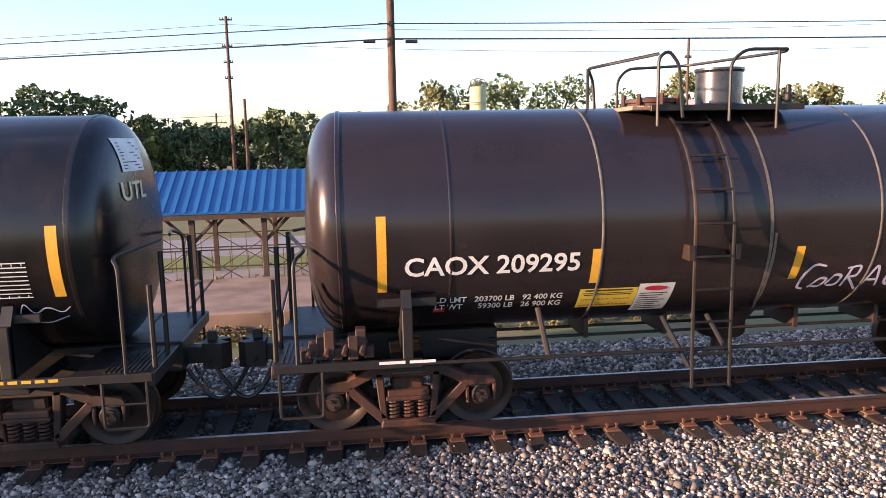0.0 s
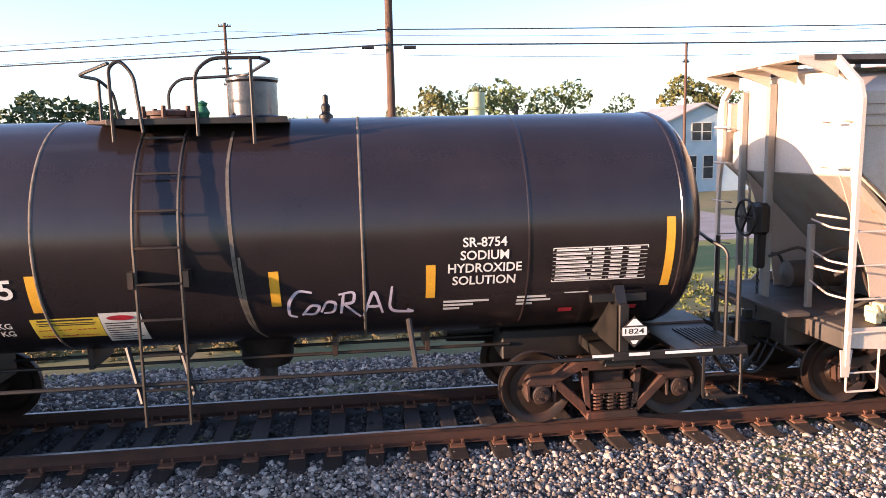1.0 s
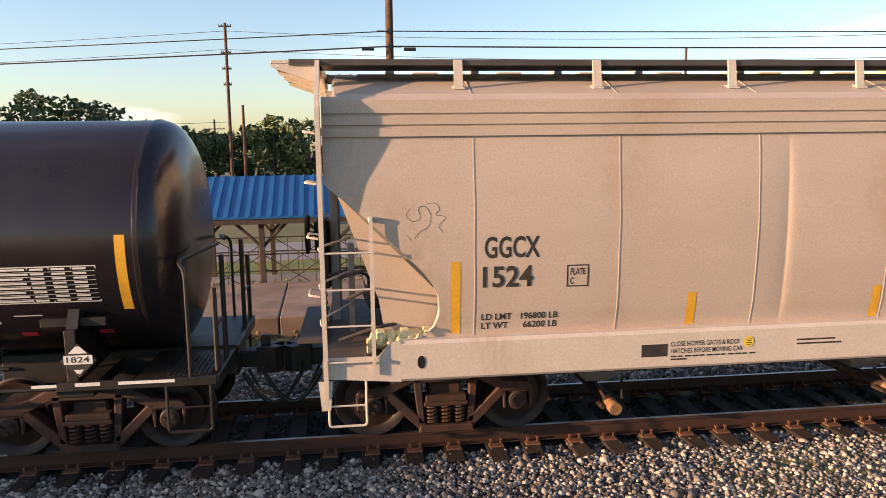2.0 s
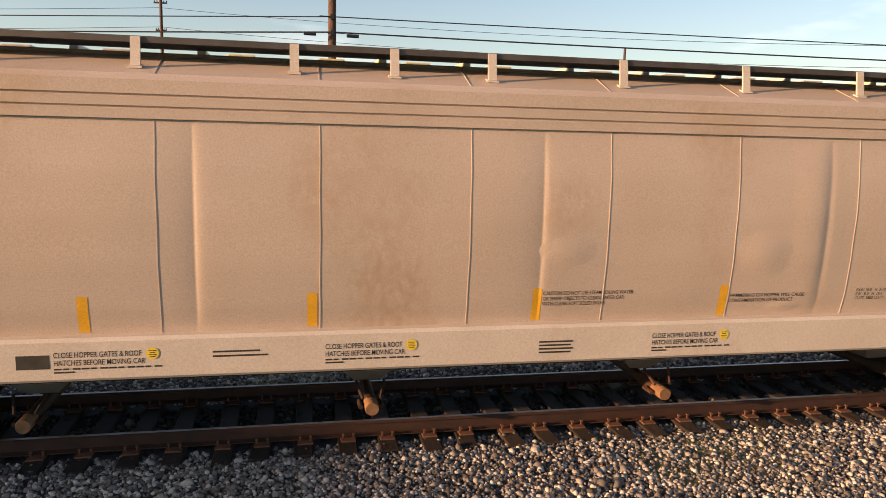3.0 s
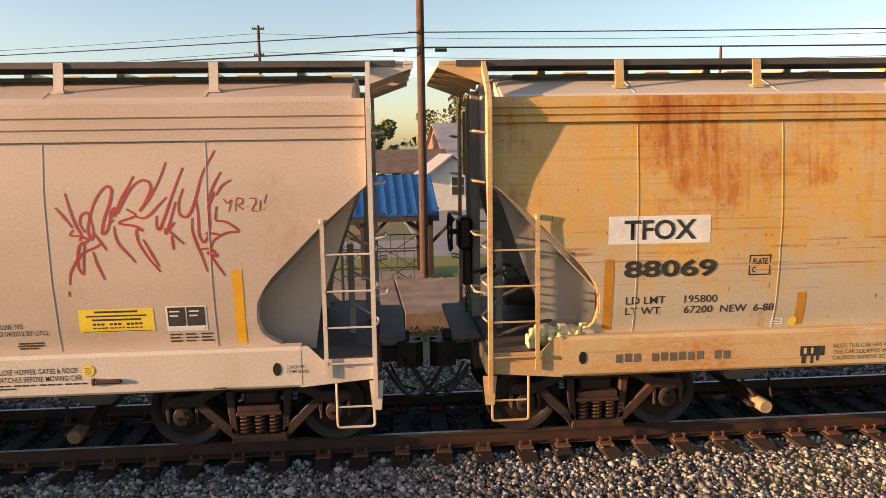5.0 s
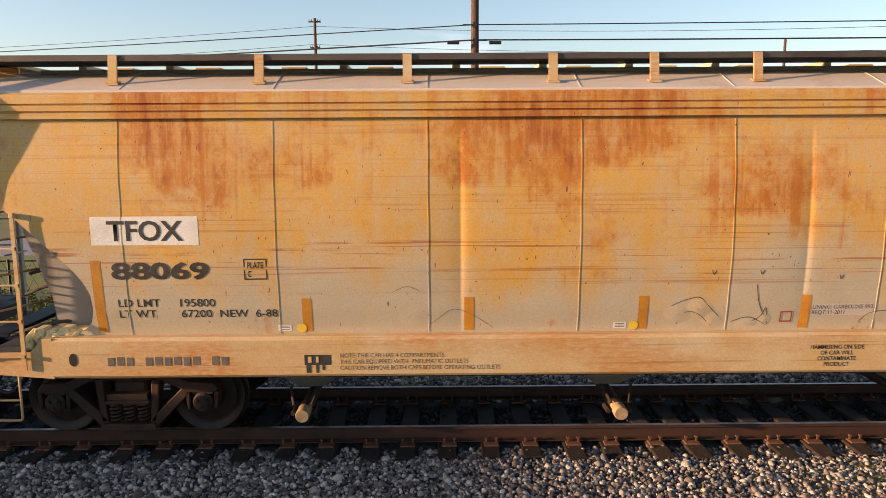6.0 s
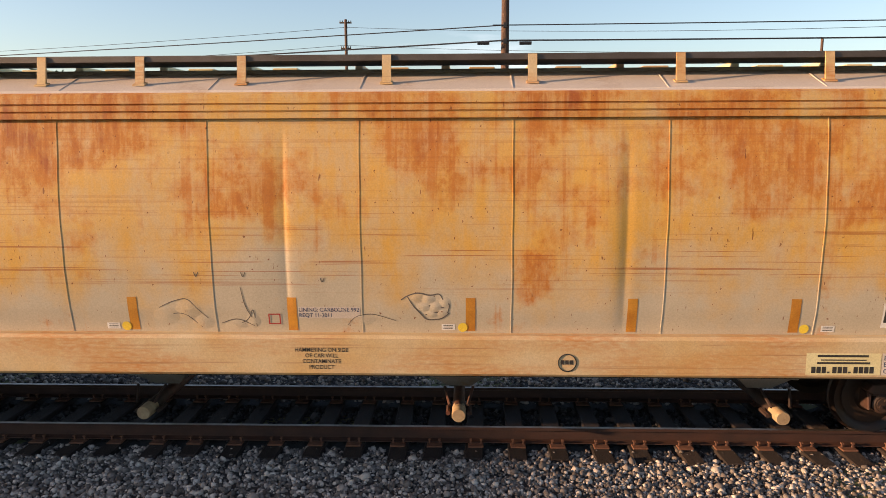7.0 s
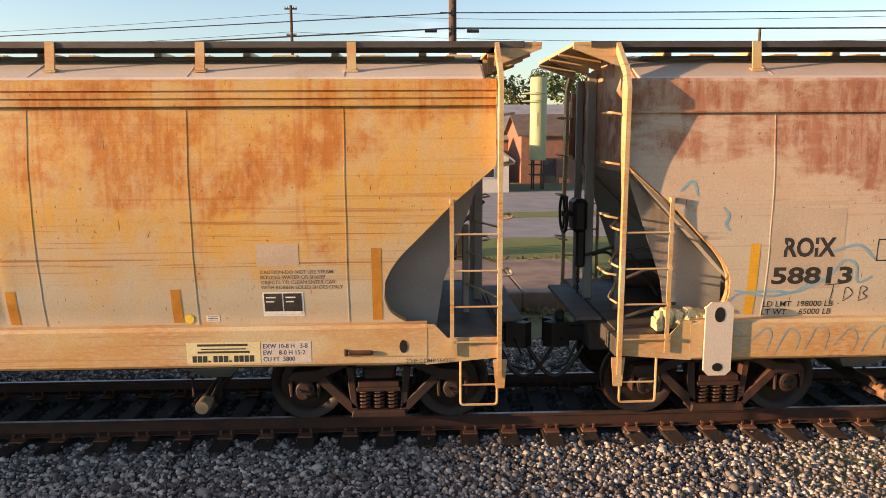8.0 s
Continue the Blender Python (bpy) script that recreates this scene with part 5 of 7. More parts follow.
for car, q in ((grey, 6.45), (rusty, 7.78)):
    bm = bmesh.new()
    box(bm, q - 0.16, q + 0.12, -1.665, -1.626, 1.085, 1.135, 0.012)
    box(bm, q - 0.20, q - 0.16, -1.66, -1.626, 1.07, 1.15, 0.008)
    part("lever_catch", bm, "truck", car, "small steel catch on the side sill")
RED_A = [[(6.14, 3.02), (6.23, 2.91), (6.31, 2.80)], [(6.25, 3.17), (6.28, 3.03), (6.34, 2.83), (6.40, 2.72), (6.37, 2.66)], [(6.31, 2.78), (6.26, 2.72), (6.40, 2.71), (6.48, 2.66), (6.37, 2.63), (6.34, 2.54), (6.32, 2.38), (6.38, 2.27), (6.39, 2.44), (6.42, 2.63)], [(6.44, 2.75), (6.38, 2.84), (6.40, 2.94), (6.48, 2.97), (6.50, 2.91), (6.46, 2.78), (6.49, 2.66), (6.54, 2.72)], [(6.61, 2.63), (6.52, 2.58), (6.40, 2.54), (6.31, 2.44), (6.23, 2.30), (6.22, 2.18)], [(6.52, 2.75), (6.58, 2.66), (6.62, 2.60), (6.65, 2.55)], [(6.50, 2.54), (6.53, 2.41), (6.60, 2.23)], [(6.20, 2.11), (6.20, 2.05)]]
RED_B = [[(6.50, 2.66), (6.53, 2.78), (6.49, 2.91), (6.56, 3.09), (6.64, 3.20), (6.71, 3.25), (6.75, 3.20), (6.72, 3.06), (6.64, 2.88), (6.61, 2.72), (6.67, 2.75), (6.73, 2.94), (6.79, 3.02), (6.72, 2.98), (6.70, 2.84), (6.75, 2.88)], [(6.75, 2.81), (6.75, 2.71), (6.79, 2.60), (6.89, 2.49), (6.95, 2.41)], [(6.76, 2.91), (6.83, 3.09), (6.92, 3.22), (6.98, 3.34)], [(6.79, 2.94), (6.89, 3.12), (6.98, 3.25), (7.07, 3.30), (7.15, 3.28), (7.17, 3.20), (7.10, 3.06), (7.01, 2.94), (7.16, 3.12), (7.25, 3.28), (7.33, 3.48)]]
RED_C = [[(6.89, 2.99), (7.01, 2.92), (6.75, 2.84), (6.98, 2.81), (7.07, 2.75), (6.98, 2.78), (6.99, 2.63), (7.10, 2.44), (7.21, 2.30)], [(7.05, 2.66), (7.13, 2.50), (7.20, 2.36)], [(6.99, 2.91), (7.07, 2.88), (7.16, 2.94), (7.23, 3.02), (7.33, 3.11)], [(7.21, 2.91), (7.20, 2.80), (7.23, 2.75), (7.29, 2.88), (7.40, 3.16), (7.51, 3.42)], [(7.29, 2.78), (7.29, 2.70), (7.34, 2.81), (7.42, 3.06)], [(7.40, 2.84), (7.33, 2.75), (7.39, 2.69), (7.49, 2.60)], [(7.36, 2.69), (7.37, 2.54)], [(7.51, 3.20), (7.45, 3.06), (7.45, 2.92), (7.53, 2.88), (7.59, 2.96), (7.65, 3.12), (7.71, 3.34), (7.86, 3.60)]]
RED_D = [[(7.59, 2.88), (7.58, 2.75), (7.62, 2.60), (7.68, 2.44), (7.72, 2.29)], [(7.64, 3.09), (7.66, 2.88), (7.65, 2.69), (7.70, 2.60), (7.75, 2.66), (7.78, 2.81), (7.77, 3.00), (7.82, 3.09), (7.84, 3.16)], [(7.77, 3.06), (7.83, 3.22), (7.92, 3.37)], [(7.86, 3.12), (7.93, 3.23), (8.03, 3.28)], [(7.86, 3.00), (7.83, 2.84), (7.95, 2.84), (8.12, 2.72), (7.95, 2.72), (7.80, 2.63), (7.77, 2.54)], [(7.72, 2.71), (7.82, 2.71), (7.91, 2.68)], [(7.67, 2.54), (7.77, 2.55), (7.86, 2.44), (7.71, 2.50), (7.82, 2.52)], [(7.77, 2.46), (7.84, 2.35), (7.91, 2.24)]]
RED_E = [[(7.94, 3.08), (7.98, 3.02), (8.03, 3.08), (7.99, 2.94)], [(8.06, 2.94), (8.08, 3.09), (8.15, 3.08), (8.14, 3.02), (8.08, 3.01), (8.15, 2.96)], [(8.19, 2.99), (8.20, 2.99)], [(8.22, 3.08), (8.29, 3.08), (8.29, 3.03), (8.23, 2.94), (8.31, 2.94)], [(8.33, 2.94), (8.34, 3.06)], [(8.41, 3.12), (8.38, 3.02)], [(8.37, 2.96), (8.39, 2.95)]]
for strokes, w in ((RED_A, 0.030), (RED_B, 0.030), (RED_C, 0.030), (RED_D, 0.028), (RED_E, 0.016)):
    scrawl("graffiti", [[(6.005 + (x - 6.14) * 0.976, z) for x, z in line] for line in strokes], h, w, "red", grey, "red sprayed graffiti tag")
panel("emblem", -5.67, -5.35, 1.10, 1.25, sill, "black_ink", grey)
bars([(-3.72, 1.22, 0.5, 0.02), (-3.72, 1.17, 0.58, 0.02)], sill, "black_ink", grey)
scrawl("graffiti", [[(-8.36, 2.92), (-8.42, 2.84), (-8.34, 2.76), (-8.24, 2.80), (-8.28, 2.92), (-8.20, 2.95), (-8.12, 2.84), (-8.16, 2.70), (-8.26, 2.66), (-8.32, 2.58)], [(-8.18, 2.96), (-8.08, 2.98), (-8.02, 2.90), (-8.10, 2.84), (-7.94, 2.82), (-8.06, 2.72), (-8.0, 2.64)], [(-8.40, 2.62), (-8.36, 2.56)]], h, 0.008, "dust", grey, "thin dark graffiti scribble")

# marks on the rusty hopper
panel("patch", -7.98, -6.79, 2.47, 2.79, h, "white", rusty, "white painted patch behind the mark", lift=0.002)
lettering("TFOX", -7.80, 2.515, 0.84, 0.23, lambda z, x=0: h(z, x) - 0.003, "black_ink", rusty)
lettering("88069", -7.79, 2.075, 1.09, 0.205, lambda z, x=0: h(z, x) - 0.0025, "black_ink", rusty, bold=0.03)
lettering("LD LMT     195800\nLT WT       67200  NEW  6-88", -7.75, 1.63, 1.79, 0.22, h, "black_ink", rusty, bold=0.006)
frame_box(-6.31, 2.07, 0.26, 0.24, h, "black_ink", rusty)
lettering("PLATE\nC", -6.27, 2.10, 0.18, 0.17, h, "black_ink", rusty)
tapes(rusty, (-5.63, -3.79, -1.81, 0.04, 2.08, 3.90, 5.71), "reflector_old", (-7.96, 7.96))
panel("patch", 0.11, 0.82, 1.595, 1.735, h, "cream_end", rusty, "pale relettered patch", lift=0.002)
lettering("LINING: CARBOLINE 992\nREQT 11-2011", 0.12, 1.60, 0.69, 0.125, h, "navy_ink", rusty, bold=0.006)
frame_box(-0.24, 1.52, 0.14, 0.13, h, "red", rusty)
lettering("HAMMERING ON SIDE\nOF CAR WILL\nCONTAMINATE\nPRODUCT", 0.08, 1.03, 0.61, 0.25, sill, "black_ink", rusty, align="CENTER", bold=0.012)
bars([(-7.88 + 0.107 * k, 1.095 + 0.006 * (k % 2), 0.075, 0.10 if k not in (3, 10) else 0.004) for k in range(13)], sill, "dent", rusty, "maker_mark")
lettering("NOTE-THIS CAR HAS 4 COMPARTMENTS\nTHIS CAR EQUIPPED WITH  PNEUMATIC OUTLETS\nCAUTION REMOVE BOTH CAPS BEFORE OPERATING OUTLETS", -5.26, 1.03, 1.82, 0.195, sill, "dent", rusty, bold=0.0)
panel("emblem", -5.66, -5.36, 1.09, 1.21, sill, "black_ink", rusty)
bars([(-5.62, 1.12, 0.04, 0.07), (-5.53, 1.12, 0.03, 0.07)], lambda z, x=0: -1.6275, "rusty_end", rusty, "emblem_window")
bars([(-5.64, 1.0, 0.05, 0.10), (-5.53, 1.0, 0.03, 0.10), (-5.46, 1.03, 0.03, 0.07)], sill, "black_ink", rusty, "emblem_foot")
bm = bmesh.new()
tube(bm, [(3.17 + 0.10 * math.cos(a), -1.626, 1.12 + 0.10 * math.sin(a)) for a in [k * math.tau / 28 for k in range(29)]], 0.008, 4)
part("ring_emblem", bm, "black_ink", rusty)
bars([(3.10 + 0.05 * k, 1.10, 0.035, 0.05) for k in range(3)], sill, "black_ink", rusty, "emblem_print")
panel("placard", 5.82, 6.64, 1.0, 1.25, sill, "cream_tag", rusty, "cream emergency placard with dark print", lift=0.002)
bars([(5.94, 1.205, 0.56, 0.026), (5.98, 1.165, 0.5, 0.014), (5.94, 1.125, 0.58, 0.024)], sill, "black_ink", rusty)
bars([(5.88 + 0.058 * k, 1.02, 0.047 if k not in (3, 7) else 0.03, 0.075 if k not in (3, 7) else 0.02) for k in range(12)], sill, "black_ink", rusty, "bold_print")
panel("patch", 6.65, 7.21, 1.0, 1.25, sill, "cream_end", rusty, "pale dimension patch", lift=0.002)
lettering("EXW 10-8 H   3-8\nEW    8-0 H 15-2\nCU FT  5800", 6.67, 1.02, 0.50, 0.205, sill, "navy_ink", rusty, bold=0.008)
lettering("2\"HF COMP SHOES", 8.28, 0.975, 0.54, 0.05, sill, "dent", rusty, bold=0.004)
lettering("CAUTION-DO NOT USE STEAM\nBOILING WATER OR SHARP\nOBJECTS TO CLEAN,ENTER CAR\nWITH RUBBER SOLED SHOES ONLY", 6.66, 1.835, 0.92, 0.22, h, "dent", rusty, bold=0.006)
panel("patch", 6.63, 7.10, 2.10, 2.36, h, "patch", rusty, "pale repainted patch", lift=0.002)
for q, w in ((-5.70, -5.97), (-1.91, -2.14), (1.99, 1.75), (5.83, 6.02)):
    bm = bmesh.new()
    bm.faces.new([bm.verts.new((q + 0.055 * math.cos(a), h(1.49 + 0.055 * math.sin(a), q) - 0.006, 1.49 + 0.055 * math.sin(a))) for a in [k * math.tau / 18 for k in range(18)]])
    part("round_sticker", bm, "yellow", rusty, "yellow round sticker")
    panel("sticker", w, w + 0.15, 1.455, 1.53, h, "white", rusty)
    bars([(w + 0.02, 1.47 + 0.02 * k, 0.11, 0.007) for k in range(3)], h, "black_ink", rusty)
# dents and scrapes at the sheet's foot; dark strokes paint the creases' shade
DENTS = [
    [[(1.29, 1.82), (1.36, 1.87), (1.49, 1.91), (1.62, 1.87), (1.73, 1.90), (1.77, 1.82)], [(1.36, 1.87), (1.42, 1.76), (1.51, 1.66), (1.58, 1.58), (1.75, 1.59), (1.84, 1.67)], [(1.77, 1.82), (1.85, 1.77), (1.82, 1.67)], [(1.5, 1.72), (1.63, 1.76), (1.78, 1.73)], [(1.56, 1.64), (1.69, 1.68), (1.82, 1.67)]],
    [[(-1.5, 1.72), (-1.36, 1.79), (-1.17, 1.84), (-1.07, 1.72), (-0.94, 1.59)], [(-1.45, 1.62), (-1.22, 1.67), (-1.02, 1.48)]],
    [[(-0.79, 1.53), (-0.6, 1.6), (-0.41, 1.5)], [(-0.54, 1.97), (-0.5, 1.73), (-0.39, 1.54)], [(-0.65, 1.49), (-0.46, 1.58), (-0.41, 1.73), (-0.38, 1.49)]],
    [[(0.67, 1.51), (0.76, 1.62), (0.95, 1.66), (1.23, 1.57)]],
    [[(-4.66, 1.91), (-4.49, 1.99), (-4.35, 1.92)], [(-4.22, 1.53), (-3.98, 1.73), (-3.75, 1.64), (-3.51, 1.47)]],
]
def lump(car, x, z, rx, rz, rise, material):
    """A smooth bulge knocked outwards in the sheet."""
    bm = bmesh.new()
    rings = [[bm.verts.new((x, h(z, x) - rise, z))]]
    for k in range(1, 7):
        f = k / 6
        rings.append([])
        for q in range(14):
            a = q * math.tau / 14
            u, v = x + rx * f * math.cos(a), z + rz * f * math.sin(a)
            rings[-1].append(bm.verts.new((u, h(v, u) - rise * (0.5 + 0.5 * math.cos(math.pi * f)) + 0.002 * (k == 6), v)))
    for q in range(14):
        bm.faces.new((rings[0][0], rings[1][q], rings[1][(q + 1) % 14]))
        for a, b in zip(rings[1:], rings[2:]):
            bm.faces.new((a[q], b[q], b[(q + 1) % 14], a[(q + 1) % 14]))
    bmesh.ops.recalc_face_normals(bm, faces=bm.faces)
    return part("dent", bm, material, car, "bulge knocked outwards in the sheet", smooth=True)


for x, z, rx, rz, rise in ((1.46, 1.85, 0.11, 0.06, 0.022), (1.60, 1.83, 0.09, 0.06, 0.026), (1.55, 1.74, 0.10, 0.05, 0.024), (1.68, 1.74, 0.09, 0.06, 0.028), (1.79, 1.79, 0.07, 0.07, 0.02), (1.64, 1.65, 0.09, 0.045, 0.022), (1.76, 1.66, 0.09, 0.05, 0.022),
                           (-1.42, 1.62, 0.16, 0.12, 0.018), (-1.16, 1.70, 0.15, 0.13, 0.02), (-1.0, 1.54, 0.13, 0.09, 0.02), (-0.62, 1.52, 0.14, 0.07, 0.018), (-0.42, 1.56, 0.09, 0.09, 0.018), (0.84, 1.58, 0.16, 0.07, 0.014), (-4.4, 1.62, 0.2, 0.14, 0.014)):
    lump(rusty, x, z, rx * 1.15, rz * 1.15, rise * 0.28, "rusty")
for x, z, rx, rz, rise in ((2.95, 2.25, 0.45, 0.35, 0.012), (0.35, 2.3, 0.4, 0.22, 0.010), (3.3, 1.55, 0.3, 0.10, 0.012)):
    lump(grey, x, z, rx, rz, rise, "cream")
for strokes, w in zip(DENTS, (0.018, 0.010, 0.012, 0.010, 0.006)):
    scrawl("dent", strokes, h, w, "dent", rusty, "scrapes and painted crease shade of a dent")
for q, z in ((-1.04, 2.08), (-0.50, 2.08), (0.40, 2.02)):
    scrawl("dent", [[(q - 0.02, z + 0.06), (q, z), (q + 0.03, z + 0.06)]], h, 0.014, "dent", rusty, "small dent, its shade drawn as a dark stroke")
# mark on the end sheet
bm = bmesh.new()
plate(bm, [(-1.40, 3.78), (-0.98, 3.78), (-0.98, 4.04), (-1.40, 4.04)], "x", -9.196, -9.1925)
part("patch", bm, "white", rusty, "white painted patch on the end sheet")
for text, y0, z0, w, hh in (("TFOX", -1.02, 3.92, 0.34, 0.10), ("88069", -1.02, 3.80, 0.34, 0.10)):
    mark = lettering(text, 0, 0, 1, 1, lambda z, x=0: 0, "navy_ink", rusty)
    for v in mark.data.vertices:
        v.co = (-9.20, y0 - w * v.co.x, z0 + hh * v.co.z)

# marks on the pink hopper
panel("patch", -7.64, -6.78, 1.76, 2.78, h, "patch", pink, "pale repainted patch", lift=0.0015)
lettering("ROIX", -7.47, 2.135, 0.60, 0.23, h, "black_ink", pink, bold=0.03)
lettering("58813", -7.58, 1.815, 0.94, 0.205, h, "black_ink", pink, bold=0.03)
lettering("LD LMT  198000 LB\nLT WT     65000 LB", -7.64, 1.44, 0.83, 0.17, h, "black_ink", pink, bold=0.006)
frame_box(-6.39, 2.08, 0.26, 0.26, h, "black_ink", pink)
tapes(pink, (-5.4, -3.6, -1.7), "reflector", (-7.80, 7.86))
scrawl("graffiti", [[(-8.2, 2.72), (-8.12, 2.62), (-8.18, 2.52), (-8.1, 2.45)], [(-8.0, 1.75), (-7.6, 1.66), (-7.2, 1.74), (-6.9, 1.9), (-6.75, 2.12), (-6.6, 2.05), (-6.58, 1.8), (-6.4, 1.9)],
                    [(-6.9, 2.2), (-6.6, 2.3), (-6.4, 2.1)], [(-8.7, 2.9), (-8.55, 3.05), (-8.5, 2.85)]], h, 0.035, "blue_scrawl", pink, "faded blue graffiti scrawl")
bm = bmesh.new()
plate(bm, [(-8.37, 1.58), (-8.31, 1.64), (-8.11, 1.64), (-8.05, 1.58), (-8.05, 0.84), (-8.11, 0.78), (-8.31, 0.78), (-8.37, 0.84)], "y", -1.68, -1.65)
bv = part("pull_plate", bm, "cream_end", pink, "pale slotted pulling plate")
for z in (1.50, 0.88):
    bm = bmesh.new()
    plate(bm, [(-8.21 + 0.06 * math.cos(a), z + (0.09 if z > 1 else 0.05) * math.sin(a)) for a in [k * math.tau / 14 for k in range(14)]], "y", -1.684, -1.682)
    part("slot", bm, "black", bv)
scrawl("graffiti", [[(-6.95, 1.80), (-6.72, 1.82)], [(-6.84, 1.81), (-6.86, 1.58)], [(-6.70, 1.60), (-6.70, 1.80), (-6.58, 1.70), (-6.70, 1.60)], [(-6.52, 1.60), (-6.52, 1.80), (-6.42, 1.75), (-6.50, 1.70), (-6.40, 1.65), (-6.52, 1.60)]], h, 0.012, "black_ink", pink, "thin dark graffiti letters")
scrawl("graffiti", [[(-8.05, 1.62), (-7.95, 1.72), (-7.5, 1.74), (-7.3, 1.70), (-7.05, 1.90)]], h, 0.035, "blue_scrawl", pink, "faded blue graffiti stroke")
scrawl("graffiti", [[(-8.2 + 0.34 * k, 1.06 + 0.05 * math.sin(k * 2.1)), (-8.12 + 0.34 * k, 1.2), (-8.02 + 0.34 * k + 0.06 * math.sin(k * 1.7), 1.34), (-7.9 + 0.34 * k, 1.24 - 0.08 * math.sin(k * 3.3)), (-7.96 + 0.34 * k, 1.05)] for k in range(6)], sill, 0.014, "blue_scrawl", pink, "thin blue scribble on the sill")
for car in (grey, rusty, pink):
    for q in (-8.27, 8.25):
        bm = bmesh.new()
        plate(bm, [(q + 0.045 * math.cos(a), 1.17 + 0.075 * math.sin(a)) for a in [k * math.tau / 16 for k in range(16)]], "y", -1.630, -1.626)
        part("jacking_hole", bm, "black", car)

# marks on the old tank
panel("reflector", 4.98, 5.10, 1.95, 2.75, tank_side, "reflector", old_tank, "yellow reflective tape strip", steps=10)
scrawl("graffiti", [[(4.55, 1.75), (4.62, 1.9), (4.7, 1.72), (4.85, 1.84), (5.0, 1.74), (5.1, 1.82)], [(4.6, 1.66), (4.8, 1.6), (5.05, 1.7)]], tank_side, 0.018, "lilac", old_tank, "pale scribble")
bars([(4.2, 1.95 + 0.05 * k, 0.55, 0.012) for k in range(9)] + [(4.3 + 0.1 * k, 1.95, 0.01, 0.4) for k in range(5)], tank_side, "white", old_tank, "inspection_table")
bars([(4.35 + 0.14 * k, 1.045, 0.10, 0.035) for k in range(5)], lambda z, x=0: -1.517, "reflector", old_tank)


def head_x(y, z):
    r = min(0.999, math.hypot(y, z - TZ) / TR)
    return TH + HEAD * math.sin(math.acos(r ** (1 / HEAD_E)))


bm = bmesh.new()
for i in range(6):
    for j in range(6):
        q = [(-0.62 + 0.12 * (i + a), 3.28 + 0.066 * (j + b)) for a, b in ((0, 0), (1, 0), (1, 1), (0, 1))]
        bm.faces.new([bm.verts.new((head_x(y, z) + 0.012, y, z)) for y, z in q])
bmesh.ops.remove_doubles(bm, verts=bm.verts, dist=1e-4)
part("paper_placard", bm, "white", old_tank, "white printed paper placard on the tank head")
bm = bmesh.new()
for k in range(9):
    q = [(-0.57 + (0.60 - 0.09 * (k % 3)) * a, 3.31 + 0.038 * k + 0.012 * b) for a, b in ((0, 0), (1, 0), (1, 1), (0, 1))]
    bm.faces.new([bm.verts.new((head_x(y, z) + 0.018, y, z)) for y, z in q])
part("small_lettering", bm, "black_ink", old_tank)
cu = lettering("UTL", 0, 0, 1, 1, lambda z, x=0: 0, "cream_tag", old_tank, "faded painted mark")
for v in cu.data.vertices:
    y, z = -0.75 + 0.80 * v.co.x, 2.94 + 0.22 * v.co.z
    v.co = (head_x(y, z) + 0.012, y, z)

# ---- track ----
track = thing("railway_track", "rusty rails on creosoted timber ties in pale ballast", "railway track", kind="structure")
RAIL = [(-0.075, -0.185), (0.075, -0.185), (0.075, -0.172), (0.012, -0.150), (0.010, -0.045), (0.036, -0.034), (0.036, -0.006), (0.026, 0), (-0.026, 0), (-0.036, -0.006), (-0.036, -0.034), (-0.010, -0.045), (-0.012, -0.150), (-0.075, -0.172)]
for ry in (0.0, 1.505):
    bm = bmesh.new()
    plate(bm, [(ry + a, b) for a, b in RAIL], "x", -90, 90)
    r = part("rail", bm, "rail", track, "rust-brown steel rail")
    bm = bmesh.new()
    box(bm, -90, 90, ry - 0.027, ry + 0.027, -0.003, 0.0015)
    part("running_surface", bm, "tread", r, "worn bright rail head")
random.seed(2)
bm = bmesh.new()
box(bm, -0.115, 0.115, -1.28, 1.28, -0.17, 0.0, 0.012)
tie0 = part("tie", bm, "tie", track)
tie_me = tie0.data
bm = bmesh.new()
box(bm, -0.095, 0.095, -0.19, 0.19, 0.0, 0.022, 0.006)
plate0 = part("tie_plate", bm, "plate", track)
bm = bmesh.new()
for sx in (-0.065, 0.065):
    for sy in (-0.095, 0.095):
        box(bm, sx - 0.009, sx + 0.009, sy - 0.009, sy + 0.009, 0.0, 0.075)
        box(bm, sx - 0.016, sx + 0.016, sy - 0.022, sy + 0.016, 0.065, 0.082)
spike0 = part("spike", bm, "plate", track)
for k in range(-30, 45):
    x = 0.13 + 0.513 * k + random.uniform(-0.03, 0.03)
    o = tie0 if k == -30 else new("tie", tie_me)
    o.parent = track
    o.location = (x, GAUGE_MID + random.uniform(-0.06, 0.06), -0.207)
    o.rotation_euler = (0, 0, random.uniform(-0.03, 0.03))
    for ry in (0.0, 1.505):
        for src in (plate0, spike0):
            p = new(src.name.split(".")[0], src.data)
            p.parent = track
            p.location = (x, ry, -0.205)
bpy.data.objects.remove(plate0), bpy.data.objects.remove(spike0)


# ---- ground ----
def sheet(name, xs, ys, height, material, label, category, kind="structure"):
    verts = [(x, y, height(x, y)) for y in ys for x in xs]
    n = len(xs)
    faces = [(j * n + i, j * n + i + 1, (j + 1) * n + i + 1, (j + 1) * n + i) for j in range(len(ys) - 1) for i in range(n - 1)]
    me = bpy.data.meshes.new(name)
    me.from_pydata(verts, [], faces)
    me.materials.append(M[material])
    me.polygons.foreach_set("use_smooth", [True] * len(me.polygons))
    return tagged(new(name, me), label, category, kind=kind)


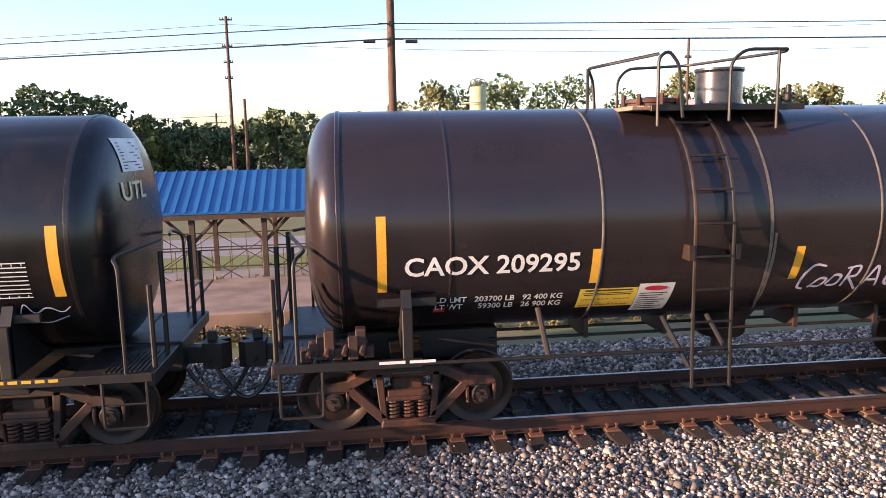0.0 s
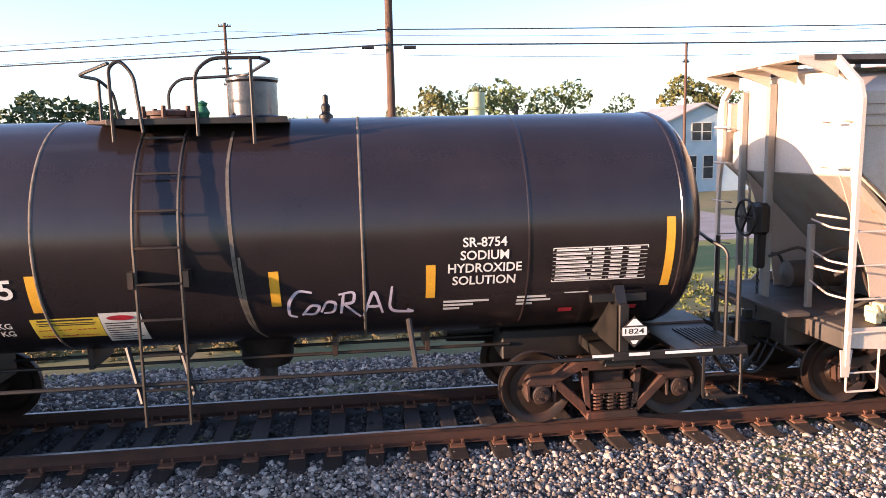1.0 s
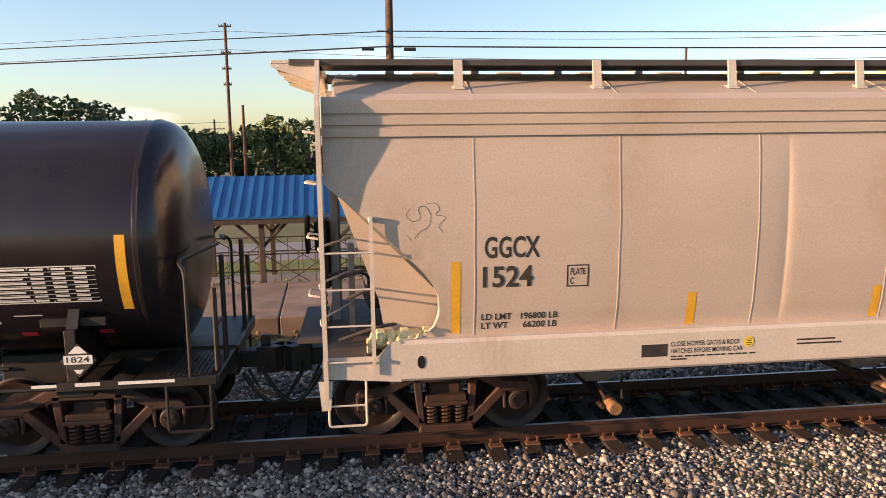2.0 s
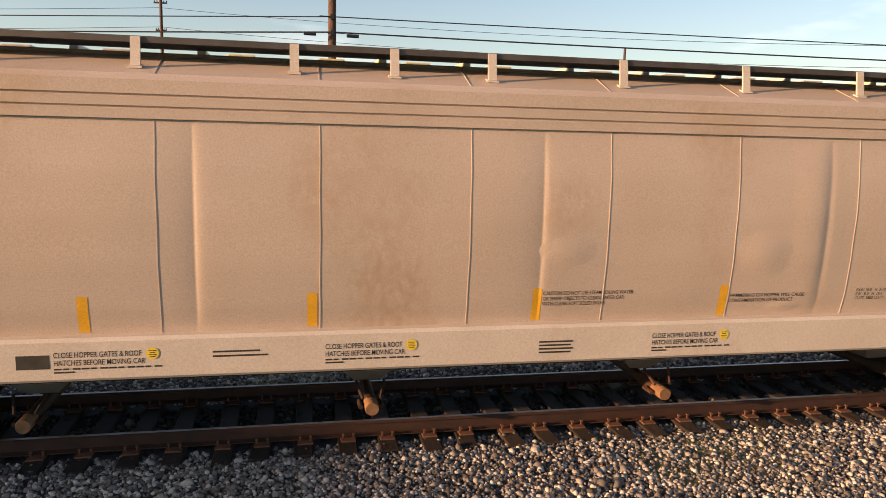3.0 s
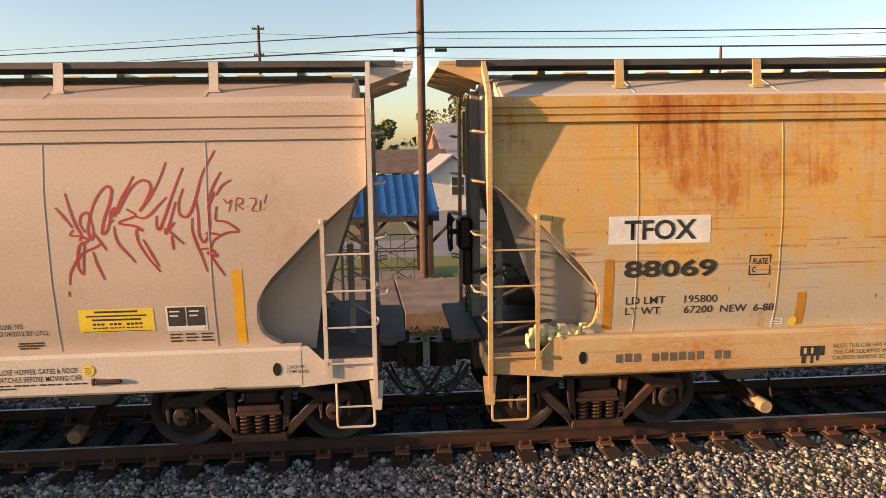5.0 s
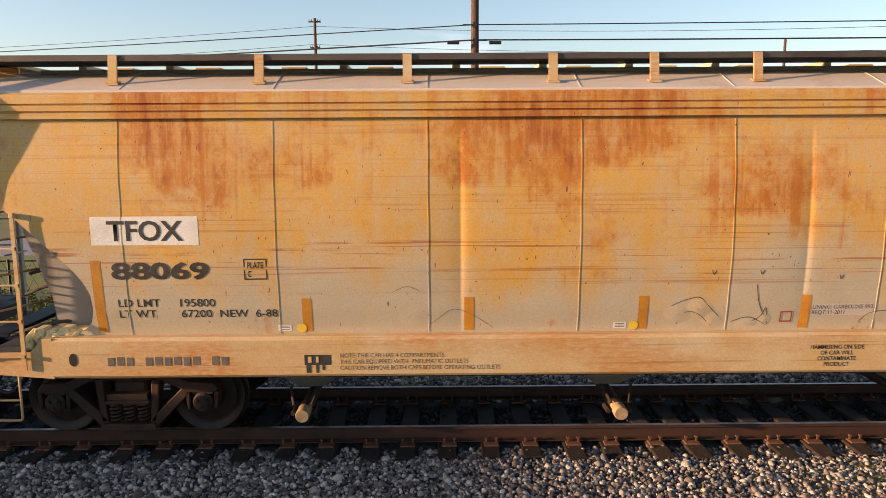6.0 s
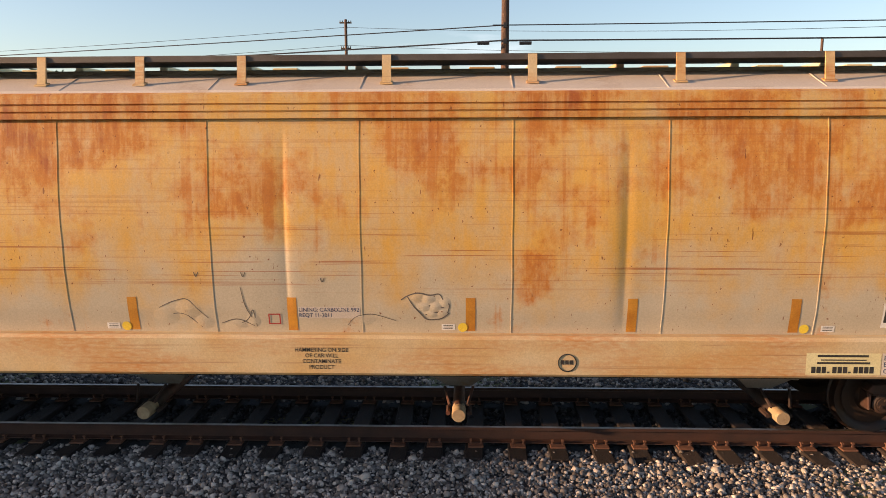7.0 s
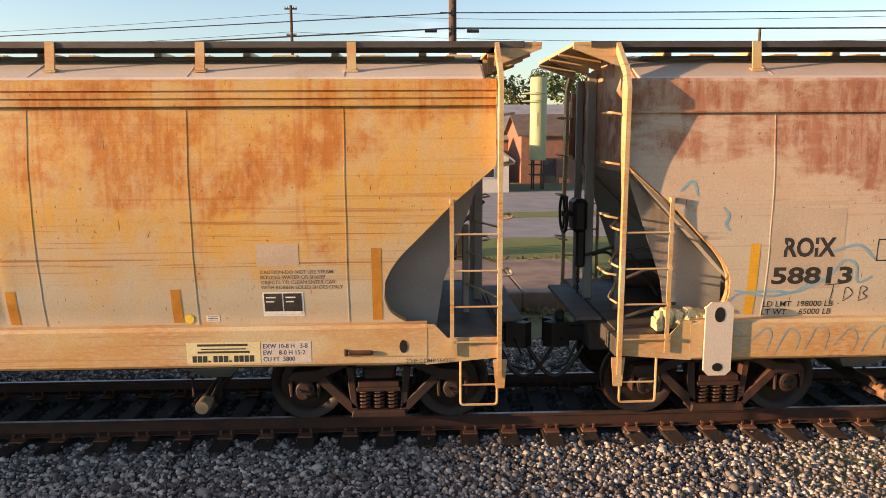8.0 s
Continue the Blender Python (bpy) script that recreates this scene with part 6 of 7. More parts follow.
def profile(y):
    pts = [(-3000, -1.2), (-9, -1.0), (-3.4, -0.62), (-2.0, -0.33), (-0.62, -0.235), (-0.36, -0.28), (2.0, -0.29), (2.2, -0.25), (3.3, -0.30), (5.0, -0.56), (7.2, -0.62), (12.0, -0.8), (14.0, -1.0), (30, -1.0), (3000, -1.0)]
    for (a, u), (b, v) in zip(pts, pts[1:]):
        if y <= b:
            return u + (v - u) * (y - a) / (b - a)
    return -1.0


def ground_z(x, y):
    far = 1.0 if abs(x) < 100 and -60 < y < 150 else 0.0
    return profile(y) + 0.03 * far * noise.noise((x * 0.6, y * 0.6, 0))


spread = [-3000, -1000, -300, -120, -60, -40] + [-30 + 1.5 * k for k in range(54)] + [60, 80, 120, 300, 1000, 3000]
deep = [-3000, -800, -200, -60, -25, -12, -9, -7, -5, -4.2] + [-3.6 + 0.3 * k for k in range(30)] + [5.6 + 0.8 * k for k in range(32)] + [34, 40, 50, 70, 100, 200, 600, 3000]
sheet("ground", spread, deep, ground_z, "earth", "dry grassy ground reaching the horizon", "ground")
bedx = [-60 + 2.0 * k for k in range(61)]
sheet("ballast_bed", bedx, [-3.3 + 0.3 * k for k in range(29)], lambda x, y: profile(y) + 0.006, "bed", "bed under the ballast stones, darkened for the shade in their gaps", "ballast")


def stones(name, x0, x1, y0, y1, count, size, seed, label, material="stone"):
    """Loose angular stones, one mesh."""
    rng = np.random.default_rng(seed)
    t = (1 + 5 ** 0.5) / 2
    iv = np.array([(-1, t, 0), (1, t, 0), (-1, -t, 0), (1, -t, 0), (0, -1, t), (0, 1, t), (0, -1, -t), (0, 1, -t), (t, 0, -1), (t, 0, 1), (-t, 0, -1), (-t, 0, 1)]) / (1 + t * t) ** 0.5
    fi = np.array([(0, 11, 5), (0, 5, 1), (0, 1, 7), (0, 7, 10), (0, 10, 11), (1, 5, 9), (5, 11, 4), (11, 10, 2), (10, 7, 6), (7, 1, 8), (3, 9, 4), (3, 4, 2), (3, 2, 6), (3, 6, 8), (3, 8, 9), (4, 9, 5), (2, 4, 11), (6, 2, 10), (8, 6, 7), (9, 8, 1)])
    px, py = rng.uniform(x0, x1, count), rng.uniform(y0, y1, count)
    keep = np.ones(count, bool)
    for ry in (0.0, 1.505):
        keep &= abs(py - ry) > 0.10
    # thinner over the ties
    near_tie = abs(((px - 0.13) / 0.513 + 0.5) % 1 - 0.5) * 0.513 < 0.125
    on_tie = near_tie & (abs(py - GAUGE_MID) < 1.06)
    keep &= ~(on_tie & (rng.uniform(0, 1, count) < 0.93))
    px, py, on_tie = px[keep], py[keep], on_tie[keep]
    n = len(px)
    sz = size * rng.lognormal(0, 0.32, n)
    pz = np.array([profile(q) for q in py]) + np.where(on_tie, 0.055, rng.uniform(-0.01, 0.022, n))
    shp = iv[None] * (1 + rng.uniform(-0.28, 0.22, (n, 12, 1))) * (sz[:, None] * rng.uniform(0.62, 1.15, (n, 3)))[:, None, :]
    q = rng.normal(size=(n, 4))
    q /= np.linalg.norm(q, axis=1)[:, None]
    w, a, b, c = q.T
    R = np.stack([np.stack([1 - 2 * (b * b + c * c), 2 * (a * b - c * w), 2 * (a * c + b * w)], 1), np.stack([2 * (a * b + c * w), 1 - 2 * (a * a + c * c), 2 * (b * c - a * w)], 1), np.stack([2 * (a * c - b * w), 2 * (b * c + a * w), 1 - 2 * (a * a + b * b)], 1)], 1)
    co = np.einsum("nij,nkj->nki", R, shp) + np.stack([px, py, pz], 1)[:, None]
    fc = (fi[None] + 12 * np.arange(n)[:, None, None]).reshape(-1, 3)
    me = bpy.data.meshes.new(name)
    me.vertices.add(n * 12)
    me.vertices.foreach_set("co", co.ravel())
    me.loops.add(fc.size)
    me.loops.foreach_set("vertex_index", fc.ravel())
    me.polygons.add(len(fc))
    me.polygons.foreach_set("loop_start", np.arange(0, fc.size, 3))
    me.update(calc_edges=True)
    me.materials.append(M[material])
    return tagged(new(name, me), label, "ballast", kind="stuff")


stones("ballast", -6.5, 9.0, -2.7, -0.05, 38000, 0.026, 1, "sunlit pale crushed limestone ballast beside the rail")
stones("ballast", -8.0, 13.0, 0.0, 1.5, 11000, 0.028, 2, "ballast between the rails, darkened in colour for the train's shade", "stone_shaded")
stones("ballast", -9.0, 16.0, 1.5, 5.2, 26000, 0.032, 3, "shaded ballast slope behind the track")

# ---- depot platform, shed and yard behind the track; the street runs at a slight angle to the rails ----
trackside = set(bpy.data.objects)
dock = thing("concrete_platform", "weathered low concrete loading platform with broken edge", "platform", kind="structure")
bm = bmesh.new()
for k in range(5):
    x0 = -5.4 + 2.14 * k
    box(bm, x0 + 0.008, x0 + 2.132, 7.55, 12.0, -0.75, -0.15, 0.03)
part("slab", bm, "concrete", dock)

shed = thing("open_shed", "open timber shed with blue standing-seam metal roof", "shed")
SX0, SX1, SY0, SY1 = -6.2, 2.45, 12.6, 17.4
bm = bmesh.new()
plate(bm, [(SY0, 1.62), (SY0, 1.68), ((SY0 + SY1) / 2, 2.78), (SY1, 1.68), (SY1, 1.62), ((SY0 + SY1) / 2, 2.70)], "x", SX0, SX1)
rf = part("roof", bm, "blue_roof", shed, "blue metal roof")
slope = math.atan2(1.10, (SY1 - SY0) / 2)
for k in range(29):
    x = SX0 + 0.02 + 0.306 * k
    bm = bmesh.new()
    plate(bm, [(SY0, 1.66), (SY0, 1.72), ((SY0 + SY1) / 2, 2.82), ((SY0 + SY1) / 2, 2.76)], "x", x, x + 0.035)
    part("roof_rib", bm, "blue_roof", rf)
bm = bmesh.new()
box(bm, SX0, SX1, SY0 + 0.02, SY0 + 0.07, 1.46, 1.62)
box(bm, SX0, SX1, SY1 - 0.07, SY1 - 0.02, 1.46, 1.62)
part("fascia", bm, "dark_wood", shed)
for k in range(5):
    x = SX0 + 0.25 + (SX1 - SX0 - 0.5) * k / 4
    for y in (SY0 + 0.25, SY1 - 0.25):
        bm = bmesh.new()
        box(bm, x - 0.08, x + 0.08, y - 0.08, y + 0.08, -1.1, 1.5, 0.01)
        part("post", bm, "dark_wood", shed)
        bm = bmesh.new()
        for d in (-1, 1):
            rod(bm, (x, y, 0.75), (x + d * 0.75, y, 1.5), 0.05, 6)
        part("knee_brace", bm, "dark_wood", shed)
    bm = bmesh.new()
    rod(bm, (x, SY0 + 0.25, 1.48), (x, SY1 - 0.25, 1.48), 0.06, 6)
    rod(bm, (x, SY0 + 0.25, 1.48), (x, (SY0 + SY1) / 2, 2.60), 0.05, 6)
    rod(bm, (x, SY1 - 0.25, 1.48), (x, (SY0 + SY1) / 2, 2.60), 0.05, 6)
    part("truss", bm, "dark_wood", shed)
for y in (SY0 + 0.25, SY1 - 0.25):
    for k in range(4):
        x0 = SX0 + 0.25 + (SX1 - SX0 - 0.5) * k / 4
        x1 = x0 + (SX1 - SX0 - 0.5) / 4
        bm = bmesh.new()
        for z in (0.05, 0.55):
            rod(bm, (x0, y, z), (x1, y, z), 0.022, 6)
        rod(bm, (x0, y, -0.75), (x1, y, 0.55), 0.016, 5), rod(bm, (x0, y, 0.55), (x1, y, -0.75), 0.016, 5)
        for q in range(1, 4):
            rod(bm, (x0 + (x1 - x0) * q / 4, y, -0.9), (x0 + (x1 - x0) * q / 4, y, 0.55), 0.014, 5)
        part("braced_rail", bm, "dark_wood", shed)
bm = bmesh.new()
box(bm, SX0 + 0.05, SX1 - 0.05, SY0 + 0.1, SY1 - 0.1, -1.15, -0.78, 0.02)
part("floor_slab", bm, "asphalt", shed, "grey concrete floor")


def flat(name, x0, x1, y0, y1, z, material, label, category):
    bm = bmesh.new()
    box(bm, x0, x1, y0, y1, z - 0.2, z)
    return tagged(part(name, bm, material, None), label, category, kind="structure")


flat("road", -150, 200, 21.8, 27.6, -0.955, "asphalt", "pale sunlit asphalt street", "road")
flat("lawn", -150, 200, 13.0, 21.6, -0.965, "lawn", "mown green lawn strip beside the street", "lawn")
flat("driveway", 3.0, 24.0, 27.6, 46.0, -0.960, "asphalt", "pale concrete yard before the brick works", "driveway")
flat("verge", 6.5, 13.0, 29.0, 31.5, -0.935, "lawn", "grass island by the street", "lawn")

# ---- poles and wires ----
def utility_pole(x, y, z0, z1, r, label, arms=(), material="pole"):
    p = thing("utility_pole", label, "utility pole", pose(x, y, 0))
    bm = bmesh.new()
    rod(bm, (0, 0, z0), (0.02, 0, z1), r, 12, r * 0.75)
    part("pole", bm, material, p, smooth=True)
    for z, w in arms:
        bm = bmesh.new()
        box(bm, -w, w, -0.06, 0.06, z - 0.06, z + 0.06)
        for d in (-0.9, -0.5, 0.5, 0.9):
            rod(bm, (d * w, 0, z + 0.06), (d * w, 0, z + 0.2), 0.04, 6)
        part("crossarm", bm, "dark_wood", p)
    return p


main = utility_pole(1.97, 12.55, -1.2, 10.5, 0.135, "weathered brown timber utility pole")
for d, z in ((-0.62, 6.40), (0.58, 6.40)):
    bm = bmesh.new()
    rod(bm, (d - 0.17, -0.16, z), (d + 0.17, -0.16, z), 0.05, 10)
    part("cable_splice", bm, "wire", main)
for z in (6.9, 6.46):
    bm = bmesh.new()
    rod(bm, (-0.35, -0.15, z), (0.35, -0.15, z), 0.014, 6)
    box(bm, -0.05, 0.05, -0.17, -0.10, z - 0.07, z + 0.07)
    part("wire_clamp", bm, "wire", main)
utility_pole(-8.3, 60, -1.2, 14.9, 0.17, "tall distant timber power pole", [(14.6, 0.55), (12.3, 0.45), (10.9, 0.4), (9.5, 0.35)])
utility_pole(-7.1, 60, -1.2, 7.7, 0.16, "short cut-off timber pole", material="pole")
utility_pole(-13.6, 88, -1.2, 7.6, 0.16, "distant pole with crossarm", [(6.4, 1.3)])
utility_pole(30.6, 50, -1.2, 11.8, 0.14, "distant service pole with transformer", [(10.2, 0.3)])


def wire(a, b, sag, r, label):
    a, b = Vector(a), Vector(b)
    bm = bmesh.new()
    tube(bm, [a.lerp(b, k / 24) - Vector((0, 0, sag * 4 * (k / 24) * (1 - k / 24))) for k in range(25)], r, 5)
    return tagged(part("overhead_wire", bm, "wire", None), label, "wire", "overhead wires")


for z, sag, r in ((6.9, 0.12, 0.016), (6.48, 0.16, 0.022)):
    wire((-44, 27.5, z), (1.97, 12.42, z), sag, r, "black overhead cable strung along the street")
    wire((1.97, 12.42, z), (46, 7.0, z), sag, r, "black overhead cable strung along the street")
for z, x1 in ((14.2, -120), (12.6, -120)):
    wire((-8.3, 60, z), (x1, 75, z - 1.5), 1.2, 0.02, "thin distant power line")
    wire((-8.3, 60, z), (60, 30, z - 3.0), 1.0, 0.018, "thin distant power line")
for z in (4.2, 5.6):
    wire((-60, 40, z), (-8.3, 60, z + 0.6), 0.5, 0.02, "thin distant service line")


# ---- buildings across the street ----
def gable(name, x0, x1, y0, y1, z0, ze, zr, wall, roof, label, category, along="x", over=0.4, windows=(), doors=()):
    b = thing(name, label, category)
    bm = bmesh.new()
    ym, xm = (y0 + y1) / 2, (x0 + x1) / 2
    if along == "x":
        plate(bm, [(y0, z0), (y1, z0), (y1, ze), (ym, zr - 0.1), (y0, ze)], "x", x0, x1)
    else:
        plate(bm, [(x0, z0), (x1, z0), (x1, ze), (xm, zr - 0.1), (x0, ze)], "y", y0, y1)
    part("wall", bm, wall, b)
    bm = bmesh.new()
    k = (zr - ze) / ((y1 - y0) / 2 if along == "x" else (x1 - x0) / 2) * over
    if along == "x":
        plate(bm, [(y0 - over, ze - k), (ym, zr), (y1 + over, ze - k), (y1 + over, ze - k + 0.14), (ym, zr + 0.14), (y0 - over, ze - k + 0.14)], "x", x0 - over, x1 + over)
    else:
        plate(bm, [(x0 - over, ze - k), (xm, zr), (x1 + over, ze - k), (x1 + over, ze - k + 0.14), (xm, zr + 0.14), (x0 - over, ze - k + 0.14)], "y", y0 - over, y1 + over)
    part("roof", bm, roof, b)
    for wx, wz, ww, wh in windows:
        bm = bmesh.new()
        box(bm, wx - ww / 2 - 0.08, wx + ww / 2 + 0.08, y0 - 0.05, y0 + 0.02, wz - 0.08, wz + wh + 0.08)
        w = part("window", bm, "siding", b)
        bm = bmesh.new()
        box(bm, wx - ww / 2, wx + ww / 2, y0 - 0.06, y0 - 0.052, wz, wz + wh / 2 - 0.03)
        box(bm, wx - ww / 2, wx + ww / 2, y0 - 0.06, y0 - 0.052, wz + wh / 2 + 0.03, wz + wh)
        part("pane", bm, "window", w)
    for dx, dw, dh in doors:
        bm = bmesh.new()
        box(bm, dx - dw / 2, dx + dw / 2, y0 - 0.05, y0 + 0.02, z0, z0 + dh)
        part("door", bm, "window", b)
    return b


gable("brick_works", 9.0, 60.0, 62.0, 84.0, -1.0, 2.9, 6.4, "brick", "grey_roof", "low red brick works with grey metal roof", "building", windows=[(18, 0.4, 1.4, 1.6), (24, 0.4, 1.4, 1.6), (30, 0.4, 1.4, 1.6)])
gable("brick_annex", 12.0, 17.0, 55.0, 62.5, -1.0, 3.3, 5.0, "brick", "shingle", "red brick annex with brown shingle roof", "building", doors=[(14.6, 1.1, 2.2)])
gable("white_shed_house", 5.2, 9.2, 45.0, 53.0, -1.0, 1.6, 3.1, "siding", "grey_roof", "small white house with striped awning", "house", along="y", windows=[(7.6, 0.2, 0.9, 1.3)])
gable("white_cottage", 2.0, 8.0, 55.0, 62.0, -1.0, 1.8, 3.5, "siding", "shingle", "white cottage with dark roof beyond the shed", "house", windows=[(3.6, 0.2, 0.9, 1.4), (6.2, 0.2, 0.9, 1.4)])
gable("pale_blue_house", 28.5, 38.5, 52.0, 62.0, -1.0, 4.6, 6.8, "blue_wall", "grey_roof", "two-storey pale blue house with dark windows", "house", along="y", windows=[(32.4, 0.2, 0.9, 2.0), (34.0, 0.2, 0.9, 2.0), (32.8, 3.6, 0.8, 1.5), (33.8, 3.6, 0.8, 1.5)])
gable("white_house", -27.0, -20.5, 43.0, 51.0, -1.0, 2.0, 3.6, "siding", "shingle", "white house with porch at the corner", "house", windows=[(-22.0, 0.2, 0.9, 1.4)])
tw = thing("green_tower", "pale green cylindrical steel dust tower with ladder cage", "tower", pose(12.1, 48.5, 0))
bm = bmesh.new()
lathe(bm, [(0.62, 1.3), (0.66, 1.4), (0.66, 7.65), (0.60, 7.75), (0.0001, 7.8)], 24, (0, 0, 0), "z")
part("shell", bm, "tower", tw, smooth=True)
bm = bmesh.new()
for a in range(4):
    c, s = math.cos(a * math.pi / 2 + 0.78), math.sin(a * math.pi / 2 + 0.78)
    rod(bm, (0.55 * c, 0.55 * s, -1.0), (0.55 * c, 0.55 * s, 1.35), 0.07, 6)
for z in (0.1, 0.9):
    box(bm, -0.6, 0.6, -0.6, 0.6, z, z + 0.08)
part("stand", bm, "black", tw)
bm = bmesh.new()
for z in (5.9, 6.5):
    tube(bm, [(0.95 * math.cos(a) - 0.35, 0.95 * math.sin(a), z) for a in [k * math.tau / 20 for k in range(21)]], 0.04, 5)
box(bm, -0.25, 0.05, -0.70, -0.64, 4.0, 5.0)
part("ladder_cage", bm, "tower", tw)
bm = bmesh.new()
for d in (-0.36, 0.36):
    tube(bm, [(d + 0.26 * math.cos(a), 0, 8.07 + 0.26 * math.sin(a)) for a in [k * math.tau / 16 for k in range(17)]], 0.03, 5)
tube(bm, [(-0.36, 0, 8.07), (-0.1, 0, 8.45), (0.2, 0, 8.4), (0.36, 0, 8.07), (0.0, 0, 8.1), (-0.1, 0, 8.45)], 0.035, 5)
part("motorcycle_ornament", bm, "black", tw)
sg = thing("stop_sign", "small round sign on a post seen from behind", "road sign", pose(-13.2, 36.5, 0))
bm = bmesh.new()
rod(bm, (0, 0, -1.1), (0, 0, 1.5), 0.04, 6)
part("post", bm, "walk", sg)
bm = bmesh.new()
rod(bm, (0, 0.03, 1.25), (0, 0.06, 1.25), 0.36, 8)
part("panel", bm, "walk", sg)
fence = thing("chain_fence", "dark low wire fence beyond the grass", "fence")
for k in range(10):
    bm = bmesh.new()
    rod(bm, (-26 + 2.0 * k, 13.2, -1.0), (-26 + 2.0 * k, 13.2, 0.2), 0.04, 6)
    part("post", bm, "black", fence)
bm = bmesh.new()
for k in range(60):
    rod(bm, (-26 + 0.3 * k, 13.2, -0.95), (-26 + 0.3 * k + 0.6, 13.2, 0.15), 0.007, 4)
    rod(bm, (-26 + 0.3 * k, 13.2, 0.15), (-26 + 0.3 * k + 0.6, 13.2, -0.95), 0.007, 4)
rod(bm, (-26, 13.2, 0.15), (-7, 13.2, 0.15), 0.025, 5), rod(bm, (-26, 13.2, -0.95), (-7, 13.2, -0.95), 0.025, 5)
part("wire_mesh", bm, "black", fence)


# ---- trees ----
def leaves(name, centres, per, size, material, parent, seed):
    """Many small leaf clumps round the given (x, y, z, radius) blobs."""
    rng = np.random.default_rng(seed)
    C = []
    for x, y, z, r in centres:
        d = rng.normal(size=(per, 3))
        d /= np.linalg.norm(d, axis=1)[:, None]
        rad = r * rng.uniform(0.55, 1.08, (per, 1)) ** 0.6
        C.append(np.array([x, y, z]) + d * rad * np.array([1, 1, 0.8]))
    C = np.concatenate(C)
    n = len(C)
    s = size * rng.uniform(0.5, 1.4, (n, 1, 1))
    q = rng.normal(size=(n, 4, 3)) * 0.25 + np.array([[-1, 0, 0], [0, -0.6, 0.1], [1, 0, 0], [0, 0.6, 0.1]])
    ax = rng.normal(size=(n, 3, 3))
    u = np.linalg.qr(ax)[0]
    co = np.einsum("nij,nkj->nki", u, q * s) + C[:, None]
    me = bpy.data.meshes.new(name)
    me.from_pydata(co.reshape(-1, 3).tolist(), [], (np.arange(n * 4).reshape(-1, 4)).tolist())
    me.materials.append(M[material])
    o = new(name, me)
    o.parent = parent
    return o


def tree(x, y, h, w, material, seed, label, bare=0.25, leaf=0.30, z0=-1.0):
    t = thing("tree", label, "tree", pose(x, y, z0), "trees beyond the street")
    rng = random.Random(seed)
    bm = bmesh.new()
    rod(bm, (0, 0, 0), (0.1, 0, h * 0.7), 0.03 * h, 8, 0.01 * h)
    blobs = []
    for k in range(13):
        a, f = rng.uniform(0, math.tau), rng.uniform(bare, 0.92)
        rr = w * 0.5 * math.sin(math.pi * (0.12 + 0.8 * (f - bare) / (1 - bare))) * rng.uniform(0.45, 1.0)
        p = (rr * math.cos(a), rr * math.sin(a), h * f)
        rod(bm, (0, 0, h * f * 0.72), p, 0.009 * h, 5, 0.003 * h)
        blobs.append((*p, w * rng.uniform(0.15, 0.25)))
    part("trunk", bm, "bark", t)
    leaves("crown", blobs, 110, leaf, material, t, seed)
    return t


k = 0
for x, y, h, w, m in ((-27, 62, 10.5, 9, "leaf_dark"), (-22, 66, 9.5, 8, "leaf_dark"), (-33, 60, 11, 10, "leaf_dark"), (-17.5, 64, 8.2, 4.5, "leaf"), (-40, 62, 10, 10, "leaf_dark"), (-12.5, 66, 7.0, 6, "leaf_dark"), (-15, 70, 7.0, 7, "leaf_dark"),
                      (-5, 68, 8.0, 5.5, "leaf"), (-1.5, 66, 8.2, 6.5, "leaf_dark"), (2.5, 72, 8.0, 6, "leaf"), (-9, 72, 6.8, 6, "leaf_dark"), (13.5, 92, 13, 9, "gold_leaf"), (20, 94, 14, 10, "leaf"), (27, 92, 14.5, 11, "leaf"),
                      (35, 96, 13, 10, "leaf"), (44, 92, 12, 9, "leaf"), (52, 90, 13.5, 8, "gold_leaf"), (57, 92, 14.5, 8, "gold_leaf"), (64, 94, 12, 8, "leaf"), (70, 92, 15.5, 6.5, "gold_leaf"), (76, 93, 14, 5, "gold_leaf"), (72, 94, 11, 8, "leaf_dark"), (82, 92, 11, 9, "leaf"), (-50, 66, 11, 11, "leaf_dark"), (-62, 68, 12, 12, "leaf_dark")):
    k += 1
    tree(x, y, h, w, m, k, {"leaf": "broad green tree beyond the street", "leaf_dark": "dense dark green tree beyond the street", "gold_leaf": "tree with yellowing sunlit leaves"}[m])
wood = thing("woodland", "distant dark wooded ridge", "woodland", kind="stuff")
rng_w = random.Random(9)
leaves("canopy", [(-160 + 4.0 * i + rng_w.uniform(-2, 2), 112 + rng_w.uniform(-4, 14), rng_w.uniform(0.0, 4.5), rng_w.uniform(3.0, 5.0)) for i in range(90)], 90, 0.7, "leaf_dark", wood, 77)
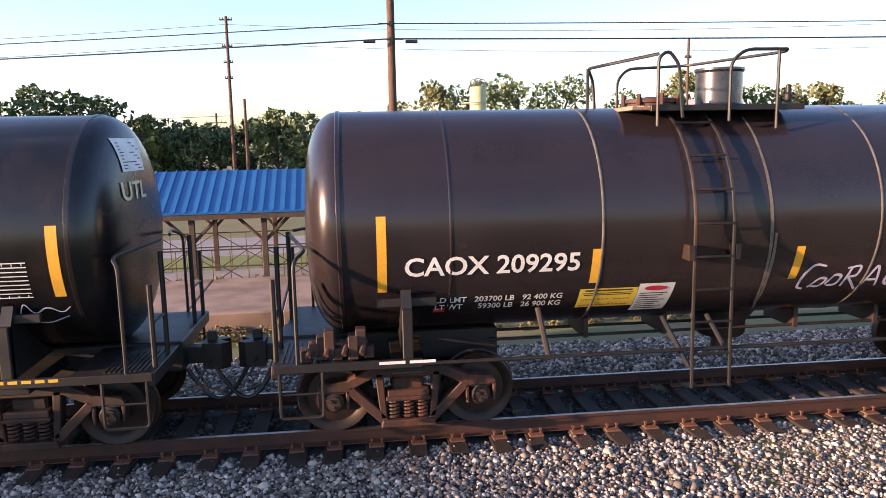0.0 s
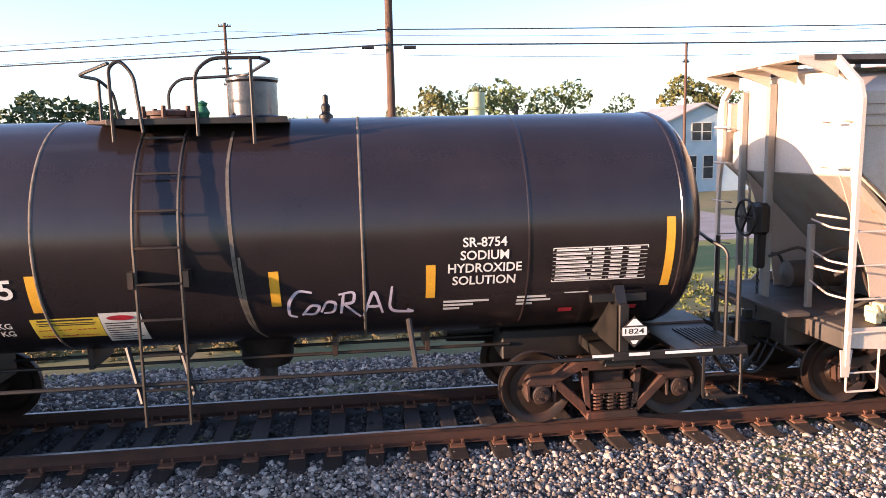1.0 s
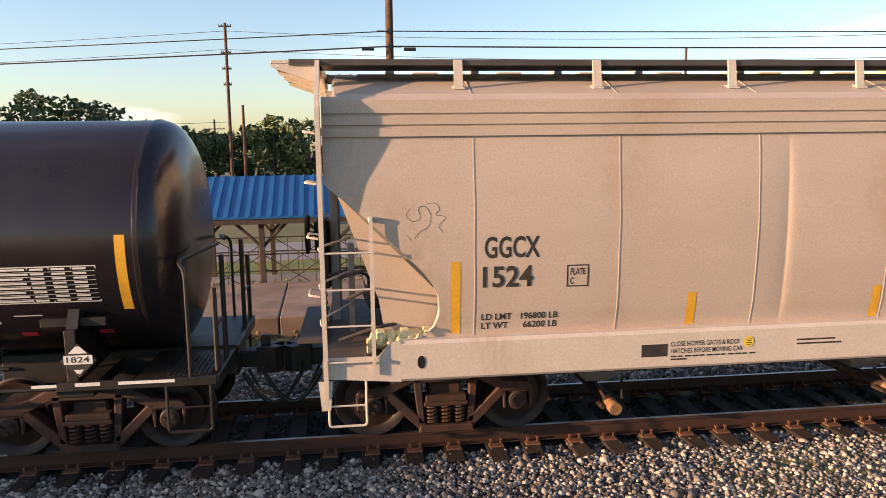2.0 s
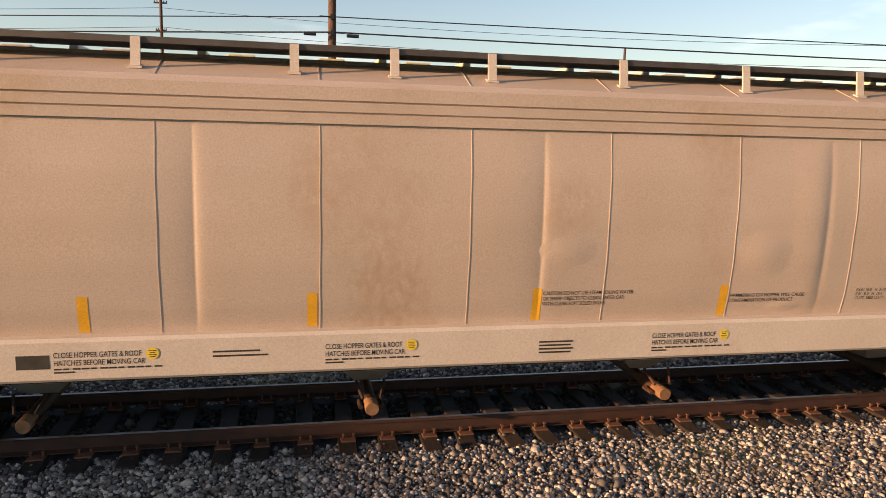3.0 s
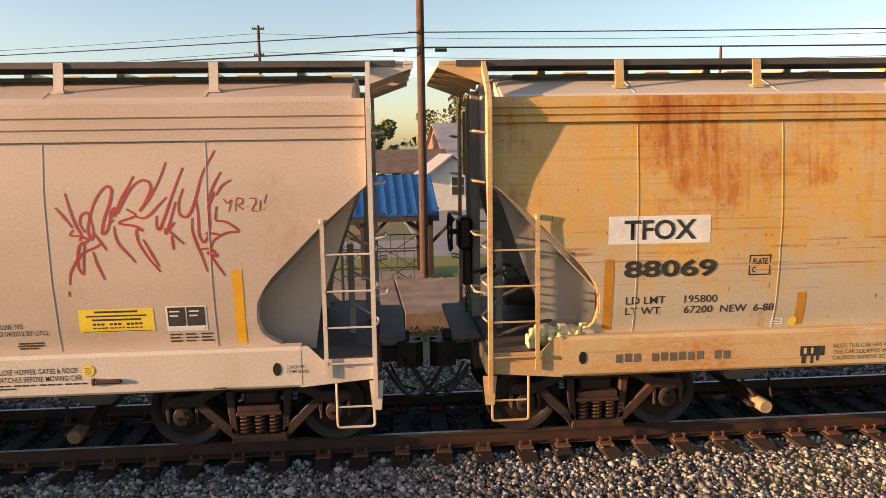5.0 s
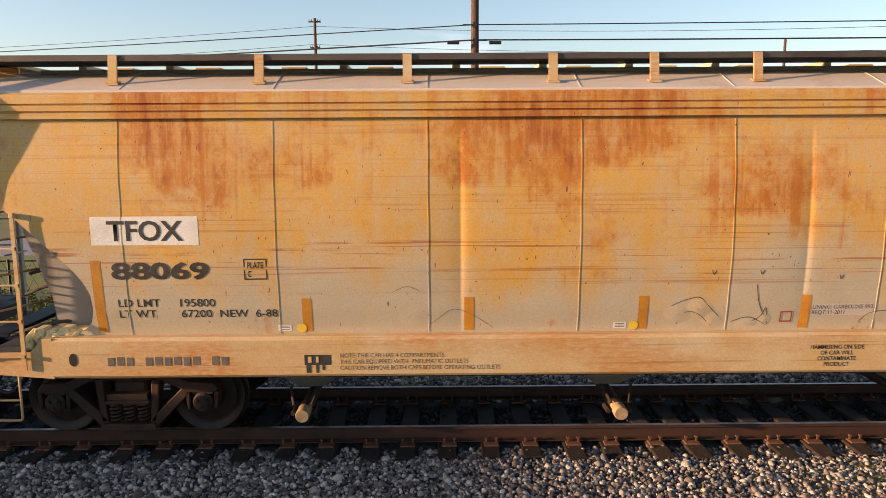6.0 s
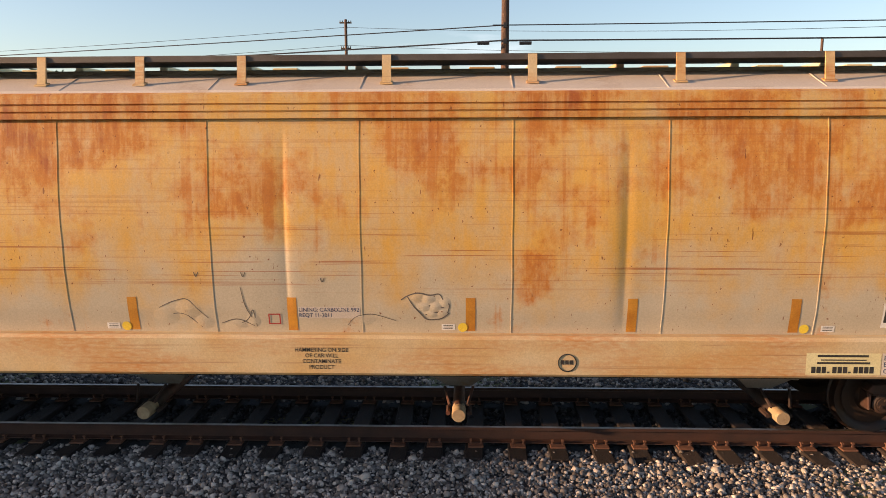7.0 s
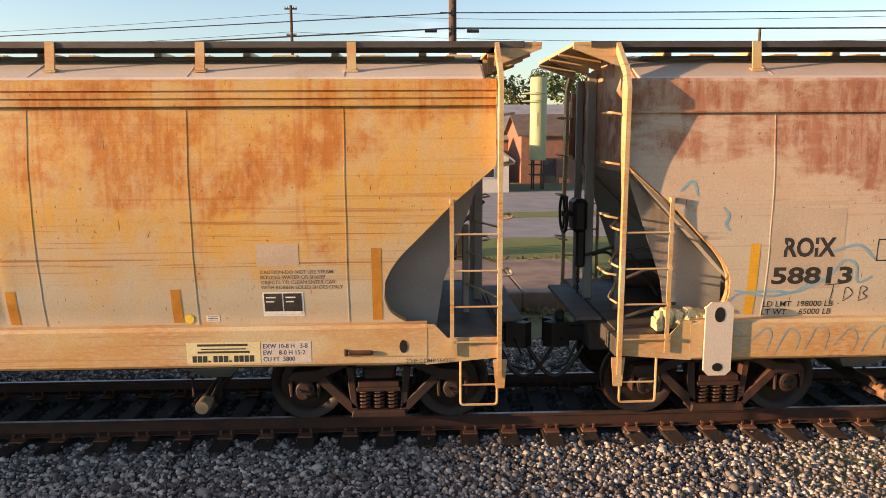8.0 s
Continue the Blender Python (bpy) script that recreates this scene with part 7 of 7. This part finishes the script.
# weeds along the platform's foot and yard edge
rngp = np.random.default_rng(4)
weeds = thing("weeds", "dry yellow-green weeds along the platform", "weeds", kind="stuff")
leaves("blades", [(float(rngp.uniform(-9, 9)), float(rngp.uniform(6.3, 7.4)), -0.60 + float(rngp.uniform(0, 0.12)), 0.14) for _ in range(170)], 26, 0.045, "weed", weeds, 12)
leaves("blades", [(float(rngp.uniform(-14, -5.6)), float(rngp.uniform(7.0, 12.5)), -0.68, 0.16) for _ in range(260)], 20, 0.055, "lawn", weeds, 13)
leaves("blades", [(float(rngp.uniform(5.5, 16)), float(rngp.uniform(7.0, 12.5)), -0.68, 0.16) for _ in range(260)], 20, 0.055, "lawn", weeds, 14)
leaves("blades", [(float(rngp.uniform(-5, 5.4)), float(rngp.uniform(11.8, 12.3)), -0.17, 0.08) for _ in range(60)], 14, 0.035, "weed", weeds, 15)

YARD = Matrix.Translation((0, -8.8, 0)) @ Matrix.Rotation(radians(2.42), 4, "Z") @ Matrix.Translation((0, 8.8, 0))
for ob in set(bpy.data.objects) - trackside:
    if ob.parent is None:
        ob.matrix_basis = YARD @ ob.matrix_basis

# ---- behind the camera: a long low freight house that shades the trackside ----
gable("freight_house", -44.0, -32.0, -34.0, -4.0, -1.0, 4.75, 6.35, "brick", "grey_roof", "long low brick freight house beside the track", "building", along="y")

# ---- motion ----
# metres rolled at each half second
ROLLED = (0, 3.17, 6.33, 9.49, 12.57, 15.63, 18.68, 21.81, 24.92, 27.95, 31.04, 34.2, 37.38, 40.52, 43.55, 46.72, 49.93)


def motions():
    for car, x0 in ((tank, X_TANK), (old_tank, X_OLD), (grey, X_GREY), (rusty, X_RUST), (pink, X_PINK)):
        walk(car, [(0.5 * k, pose(x0 - q, GAUGE_MID, 0)) for k, q in enumerate(ROLLED)])
    halves = [0.5 * k for k in range(17)]
    for ax, x in WHEELSETS:
        walk(ax, [(0.1 * k, pose(x, 0, WHEEL_R, 0, -math.degrees(float(np.interp(0.1 * k, halves, ROLLED)) / WHEEL_R), 0)) for k in range(81)])


motions()
